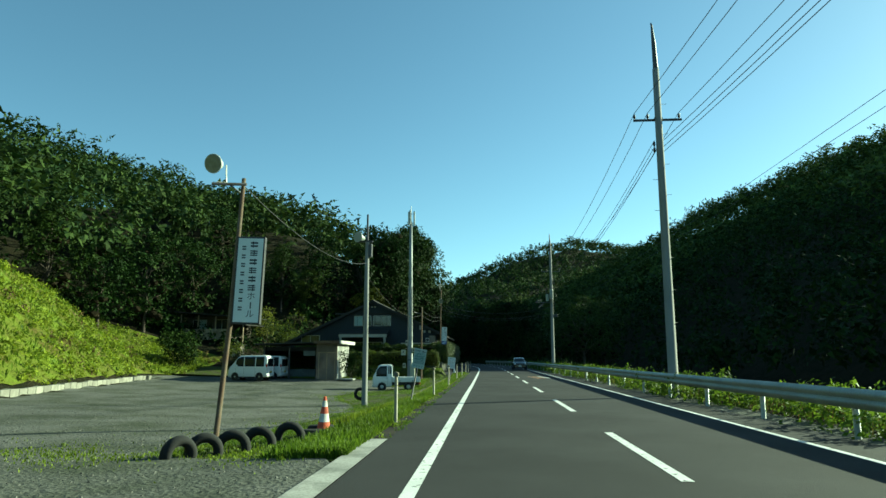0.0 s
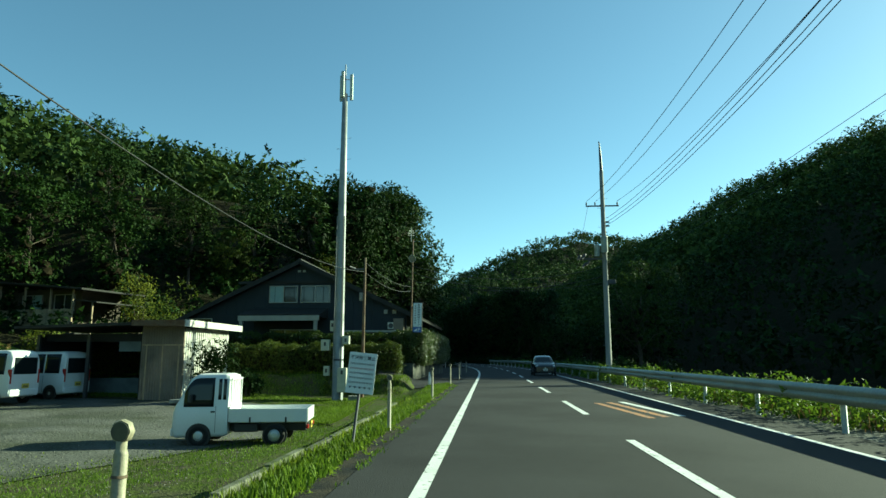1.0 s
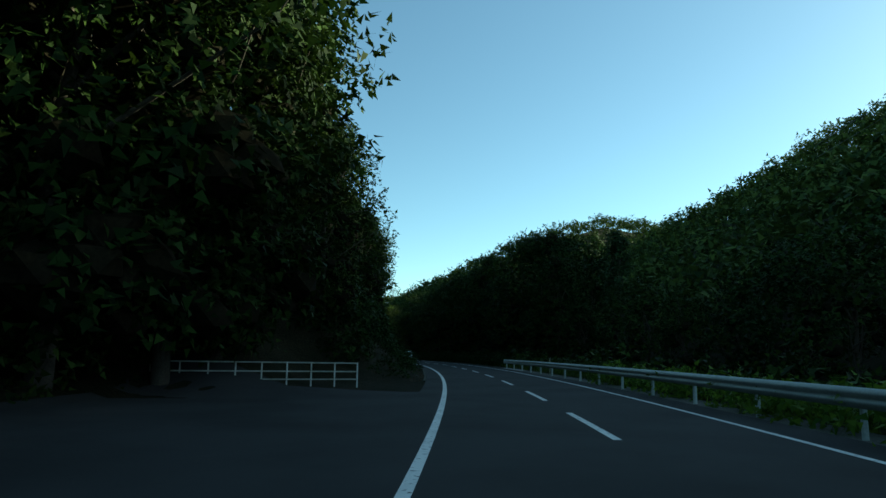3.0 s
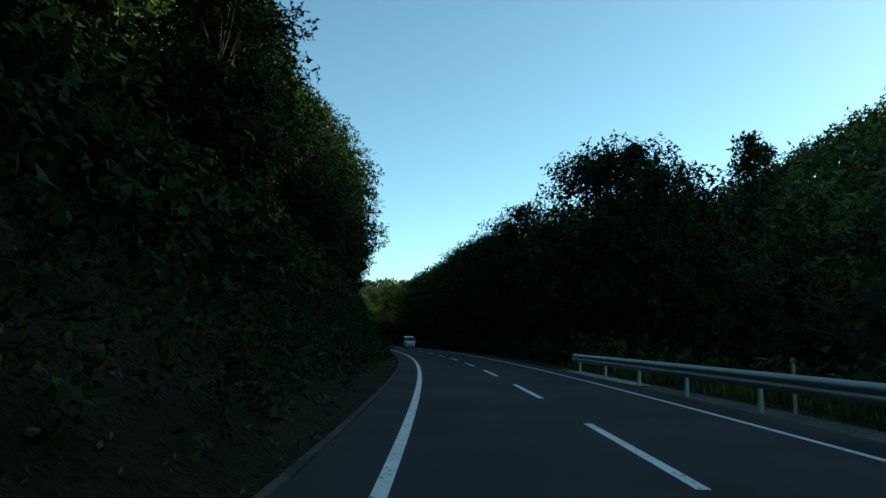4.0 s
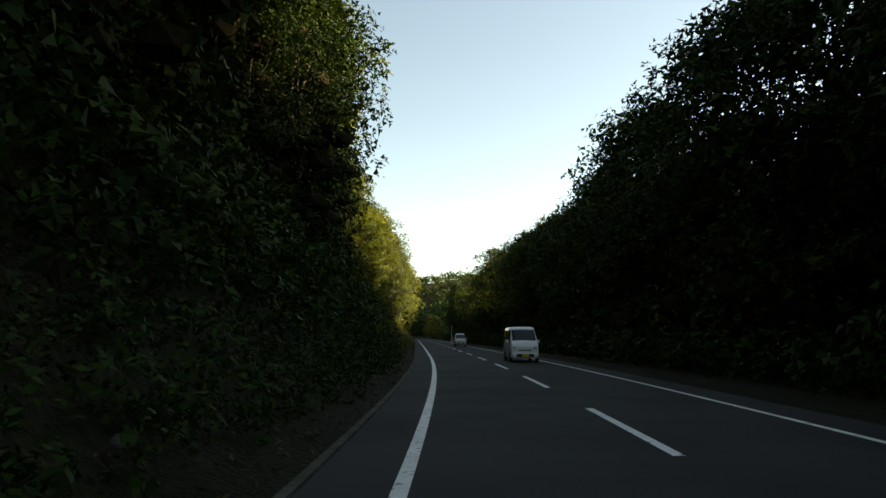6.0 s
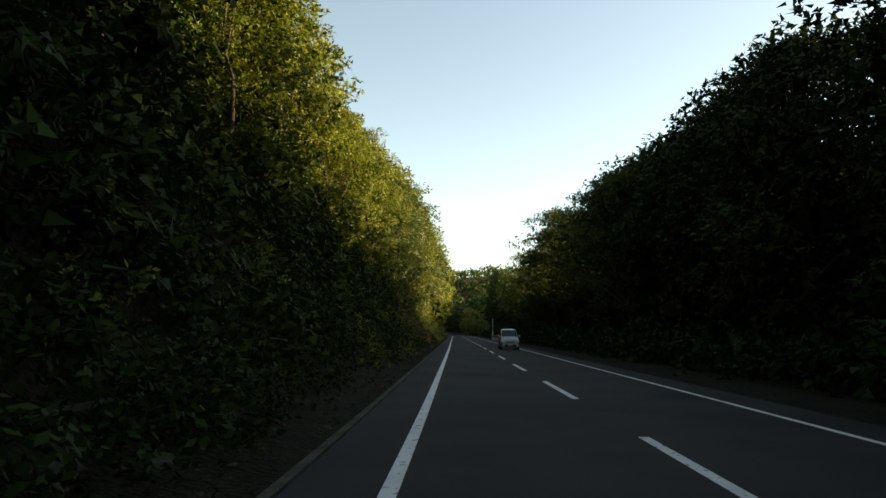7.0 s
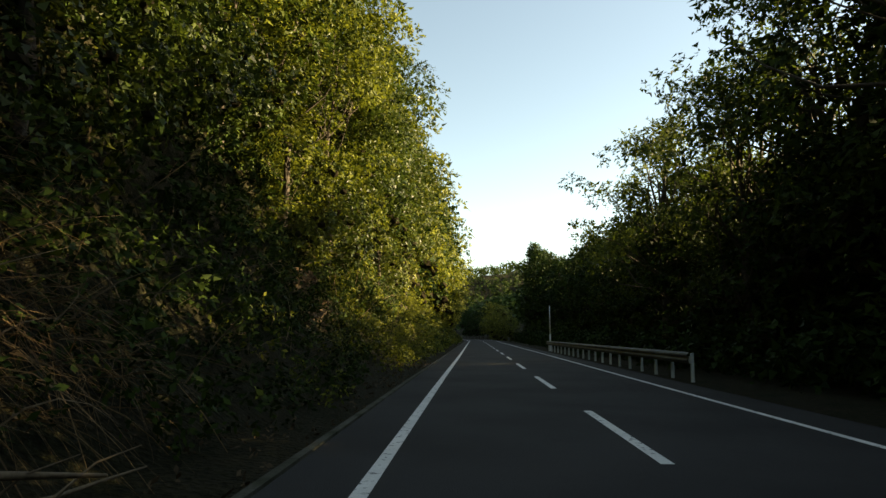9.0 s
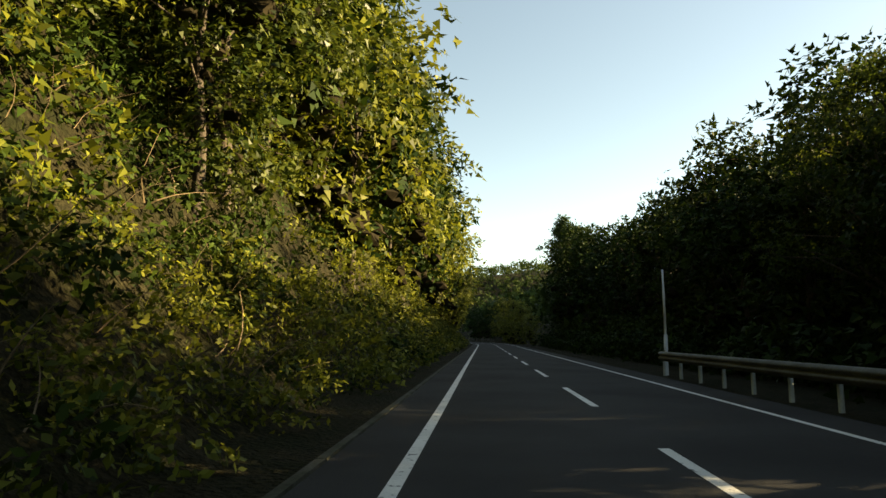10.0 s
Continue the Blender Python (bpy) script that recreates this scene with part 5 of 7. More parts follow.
def pole_sign(m, pole_top, bottom, top, blue, pole_x=-.38, lean=0.0):
    t = thing("pole_sign", "tall white signboard with dark frame on a rusty pole" if not blue else "tall white signboard with blue parking panel on a pole", "signboard")
    t.matrix_basis = m
    bm = bmesh.new()
    py = .5 if blue else .03
    tube(bm, [(pole_x - lean, py, -.4), (pole_x, py, bottom), (pole_x + lean * .5, py, pole_top)], [.06, .055, .045], 10)
    obj("pole", bm, M_RUST, t)
    if blue:
        bm = bmesh.new()
        for z in (bottom + .3, top - .3):
            box(bm, pole_x - .09, .2, .38, .46, z - .03, z + .03)
            box(bm, -.05, .05, .08, .38, z - .03, z + .03)
        obj("bracket", bm, M_FRAME, t)
        bm = bmesh.new()
        q0, ax = Vector((pole_x, py - .1, 7.9)), Vector((-.1, -.97, -.2)).normalized()
        tube(bm, [q0 - ax * .03, q0 + ax * .04, q0 + ax * .12, q0 + ax * .15], [.06, .13, .235, .24], 22)
        lamp = obj("lamp_housing", bm, M_TRIMWHITE, t, "round pale floodlight housing")
        bm = bmesh.new()
        tube(bm, [q0 + ax * .151, q0 + ax * .16], [.22, .215], 22)
        obj("lens", bm, M_LAMPGLASS, lamp)
    else:
        bm = bmesh.new()
        tube(bm, [(pole_x - .62, py - .09, pole_top - .16), (pole_x + .16, py - .09, pole_top - .16)], .035, 8)
        tube(bm, [(pole_x - .24, py - .09, pole_top - .16), (pole_x + .03, py - .09, pole_top - .36)], .02, 6)
        arm = obj("lamp_arm", bm, M_DARKSTEEL, t)
        bm = bmesh.new()
        tube(bm, [(pole_x - .52, py - .09, pole_top - .12), (pole_x - .3, py - .09, pole_top - .12), (pole_x - .36, py - .02, pole_top + .3)], .018, 6)
        obj("lamp_bracket", bm, M_TRIMWHITE, arm)
        bm = bmesh.new()
        q0, ax = Vector((pole_x - .62, py - .12, pole_top + .3)), Vector((-.25, -.93, -.22)).normalized()
        tube(bm, [q0 - ax * .3, q0 - ax * .24, q0 - ax * .1, q0, q0 + ax * .02], [.06, .1, .17, .225, .22], 24)
        obj("lamp_housing", bm, M_TRIMWHITE, arm, "round pale floodlight housing")
        bm = bmesh.new()
        tube(bm, [q0 + ax * .021, q0 + ax * .03], [.205, .2], 24)
        obj("lens", bm, M_LAMPGLASS, arm)
    bm = bmesh.new()
    box(bm, -.31, .31, -.06, .08, bottom, top, bevel=.012)
    obj("frame", bm, M_FRAME, t)
    bm = bmesh.new()
    box(bm, -.275, .275, -.068, -.06, bottom + (.38 if blue else .04), top - .04)
    face = obj("face", bm, M_FACE, t)
    lo = bottom + (.42 if blue else .1)
    n, span = 9, top - .1 - lo
    for k, char in enumerate(("", "", "", "", "", "", "\u30db", "|", "\u30eb")):
        zc = top - .08 - span * (k + .5) / n
        if char == "|":
            bm = bmesh.new()
            box(bm, .075, .1, -.0725, -.069, zc - span / n * .38, zc + span / n * .38)
            obj("lettering", bm, M_INK, face)
            continue
        if char:
            cu = bpy.data.curves.new("lettering", "FONT")
            cu.body, cu.size, cu.extrude, cu.align_x, cu.align_y = char, span / n * .98, .001, "CENTER", "CENTER"
            cu.materials.append(M_INK)
            o = new("lettering", cu)
            o.parent = face
            o.matrix_basis = pose(.085, -.0705, zc, 90, 0, 0)
            continue
        bm = bmesh.new()
        bars(bm, .08, zc, .16, span / n * .72, 3 if k % 2 else 2, -.069)
        box(bm, .075 + .03 * (k % 3 - 1), .095 + .03 * (k % 3 - 1), -.0725, -.069, zc - span / n * .36, zc + span / n * .36)
        obj("lettering", bm, M_INK, face)
    for k in range(8):
        zc = top - .16 - (span - .2) * (k + .5) / 8
        bm = bmesh.new()
        bars(bm, -.14, zc, .085, .11, 2, -.069)
        obj("lettering", bm, M_INK, face)
    if blue:
        bm = bmesh.new()
        box(bm, -.275, .275, -.068, -.06, bottom + .03, bottom + .37)
        p = obj("parking_panel", bm, M_BLUE, t, "blue panel with white parking mark")
        cu = bpy.data.curves.new("letter", "FONT")
        cu.body, cu.size, cu.extrude = "P", .34, .002
        cu.materials.append(M_FACE)
        o = new("letter", cu)
        o.parent = p
        o.matrix_basis = pose(.02, -.071, bottom + .08, 90, 0, 0)
        bm = bmesh.new()
        vs = [bm.verts.new(q) for q in ((-.23, -.071, bottom + .1), (-.02, -.071, bottom + .1), (-.02, -.071, bottom + .27))]
        bm.faces.new(vs)
        obj("arrow", bm, M_FACE, p)
    return t


pole_sign(pose(-7.62, 13.9, -.2, 0, 1.5, 4), 5.6, 2.32, 4.25, False, -.36, .12)
pole_sign(pose(-7.62, 73.45, -.05, 0, 1, 2), 9.2, 3.0, 4.95, True, -.45)
ant = thing("roof_antenna", "thin metal aerial on the sign pole", "aerial")
ant.matrix_basis = pose(-8.07, 73.92, 9.0)
for z, w in ((.75, .35), (.6, .45), (.45, .5)):
    bm = bmesh.new()
    tube(bm, [(-w / 2, 0, z), (w / 2, .1, z)], .008, 5)
    obj("element", bm, M_GALV, ant)
bm = bmesh.new()
tube(bm, [(0, .03, 0), (0, .03, .95)], .015, 6)
obj("stem", bm, M_GALV, ant)


def notice(m, label, w, h, z, words, pictures=True):
    t = thing("notice_board", label, "notice board")
    t.matrix_basis = m
    bm = bmesh.new()
    tube(bm, [(0, .03, -.9), (0, .03, z + h * .6)], .025, 8)
    obj("post", bm, M_DARKSTEEL, t)
    bm = bmesh.new()
    box(bm, -w / 2, w / 2, -.012, .012, z, z + h, bevel=.004)
    b_ = obj("board", bm, M_FACESHADE if pictures else M_FACE, t)
    if words:
        cu = bpy.data.curves.new("heading", "FONT")
        cu.body, cu.size, cu.extrude, cu.align_x = words, w / 6.6, .001, "CENTER"
        cu.offset = w * .0035
        cu.materials.append(M_INK)
        o = new("heading", cu)
        o.parent = b_
        o.matrix_basis = pose(0, -.014, z + h * .84, 90, 0, 0)
    if not pictures:
        for k in range(6):
            bm = bmesh.new()
            n = (15, 14, 16, 15, 14, 5)[k]
            zz = z + h * (.72 - .115 * k)
            for j in range(n):
                x = (-.44 + .88 * (j + .5) / n) * w
                box(bm, x - .36 * w / n, x + .36 * w / n, -.016, -.013, zz + .012 * h, zz + .02 * h)
                box(bm, x - .3 * w / n, x + .3 * w / n, -.016, -.013, zz - .008 * h, zz)
                box(bm, x - .07 * w / n, x + .07 * w / n, -.0165, -.013, zz - .024 * h, zz + .028 * h)
            obj("lettering", bm, M_INKRED if k == 1 else M_INK, b_)
        return t
    g = random.Random(4)
    for k in range(60):
        x, zz = -.38 + .76 * (k % 10 + g.uniform(-.5, .5)) / 9, .76 - .065 * (k // 10 + g.uniform(-.4, .4))
        ww, hh = g.uniform(.04, .13), g.uniform(.02, .06)
        bm = bmesh.new()
        corner = [(x - ww / 2, zz - hh / 2), (x + ww / 2, zz - hh / 2), (x + ww * g.uniform(.1, .5), zz + hh / 2), (x - ww * g.uniform(.1, .5), zz + hh * g.uniform(.2, .5))]
        lo = [bm.verts.new((a * w, -.013, z + b * h)) for a, b in corner]
        hi = [bm.verts.new((a * w, -.0165 - .0002 * k, z + b * h)) for a, b in corner]
        bm.faces.new(hi)
        for q in range(4):
            bm.faces.new((lo[q], lo[(q + 1) % 4], hi[(q + 1) % 4], hi[q]))
        obj("picture", bm, M_TEALINK if k % 3 else M_TEALDARK, b_)
    for k, (n, low, tall) in enumerate(((10, .31, .05), (9, .235, .05), (4, .07, .075))):
        bm = bmesh.new()
        for j in range(n):
            x = (-.44 + .88 * (j + .5) / n) * w
            wide = .3 * w / max(n, 7)
            for f in (.05, .45, .85):
                box(bm, x - wide, x + wide * g.uniform(.5, 1), -.016, -.013, z + h * (low + tall * f), z + h * (low + tall * (f + .15)))
            box(bm, x - wide * .2, x + wide * .2, -.0165, -.013, z + h * low, z + h * (low + tall))
        obj("lettering", bm, M_TEALDARK, b_)
    return t


notice(pose(-4.98, 22.4, -.06, 0, 11, 14), "tilted white notice board with faded teal pictures", .42, .66, 1.14, "不法投棄禁止!")
notice(pose(-5.0, 42.6, -.4, -4, 6, 8), "white notice board with dark lettering on thin post", .48, .7, 1.17, "不法投棄禁止", False)
# lamp post at the second guardrail
lp = thing("street_lamp", "slim pale pole with a short lamp arm", "street lamp")
lp.matrix_basis = rpose(359.2, 4.75)
bm = bmesh.new()
tube(bm, [(0, 0, -.3), (0, 0, 2.2), (-.02, 0, 4.0)], [.06, .05, .035], 10)
obj("pole", bm, M_GALV, lp)
bm = bmesh.new()
tube(bm, [(.0, 0, .9), (.0, 0, 1.5)], [.075, .075], 10)
obj("control_box", bm, M_GALV, lp)

# ---- house, hedges, walls ----
M_SIDING = mat("slate_siding", (0.014, 0.020, 0.027), rough=0.75, vary=0.2, scale=0.8, fine=22, bump=.3)
M_ROOF = mat("dark_roof_sheet", (0.036, 0.035, 0.033), rough=0.7, vary=0.25, scale=1.5, fine=15, bump=.4, spec=.2)
M_TRIM = mat("pale_trim", (0.36, 0.34, 0.29), rough=0.6, vary=0.15, scale=2)
M_TIMBER = mat("tan_timber", (0.36, 0.27, 0.17), rough=0.8, vary=0.3, scale=2, fine=25)
M_BEIGE = mat("beige_sheet_wall", (0.19, 0.155, 0.12), rough=0.75, vary=0.3, scale=1.2, fine=30, second=(0.13, 0.105, 0.08))
M_FADED = mat("faded_grey_board", (0.13, 0.16, 0.17), rough=0.8, vary=0.3, scale=2)
M_GLASS = glass_mat("window_glass")
M_CURTAIN = mat("pale_blind", (0.30, 0.38, 0.36), rough=0.7, vary=0.1, scale=3)
# Near-black walls stand in for the shade inside the open shed
M_INSIDESHADE = mat("interior_shade", (0.02, 0.02, 0.02), rough=0.9, vary=0.3)


def window(parent, x0, x1, z0, z1, y, sashes=2, blind=(), frame=.06, facing=-1):
    w = new("window")
    w.parent = parent
    bm = bmesh.new()
    for a, b, c, d in ((x0, x1, z0, z0 + frame), (x0, x1, z1 - frame, z1), (x0, x0 + frame, z0 + frame, z1 - frame), (x1 - frame, x1, z0 + frame, z1 - frame)):
        box(bm, a, b, y - .05, y + .04, c, d)
    for k in range(1, sashes):
        x = x0 + (x1 - x0) * k / sashes
        box(bm, x - .03, x + .03, y - .045, y + .03, z0 + frame, z1 - frame)
    obj("window_frame", bm, M_TRIM, w)
    for k in range(sashes):
        a, b = x0 + (x1 - x0) * k / sashes, x0 + (x1 - x0) * (k + 1) / sashes
        bm = bmesh.new()
        box(bm, a + .04, b - .04, y - .005, y + .005, z0 + frame, z1 - frame)
        obj("pane", bm, M_CURTAIN if k in blind else M_GLASS, w)
    return w


house = thing("house", "two-storey dark slate house with long gabled roof", "house")
hb = .7
y0, y1 = 76.0, 92.0
px, pz, sl = -16.1, 8.0, (8.0 - 4.15) / 8.1
xl, xr = -26.6, -8.6


def roof_z(x):
    return pz - abs(x - px) * sl


bm = bmesh.new()
for y in (y0, y1):
    pts = [(xl, hb), (xr, hb), (xr, roof_z(xr) - .12), (px, pz - .12), (xl, roof_z(xl) - .12)]
    f = [bm.verts.new((a, y, b)) for a, b in pts]
    bm.faces.new(f)
    f2 = [bm.verts.new((a * 1.0 + (0), y + (.18 if y == y0 else -.18), b)) for a, b in pts]
    bm.faces.new(f2)
    for k in range(5):
        bm.faces.new((f[k], f[(k + 1) % 5], f2[(k + 1) % 5], f2[k]))
box(bm, xl, xl + .18, y0 + .18, y1 - .18, hb, roof_z(xl) - .12)
box(bm, xr - .18, xr, y0 + .18, y1 - .18, hb, roof_z(xr) - .12)
bmesh.ops.recalc_face_normals(bm, faces=bm.faces)
obj("wall", bm, M_SIDING, house)
for k in range(26):
    x = xl + (xr - xl) * (k + .5) / 26
    top = roof_z(x) - .16
    bm = bmesh.new()
    box(bm, x - .02, x + .02, y0 - .025, y0 - .002, hb, top)
    obj("batten", bm, M_SIDING, house)
for sgn, xe in ((1, -7.6), (-1, -27.6)):
    bm = bmesh.new()
    d = Vector((xe - px, 0, roof_z(xe) - pz))
    L = d.length
    m = Matrix.Translation((px, 0, pz)) @ Matrix(((d.x / L, 0, -d.z / L * sgn, 0), (0, 1, 0, 0), (d.z / L, 0, abs(d.x) / L, 0), (0, 0, 0, 1)))
    box(bm, 0, L, y0 - .55, y1 + .5, -.02, .1, m)
    rf = obj("roof", bm, M_ROOF, house)
    for k in range(42):
        bm = bmesh.new()
        y = y0 - .5 + (y1 - y0 + .95) * k / 41
        box(bm, .02, L - .02, y - .02, y + .02, .1, .135, m)
        obj("roof_rib", bm, M_ROOF, rf)
    bm = bmesh.new()
    box(bm, 0, L, y0 - .62, y0 - .55, -.16, .13, m)
    obj("bargeboard", bm, M_ROOF, rf)
    bm = bmesh.new()
    gx, gz = xe + .06 * sgn, roof_z(xe) - .06
    tube(bm, [(gx, y0 - .6, gz), (gx, y1 + .5, gz)], .05, 8)
    obj("gutter", bm, M_ROOF, rf)
    bm = bmesh.new()
    box(bm, L - .1, L + .02, y0 - .6, y1 + .5, .1, .14, m)
    obj("eave_flashing", bm, M_ROOF, rf)
bm = bmesh.new()
tube(bm, [(px, y0 - .6, pz + .1), (px, y1 + .5, pz + .1)], .13, 8)
obj("ridge_cap", bm, M_ROOF, house)
bm = bmesh.new()
box(bm, -20.6, -13.2, y0 - .1, y0, 6.5, 6.68)
obj("fascia_band", bm, M_ROOF, house)
window(house, -18.35, -16.3, 5.15, 6.35, y0 - .02, 2, (0,))
window(house, -16.1, -13.98, 5.15, 6.35, y0 - .02, 2, ())
window(house, -18.2, -15.0, 1.2, 3.3, y0 - .02, 3, ())
window(house, -24.6, -22.4, 3.2, 4.1, y0 - .02, 2, ())
for x in (-16.25, -15.9):
    bm = bmesh.new()
    box(bm, x - .1, x + .1, y0 - .05, y0 - .003, 7.3, 7.45)
    obj("gable_vent", bm, M_TRIM, house)
for x in (-10.05, -9.45):
    bm = bmesh.new()
    box(bm, x - .13, x + .13, y0 - .12, y0 - .003, 4.35, 4.62, bevel=.02)
    obj("wall_vent", bm, M_TRIM, house, "pale square vent hood")
porch = new("porch")
porch.parent = house
bm = bmesh.new()
box(bm, -19.6, -14.1, 73.7, y0 - .01, 4.05, 4.2)
v = [bm.verts.new(q) for q in ((-19.6, 73.7, 4.2), (-14.1, 73.7, 4.2), (-14.1, y0 - .02, 4.75), (-19.6, y0 - .02, 4.75))]
bm.faces.new(v)
v2 = [bm.verts.new(q) for q in ((-14.1, 73.7, 4.2), (-14.1, y0 - .02, 4.2), (-14.1, y0 - .02, 4.75))]
bm.faces.new(v2)
obj("porch_roof", bm, M_ROOF, porch)
bm = bmesh.new()
box(bm, -19.6, -14.1, 73.6, 73.695, 3.78, 4.12)
obj("porch_beam", bm, M_TRIM, porch, "pale painted porch beam")
for x in (-19.4, -14.35):
    bm = bmesh.new()
    box(bm, x - .11, x + .11, 73.62, 73.84, .7, 3.78, bevel=.015)
    obj("porch_post", bm, M_TRIM, porch)
bm = bmesh.new()
box(bm, -9.45, -8.75, 75.5, 75.99, .7, 4.0, bevel=.02)
obj("side_room", bm, M_BEIGE, house, "small beige lean-to at the corner")
bm = bmesh.new()
box(bm, -12.6, -9.0, 74.6, 75.49, 3.05, 3.17, Matrix.Identity(4))
obj("canopy", bm, M_TRIM, house, "pale flat canopy over the entrance")
ac = thing("outdoor_unit", "small pale outdoor unit on the house wall", "outdoor unit")
ac.matrix_basis = pose(-9.6, 75.86, 3.3)
bm = bmesh.new()
box(bm, -.28, .28, -.13, .13, 0, .45, bevel=.02)
obj("casing", bm, M_WHITE, ac)
bm = bmesh.new()
tube(bm, [(-.06, -.135, .22), (-.06, -.15, .22)], [.17, .16], 14)
obj("fan_grille", bm, M_DARKSTEEL, ac)


def hedge(name, label, pts, w, z0, z1, leaf, density, seed, tuck=.12, back=.35, foliage=None):
    """A clipped hedge along points: a twiggy core darkened to imitate inner shade, and sprays of small leaves all over
    its uneven faces.
    """
    t = thing(name, label, "hedge")
    g = np.random.default_rng(seed)
    vs, base = [], 0
    bm = bmesh.new()
    H = z1 - z0
    for (ax, ay), (bx, by) in zip(pts, pts[1:]):
        L = math.hypot(bx - ax, by - ay)
        m = pose(ax, ay, 0, 0, 0, math.degrees(math.atan2(by - ay, bx - ax)))
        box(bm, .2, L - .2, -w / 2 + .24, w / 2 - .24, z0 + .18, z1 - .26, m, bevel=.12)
        faces = [(L * H, 0, density), (L * w, 1, density), (L * H, 2, density * back), (w * H, 3, density), (w * H, 4, density)]
        x, y, z, nx, ny, nz = ([] for _ in range(6))
        for area, k, dens in faces:
            n = int(area * dens / 4)
            u, v = g.random(n), g.random(n)
            o, i = np.zeros(n), np.ones(n)
            x.append((u * L, u * L, u * L, o, i * L)[k])
            y.append((-i * w / 2, (v - .5) * w, i * w / 2, (u - .5) * w, (u - .5) * w)[k])
            z.append((z0 + v * H, i * z1, z0 + v * H, z0 + v * H, z0 + v * H)[k])
            nx.append((o, o, o, -i, i)[k])
            ny.append((-i, o, i, o, o)[k])
            nz.append((o, i, o, o, o)[k])
        x, y, z, nx, ny, nz = (np.concatenate(q) for q in (x, y, z, nx, ny, nz))
        n = len(x)
        # rounded shoulders, a tucked-in foot and lumps of growth
        up = np.clip((z - (z1 - .3)) / .3, 0, 1) ** 2
        foot = np.clip((z0 + .5 - z) / .5, 0, 1) ** 2
        lump = .10 * np.sin(x * 2.1 + z) + .07 * np.sin(x * 4.7 + 1 - z * 2.6) + .05 * np.sin(z * 7 + x * 6.3) + .05 * np.sin(y * 5 + x * 3.1)
        dep = lump - g.random(n) ** 2 * .2 + np.where(g.random(n) < .06, g.uniform(0, .12, n), 0)
        inn = dep - (1 - nz) * (up * .14 + foot * tuck * 2)
        edge = np.clip((np.abs(y) - (w / 2 - .3)) / .3, 0, 1) ** 2 * .14 * nz
        p = np.stack([x + nx * inn, y + ny * inn, z + nz * dep - edge + np.where(nz < .5, np.sin(x * 9) * .05 * foot, 0)], 1)
        r3 = np.array(m.to_3x3())
        p = p @ r3.T + np.array(m.translation)
        out = np.stack([nx, ny, nz + .25], 1) @ r3.T
        twig = unit(out * .8 + g.normal(size=(n, 3)) * .4 + np.array([0, 0, .45]))
        side = unit(np.cross(twig, g.normal(size=(n, 3))))
        other = np.cross(twig, side)
        for k in range(4):
            an = k * 2.4 + g.random(n) * .8
            way = side * np.cos(an)[:, None] + other * np.sin(an)[:, None]
            a = unit(way * .85 + twig * .55 + g.normal(size=(n, 3)) * .15)
            face = unit(twig * .7 - way * .5 + g.normal(size=(n, 3)) * .25)
            b = unit(np.cross(face, a))
            c = np.cross(a, b)
            s_ = (leaf * g.uniform(.65, 1.3, n))[:, None]
            q = p + twig * (.3 * leaf * k)
            vs.append(np.stack([q, q + a * s_ * .45 + b * s_ * .22 - c * s_ * .05, q + a * s_, q + a * s_ * .45 - b * s_ * .22 - c * s_ * .05], 1).reshape(-1, 3))
            base += n
    obj("shade_dark_core", bm, M_SHADETWIGS, t)
    np_mesh("leaves", np.concatenate(vs), np.arange(4 * base).reshape(-1, 4), foliage or M_LEAF_HEDGE, t)
    return t


HEDGE = hedge("hedge", "clipped green hedge along the lawn", [(-24, 64.6), (-17.2, 65.2), (-7.7, 67.0)], 1.3, .55, 2.0, .085, 1100, 240)
hedge("hedge", "tall clipped hedge beside the driveway", [(-24, 72.0), (-17, 72.6), (-8.4, 73.7)], 1.0, .6, 2.85, .105, 620, 241)
hedge("hedge", "tall glossy hedge on the concrete retaining wall", [(-7.95, 73.7), (-7.85, 79), (-7.75, 91.0)], 1.7, .86, 3.05, .085, 1500, 80, tuck=.16, back=.2, foliage=M_LEAF_GLOSSY)
# stems below the first hedge
for k in range(22):
    x = -23.4 + k * .73 + .2 * math.sin(k * 2.7)
    y = 64.6 + (x + 24) * .088 if x < -17.2 else 65.2 + (x + 17.2) * .19
    bm = bmesh.new()
    lean = .12 * math.sin(k * 1.9)
    tube(bm, [(0, 0, -.3), (lean * .4, .02, .2), (lean, -.03, .9)], [.038, .03, .02], 6)
    o = obj("stem", bm, M_BARK, HEDGE)
    o.matrix_basis = pose(x, y - .25 + .15 * math.sin(k * 3.3), .12)


def hedge_y(x):
    return np.where(x < -17.2, 64.6 + (x + 24) * .088, 65.2 + (x + 17.2) * .19)


def bank_height(x, f):
    """Height of the bank below the first hedge, across it from front toe (0) to back (1)."""
    top = np.interp(x, [-27, -24, -13, -9.5, -7.4, -6.8], [-.3, .5, .5, .42, .3, -.4])
    toe_ = np.interp(x, [-27, -14, -9, -7], [-.75, -.78, -.62, -.5])
    lift = np.interp(f, [0, .08, .34, .42, .75, 1], [0, .12, .9, 1, 1, .35])
    return toe_ - .1 + (top - toe_ + .1) * lift + .05 * np.sin(x * 2.3 + f * 9) * np.sin(f * 3.14)


# steep bank that carries the first hedge above the lawn
xs, fs = np.arange(-27, -6.7, .25), np.linspace(0, 1, 22)
X, F = np.meshgrid(xs, fs, indexing="ij")
Y = hedge_y(X) - 2.35 + F * 3.7 + .12 * np.sin(X * 1.7)
k0 = (np.arange(len(xs) - 1)[:, None] * len(fs) + np.arange(len(fs) - 1)[None]).ravel()
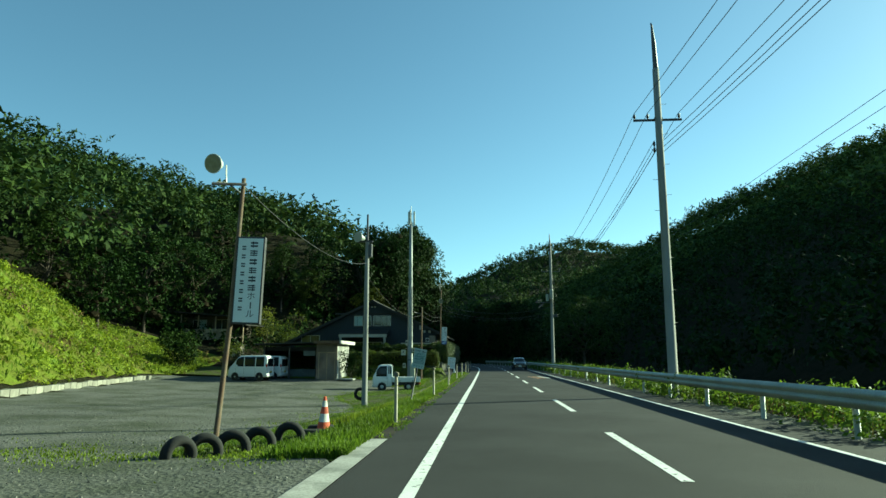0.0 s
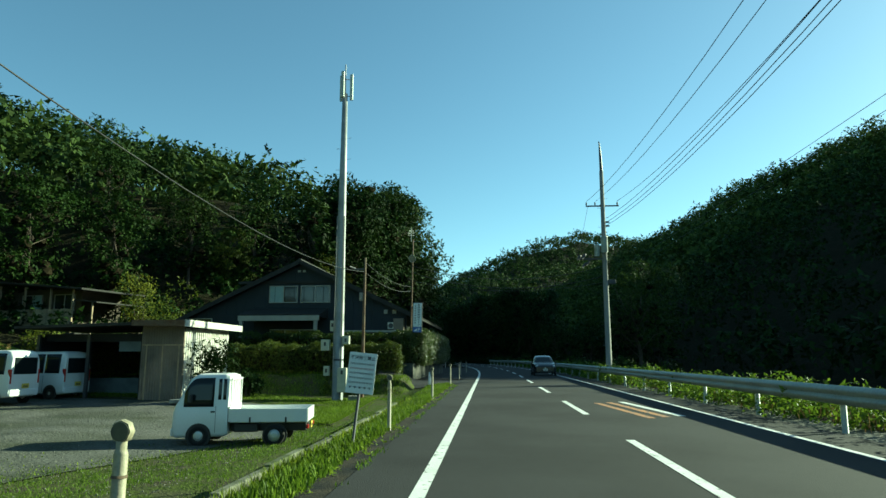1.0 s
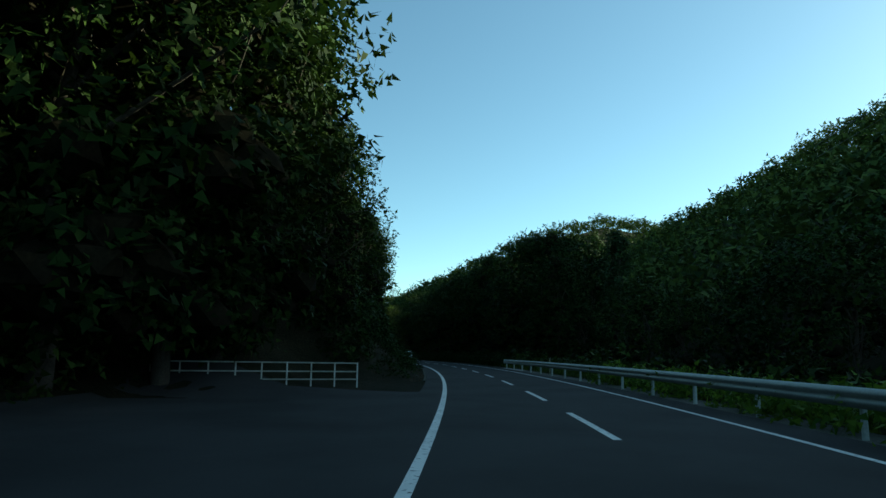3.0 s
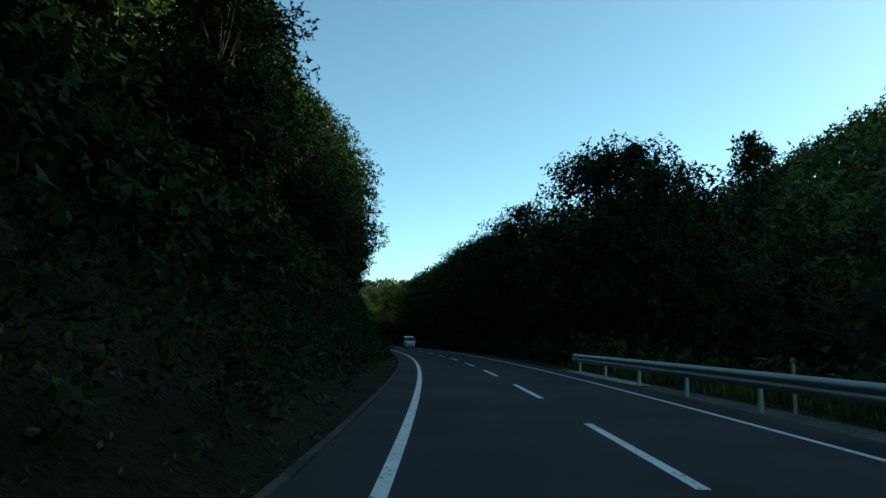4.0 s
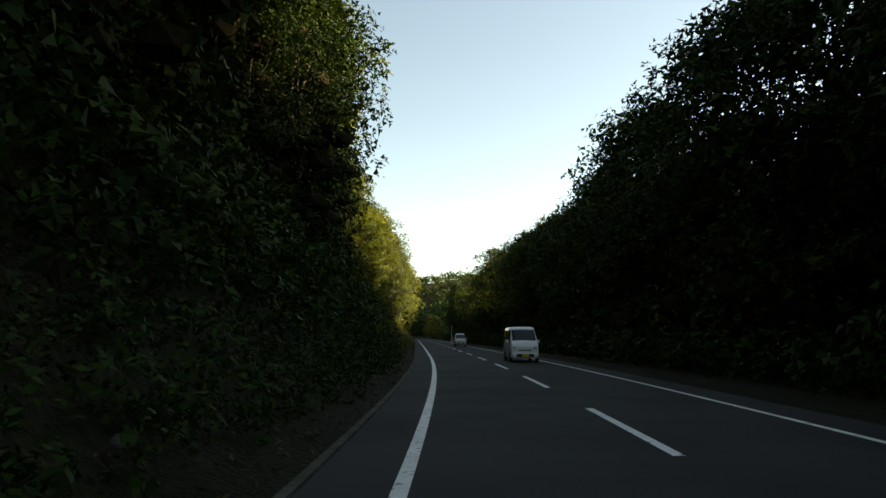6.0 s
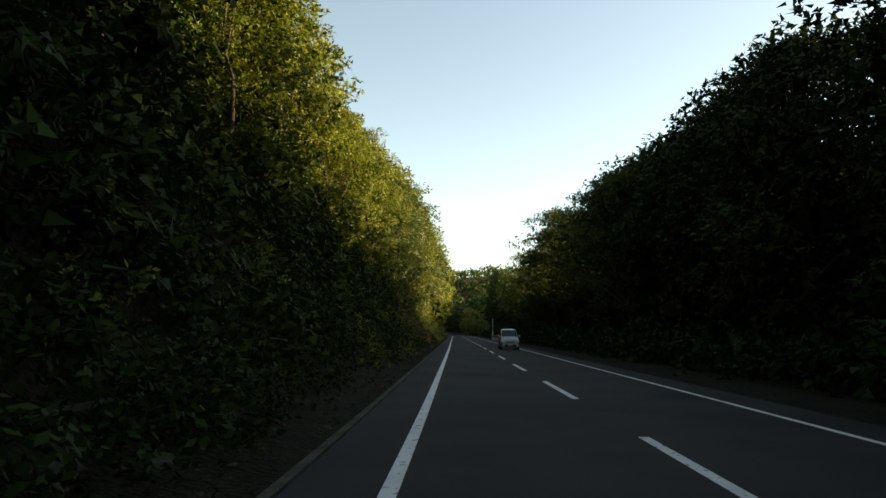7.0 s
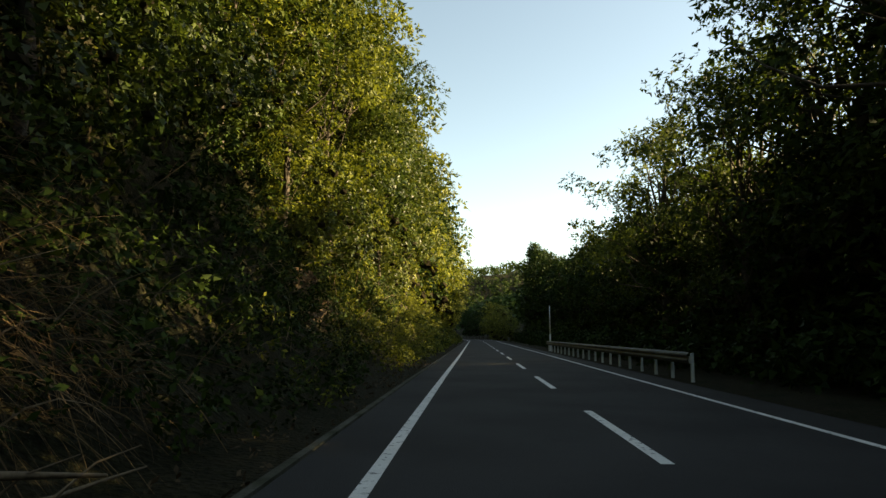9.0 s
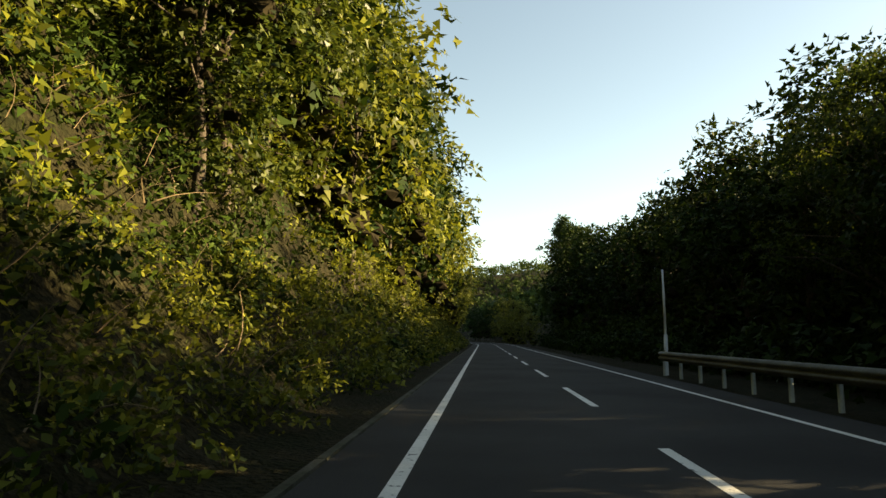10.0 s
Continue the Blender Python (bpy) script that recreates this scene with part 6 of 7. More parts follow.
hb_ = np_mesh("hedge_bank", np.stack([X, Y, bank_height(X, F)], -1).reshape(-1, 3), np.stack([k0, k0 + len(fs), k0 + len(fs) + 1, k0 + 1], 1), M_VERGE, smooth=True)
tagged(hb_, "steep shaded grass bank below the clipped hedge", "bank", kind="structure")
n = 16000
x, f = rng.uniform(-26.5, -7.2, n), rng.random(n)
p = np.stack([x, hedge_y(x) - 2.35 + f * 3.7 + .12 * np.sin(x * 1.7), bank_height(x, f) - .01], 1)
a, h = rng.uniform(0, 6.283, n), rng.uniform(.05, .2, n)
tip = p + np.stack([np.cos(a) * h * .5, np.sin(a) * h * .5, h], 1)
wide = np.stack([-np.sin(a), np.cos(a), 0 * a], 1) * rng.uniform(.008, .02, n)[:, None]
mid = p * .45 + tip * .55
tagged(np_mesh("bank_turf", np.stack([p, mid + wide, tip, mid - wide], 1).reshape(-1, 3), np.arange(4 * n).reshape(-1, 4), M_GRASS), "uncut grass on the bank below the hedge", "grass", kind="stuff")
n = 60
x, f = rng.uniform(-11.5, -7.5, n), rng.uniform(0, .35, n)
p = np.stack([x, hedge_y(x) - 2.35 + f * 3.7, bank_height(x, f) + .05], 1)
v, q = leaf_cloud(p, rng.uniform(.15, .32, n), np.full(n, 60), .085, rng, flat=.7)
tagged(np_mesh("bank_weeds", v, q, M_LEAF_HEDGE), "leafy green weeds on the end of the bank", "weeds", kind="stuff")

# retaining wall in cast panels
M_STAINED = mat("stained_concrete", (0.15, 0.145, 0.12), rough=0.9, vary=0.5, scale=1.1, fine=20, bump=.35, second=(0.035, 0.04, 0.028), patch=.55)
M_DARKCONC = mat("dark_concrete", (0.075, 0.075, 0.06), rough=0.95, vary=0.4, scale=1.5, fine=25, bump=.5, second=(0.03, 0.034, 0.02), spec=.15)
rw = thing("retaining_wall", "stained pale concrete retaining wall below the hedge", "retaining wall")
pts = [(-7.78, 73.15), (-7.55, 75.3), (-7.6, 78.0), (-7.55, 81), (-7.48, 84), (-7.45, 87), (-7.4, 90), (-7.4, 92.2)]
for (ax, ay), (bx, by) in zip(pts, pts[1:]):
    L = math.hypot(bx - ax, by - ay)
    bm = bmesh.new()
    box(bm, .004, L - .004, 0, .25, -.4, 1.0, bevel=.01)
    o = obj("panel", bm, M_STAINED, rw)
    o.matrix_basis = pose(ax, ay, 0, 0, 0, math.degrees(math.atan2(by - ay, bx - ax)))
for k in range(5):
    bm = bmesh.new()
    box(bm, .004, 1.996, 0, .2, -.4, 1.0, bevel=.01)
    o = obj("panel", bm, M_STAINED, rw)
    o.matrix_basis = pose(-7.8 - 2 * (k + 1), 73.15 + .0, 0, 0, 0, 0)
for y, x in ((74.2, -7.62), (77.5, -7.56), (81.5, -7.5)):
    bm = bmesh.new()
    tube(bm, [(x - .02, y, .16), (x + .035, y, .15)], .045, 10)
    obj("drain_pipe", bm, M_DARKSTEEL, rw)

# low block wall at the foot of the grass bank
M_BLOCK = mat("old_block", (0.24, 0.23, 0.19), rough=0.9, vary=0.35, scale=2, second=(0.17, 0.16, 0.13), objrand=.25)
bw = thing("block_wall", "low weathered concrete block wall below the grass bank", "wall")
blk_me = None
for k in range(80):
    s = -20 + k * .95
    d = toe(s) + .55
    if blk_me is None:
        bm = bmesh.new()
        box(bm, -.12, .12, -.46, .46, -.5, .42, bevel=.012)
        o = obj("block", bm, M_BLOCK, bw)
        blk_me = o.data
    else:
        o = new("block", blk_me)
        o.parent = bw
    o.matrix_basis = rpose(s, d, float(height(s, d + .4)) + .012 * math.sin(k * 2.3), 14.7)

# low kerb between the verge and the lot
M_OLDKERB = mat("mossy_old_kerb", (0.13, 0.13, 0.095), rough=0.95, vary=0.5, scale=1.8, fine=25, bump=.5, second=(0.05, 0.06, 0.025), objrand=.3, spec=.15)
lk = thing("low_kerb", "weathered concrete kerb half hidden in roadside grass", "kerb")
for k in range(20):
    bm = bmesh.new()
    box(bm, -.07, .07, -.985, .985, -.75, -.27 + .03 * math.sin(k * 2.1), bevel=.02)
    o = obj("block", bm, M_OLDKERB, lk)
    o.matrix_basis = rpose(16.5 + 2 * k, -5.75 + .03 * math.sin(k * 1.3), 0, .4 * math.sin(k))

# ---- shed ----
shed = thing("shed", "open-fronted dark garage shed with beige end wall", "shed")
shed.matrix_basis = pose(0, 0, -.5)
bm = bmesh.new()
box(bm, -18.35, -16.4, 59.7, 59.82, 0, 3.3)
obj("end_wall", bm, M_BEIGE, shed, "beige sheet end wall with double door")
for x in (-18.1, -17.35, -16.6):
    bm = bmesh.new()
    box(bm, x - .03, x + .03, 59.67, 59.7, 0, 2.4)
    obj("door_batten", bm, M_TIMBER, shed)
bm = bmesh.new()
box(bm, -18.3, -16.45, 59.67, 59.7, 2.4, 2.46)
obj("door_head", bm, M_TIMBER, shed)
bm = bmesh.new()
box(bm, -16.52, -16.4, 59.82, 64.6, 0, 3.2)
obj("side_wall", bm, M_WHITE, shed, "off-white corrugated side wall")
for k in range(22):
    bm = bmesh.new()
    tube(bm, [(-16.39, 59.95 + k * .21, 0), (-16.39, 59.95 + k * .21, 3.2)], .035, 5)
    obj("corrugation", bm, M_WHITE, shed)
bm = bmesh.new()
box(bm, -23.4, -16.52, 64.5, 64.6, 0, 3.0)
obj("back_wall", bm, M_INSIDESHADE, shed)
bm = bmesh.new()
box(bm, -23.4, -23.3, 60, 64.5, 0, 2.8)
obj("far_wall", bm, M_INSIDESHADE, shed)
bm = bmesh.new()
box(bm, -18.45, -18.35, 59.82, 64.5, 0, 3.0)
obj("partition", bm, M_INSIDESHADE, shed)
for x in (-23.3, -20.9):
    bm = bmesh.new()
    box(bm, x - .07, x + .07, 59.75, 59.89, 0, 2.9)
    obj("post", bm, M_DARKSTEEL, shed)
bm = bmesh.new()
box(bm, -23.4, -18.45, 60.3, 60.4, 2.6, 2.95)
obj("lintel", bm, M_INSIDESHADE, shed)
bm = bmesh.new()
box(bm, -19.7, -18.6, 60.2, 60.25, 2.15, 2.6)
obj("board", bm, M_FADED, shed, "faded grey notice board")
bm = bmesh.new()
box(bm, -23.3, -18.45, 62.0, 62.1, 0, .9)
obj("inner_panel", bm, M_FADED, shed)
bm = bmesh.new()
vs = [bm.verts.new(q) for q in ((-23.9, 58.9, 3.14), (-16.0, 58.9, 3.36), (-16.0, 65.2, 3.36), (-23.9, 65.2, 3.14))]
f = bm.faces.new(vs)
r = bmesh.ops.extrude_face_region(bm, geom=[f])
bmesh.ops.translate(bm, verts=[e for e in r["geom"] if isinstance(e, bmesh.types.BMVert)], vec=(0, 0, .12))
bmesh.ops.recalc_face_normals(bm, faces=bm.faces)
obj("roof", bm, M_ROOF, shed)
bm = bmesh.new()
box(bm, -16.0, -15.94, 58.85, 65.25, 3.22, 3.52)
obj("fascia", bm, M_WHITE, shed, "bright white fascia board")
bm = bmesh.new()
box(bm, -18.4, -16.0, 58.82, 58.88, 3.25, 3.5)
obj("fascia", bm, M_RUST, shed, "brown weathered front fascia")
for k in range(16):
    bm = bmesh.new()
    tube(bm, [(-18.28 + k * .12, 59.7, .05), (-18.28 + k * .12, 59.7, 3.25)], .022, 5)
    obj("corrugation", bm, M_BEIGE, shed)
bm = bmesh.new()
box(bm, -16.2, -14.6, 58.3, 59.6, -.1, .05, bevel=.02)
o = obj("concrete_slab", bm, M_CONC)
o.matrix_basis = pose(0, 0, -.42)
tagged(o, "pale concrete slab beside the shed door", "slab")


def bush(x, y, z, r, h, n, leaf, material, label):
    t = thing("bush", label, "bush")
    t.matrix_basis = pose(x, y, z)
    g = np.random.default_rng(int(abs(x * 31 + y * 7)))
    k = 14
    a, f = g.random(k) * 6.283, g.random(k)
    cs = np.stack([np.cos(a) * r * .6 * g.random(k) ** .5, np.sin(a) * r * .6 * g.random(k) ** .5, h * (.15 + .7 * f)], 1)
    v, q = leaf_cloud(cs, r * g.uniform(.35, .55, k), np.full(k, n // k), leaf, g)
    np_mesh("leaves", v, q, material, t)
    bm = bmesh.new()
    for c in cs[:6]:
        tube(bm, [(0, 0, -.2), (c[0] * .5, c[1] * .5, c[2] * .5), tuple(c)], [.04, .03, .012], 5, cap=False)
    obj("stems", bm, M_BARK, t)
    return t


bush(-15.2, 60.5, -.5, 1.3, 2.7, 3600, .13, M_LEAF_OAKSHADE, "round green shrub beside the shed")
bush(-14.2, 61.7, -.5, 1.0, 1.5, 1800, .13, M_LEAF_OAKSHADE, "low green shrub on the lawn")
bush(-34.5, 66, .3, 2.6, 4.6, 2600, .26, M_LEAF_OAKSHADE, "large round shrub at the foot of the bank")
bush(-38, 72, 1.2, 2.4, 4.0, 2200, .26, M_LEAF_OAKSHADE, "large dark shrub at the foot of the bank")
bush(-30.5, 70, .3, 1.6, 3.0, 1200, .2, M_LEAF_BRIGHT, "yellowish shrub near the hut")
bush(-27.5, 78, 2.5, 2.6, 4.5, 1800, .22, M_LEAF_BRIGHT, "pale twiggy shrub behind the shed")
bush(-31, 82, 3, 2.6, 5.0, 1800, .22, M_LEAF_BRIGHT, "pale twiggy shrub behind the shed")

# bungalow and hut on the slope
M_HUT = mat("dark_boards", (0.075, 0.06, 0.042), rough=0.85, vary=0.3, scale=2, fine=25)
M_PALEBOARD = mat("pale_boards", (0.40, 0.32, 0.21), rough=0.85, vary=0.35, scale=1.2, fine=25, objrand=.3)
hut = thing("bungalow", "small dark timber house with pale boarded veranda on the slope", "bungalow")
hut.matrix_basis = pose(-37.2, 79.5, 4.0, 0, 0, -12)
bm = bmesh.new()
box(bm, -3.6, 3.2, 0, 4, 0, 2.6)
obj("wall", bm, M_HUT, hut)
bm = bmesh.new()
box(bm, -4.4, 4.8, -1.9, 4.6, 2.72, 2.86, Matrix.Rotation(radians(5), 4, "Y"), bevel=.02)
obj("roof", bm, M_ROOF, hut)
bm = bmesh.new()
box(bm, 3.2, 5.6, -1.2, 3.6, 1.95, 2.05, Matrix.Rotation(radians(6), 4, "Y"), bevel=.02)
obj("lean_to_roof", bm, M_ROOF, hut)
bm = bmesh.new()
box(bm, -3.6, 3.9, -1.4, 0, -.2, -.02, bevel=.02)
obj("veranda_floor", bm, M_HUT, hut)
for x in (-3.4, -.9, 1.6, 3.7):
    bm = bmesh.new()
    box(bm, x - .06, x + .06, -1.38, -1.26, -1.6, 2.62 - .06 * x)
    obj("veranda_post", bm, M_TIMBER, hut)
for x in (5.3,):
    bm = bmesh.new()
    box(bm, x - .05, x + .05, -1.1, -1.0, -1.6, 1.45)
    obj("lean_to_post", bm, M_TIMBER, hut)
for k in range(30):
    bm = bmesh.new()
    x = -3.25 + k * .235
    top = .95 + .03 * math.sin(k * 1.7)
    box(bm, x - .105, x + .105, -1.42, -1.39, -.35, top)
    obj("railing_board", bm, M_PALEBOARD, hut)
for z in (-.05, .7):
    bm = bmesh.new()
    box(bm, -3.4, 3.7, -1.39, -1.35, z, z + .08)
    obj("rail", bm, M_TIMBER, hut)
window(hut, -2.6, -.6, .9, 2.2, -.03, 2, (1,))
window(hut, .6, 2.6, .9, 2.2, -.03, 2, ())
hut2 = thing("hut", "small beige storage hut with flat roof", "hut")
hut2.matrix_basis = pose(-32, 73.5, .6, 0, 0, 8)
bm = bmesh.new()
box(bm, -1.0, 1.0, 0, 2, -.4, 2.3)
obj("wall", bm, M_BEIGE, hut2)
bm = bmesh.new()
box(bm, -1.2, 1.2, -.3, 2.2, 2.3, 2.42)
obj("roof", bm, M_ROOF, hut2)
bm = bmesh.new()
box(bm, -.4, .4, -.03, 0, 0, 1.9)
obj("door", bm, M_TRIM, hut2)


# ---- vehicles ----
def car_profile(stations):
    """Smooth run of floor, belt, top, belt half width and top half width along a car."""
    st = np.array(stations, float)
    xs = np.linspace(st[0, 0], st[-1, 0], 90)
    cols = np.array([np.interp(xs, st[:, 0], st[:, k]) for k in range(1, 6)])
    kernel = np.array([1, 2, 3, 2, 1]) / 9
    soft = np.array([np.convolve(np.pad(c, 2, mode="edge"), kernel, mode="valid") for c in cols])
    return xs, soft


def shell(stations, name, material, parent):
    """A car body lofted through rounded cross-sections. Gives the profile for the panes."""
    xs, (zb, ze, zt, w, wt) = car_profile(stations)
    rings = []
    for k in range(len(xs)):
        b, e, t, a, c = zb[k], ze[k], zt[k], w[k], wt[k]
        e = min(e, t - 0.05)
        h = t - e
        half = [(a - 0.1, b), (a - 0.03, b + 0.02), (a, b + 0.1), (a + 0.006, (b + e) / 2), (a, e - 0.04), (a - 0.012, e)]
        half += [(a - 0.012 + (c - a + 0.012) * f, e + h * f * 0.93) for f in (0.3, 0.6, 0.85)]
        half += [(c - 0.035, t - h * 0.028), (c - 0.09, t - 0.006), (c * 0.5, t + 0.012), (0.0, t + 0.018)]
        ring_ = [(xs[k], -y, z) for y, z in half] + [(xs[k], y, z) for y, z in half[-2::-1]]
        rings.append(ring_)
    n = len(rings[0])
    v = np.array(rings).reshape(-1, 3)
    q = [(r * n + k, (r + 1) * n + k, (r + 1) * n + (k + 1) % n, r * n + (k + 1) % n) for r in range(len(rings) - 1) for k in range(n)]
    bm = bmesh.new()
    vs = [bm.verts.new(p) for p in v]
    for f in q:
        bm.faces.new([vs[x] for x in f]).smooth = True
    bm.faces.new(vs[:n])
    bm.faces.new(vs[-n:][::-1])
    bmesh.ops.recalc_face_normals(bm, faces=bm.faces)
    return obj(name, bm, material, parent), (xs, zb, ze, zt, w, wt)


def side_pane(pr, x0, x1, side, parent, material, name="side_window", low=0.03, gap=0.1, slant=0.0):
    """Glass let into a car's side between two stations, following the roof line."""
    xs, zb, ze, zt, w, wt = pr
    X = np.linspace(x0, x1, 9)
    bm = bmesh.new()
    grid = []
    for x in X:
        e, t, a, c = (float(np.interp(x, xs, q)) for q in (ze, zt, w, wt))
        col = []
        for f in np.linspace(0, 1, 5):
            z = e + low + max(0.02, t - gap - e - low) * f
            y = a - 0.012 + (c - a + 0.012) * (z - e) / max(0.05, (t - e) * 0.93)
            col.append(bm.verts.new((x + slant * f, side * (y + 0.007), z)))
        grid.append(col)
    for a, b in zip(grid, grid[1:]):
        for k in range(4):
            bm.faces.new((a[k], b[k], b[k + 1], a[k + 1])).smooth = True
    ex = bmesh.ops.extrude_face_region(bm, geom=list(bm.faces))
    bmesh.ops.translate(bm, verts=[g for g in ex["geom"] if isinstance(g, bmesh.types.BMVert)], vec=(0, -side * 0.03, 0))
    bmesh.ops.recalc_face_normals(bm, faces=bm.faces)
    return obj(name, bm, material, parent)


def top_pane(pr, x0, x1, inset, parent, material, name="windscreen"):
    """A curved screen laid on the sloping top line between two stations."""
    xs, zb, ze, zt, w, wt = pr
    bm = bmesh.new()
    grid = []
    for x in np.linspace(x0, x1, 10):
        t, c = float(np.interp(x, xs, zt)), float(np.interp(x, xs, wt)) - inset
        grid.append([bm.verts.new((x, y * c, t + 0.022 - 0.02 * y * y)) for y in np.linspace(-1, 1, 9)])
    for a, b in zip(grid, grid[1:]):
        for k in range(8):
            bm.faces.new((a[k], b[k], b[k + 1], a[k + 1])).smooth = True
    ex = bmesh.ops.extrude_face_region(bm, geom=list(bm.faces))
    bmesh.ops.translate(bm, verts=[g for g in ex["geom"] if isinstance(g, bmesh.types.BMVert)], vec=(0.012, 0, -0.03))
    bmesh.ops.recalc_face_normals(bm, faces=bm.faces)
    return obj(name, bm, material, parent)


M_CARWHITE = mat("white_car_paint", (0.72, 0.73, 0.72), rough=0.25, vary=0.06, scale=1.5, bump=0, spec=.6)
M_CARSILVER = mat("silver_car_paint", (0.30, 0.30, 0.29), rough=0.22, vary=0.06, scale=1.5, bump=0, spec=.6)
M_CARBLACK = mat("black_car_paint", (0.012, 0.014, 0.018), rough=0.15, vary=0.1, scale=1.5, bump=0, spec=.7)
M_BLACKPLASTIC = mat("black_plastic", (0.02, 0.02, 0.02), rough=0.6, vary=0.2, bump=.05)
M_RED = mat("tail_lamp_red", (0.35, 0.02, 0.02), rough=0.25, vary=0.1, bump=0)
M_LAMP = glass_mat("headlamp_glass", (0.5, 0.52, 0.52))
M_PLATE_Y = mat("yellow_plate", (0.62, 0.48, 0.08), rough=0.5, vary=0.08, bump=0)
M_CARGLASS = glass_mat("car_glass", (0.012, 0.016, 0.018), 0.28)


def wheels(parent, xs, w, r=.27):
    for x in xs:
        for sgn in (-1, 1):
            bm = bmesh.new()
            ring(bm, r - .065, .066, 20, 8, None, 1.15)
            wob = obj("wheel", bm, M_TYRE, parent)
            wob.matrix_basis = pose(x, sgn * (w - .1), r)
            bm = bmesh.new()
            tube(bm, [(0, sgn * -.02, 0), (0, sgn * .05, 0), (0, sgn * .06, 0)], [r - .09, r - .1, .05], 16)
            obj("rim", bm, M_GALV, wob)


def trim_box(name, x0, x1, y0, y1, z0, z1, material, parent, bevel=.015):
    bm = bmesh.new()
    box(bm, x0, x1, y0, y1, z0, z1, bevel=bevel)
    return obj(name, bm, material, parent)


def plate(parent, x, z, sgn, material):
    p = trim_box("number_plate", x - .008, x + .008, -.165, .165, z - .08, z + .08, material, parent, .004)
    bm = bmesh.new()
    for k in range(4):
        box(bm, x + sgn * .008, x + sgn * .011, -.1 + k * .055, -.065 + k * .055, z - .05, z + .02)
    obj("lettering", bm, M_INK, p)


def head_lamp(parent, x, y, z, sx, sy, sz, yaw):
    bm = bmesh.new()
    bmesh.ops.create_uvsphere(bm, u_segments=16, v_segments=10, radius=1, matrix=pose(x, y, z, 0, 20, yaw) @ Matrix.Diagonal((sx, sy, sz, 1)))
    lamp = obj("headlight", bm, M_LAMP, parent, smooth=True)
    bm = bmesh.new()
    bmesh.ops.create_uvsphere(bm, u_segments=12, v_segments=8, radius=1, matrix=pose(x - sx * .55, y, z, 0, 20, yaw) @ Matrix.Diagonal((sx * .5, sy * .45, sz * .6, 1)))
    obj("reflector", bm, M_GALV, lamp, smooth=True)


BOX_VAN = [(0, .30, .66, .74, .66, .60), (.07, .24, .88, .98, .715, .665), (.24, .2, .98, 1.08, .735, .69), (.8, .2, 1.0, 1.74, .735, .655), (1.05, .2, 1.0, 1.85, .735, .66), (3.1, .22, 1.0, 1.86, .735, .655), (3.32, .25, .98, 1.8, .725, .645), (3.39, .3, .95, 1.6, .71, .63)]
TALL_WAGON = [(0, .27, .58, .66, .62, .52), (.06, .22, .70, .78, .69, .60), (.3, .2, .84, .92, .725, .64), (.78, .19, .92, 1.01, .735, .66), (1.5, .19, .95, 1.60, .735, .60), (1.85, .19, .96, 1.655, .735, .60), (3.0, .2, .98, 1.63, .735, .595), (3.28, .24, .98, 1.5, .725, .585), (3.39, .3, .93, 1.2, .70, .60)]


def corner_lamp(parent, side, low, high):
    """A swept headlamp glass between a lower and an upper edge, with its bright reflector behind."""
    bm = bmesh.new()
    rows = [[bm.verts.new(Vector(a).lerp(Vector(b), f) * 1.0 - Vector((.012 * math.sin(3.14 * f), 0, 0))) for f in (0, .25, .5, .75, 1)] for a, b in zip(low, high)]
    for a, b in zip(rows, rows[1:]):
        for k in range(4):
            bm.faces.new((a[k], b[k], b[k + 1], a[k + 1])).smooth = True
    ex = bmesh.ops.extrude_face_region(bm, geom=list(bm.faces))
    bmesh.ops.translate(bm, verts=[g for g in ex["geom"] if isinstance(g, bmesh.types.BMVert)], vec=(.05, 0, -.01))
    bmesh.ops.scale(bm, verts=bm.verts, vec=(1, side, 1))
    bmesh.ops.recalc_face_normals(bm, faces=bm.faces)
    lamp = obj("headlight", bm, M_LAMP, parent, smooth=True)
    bm = bmesh.new()
    bmesh.ops.create_uvsphere(bm, u_segments=12, v_segments=8, radius=.045, matrix=pose(.0, side * .56, .645) @ Matrix.Diagonal((.5, 1.2, 1, 1)))
    obj("reflector", bm, M_GALV, lamp, smooth=True)


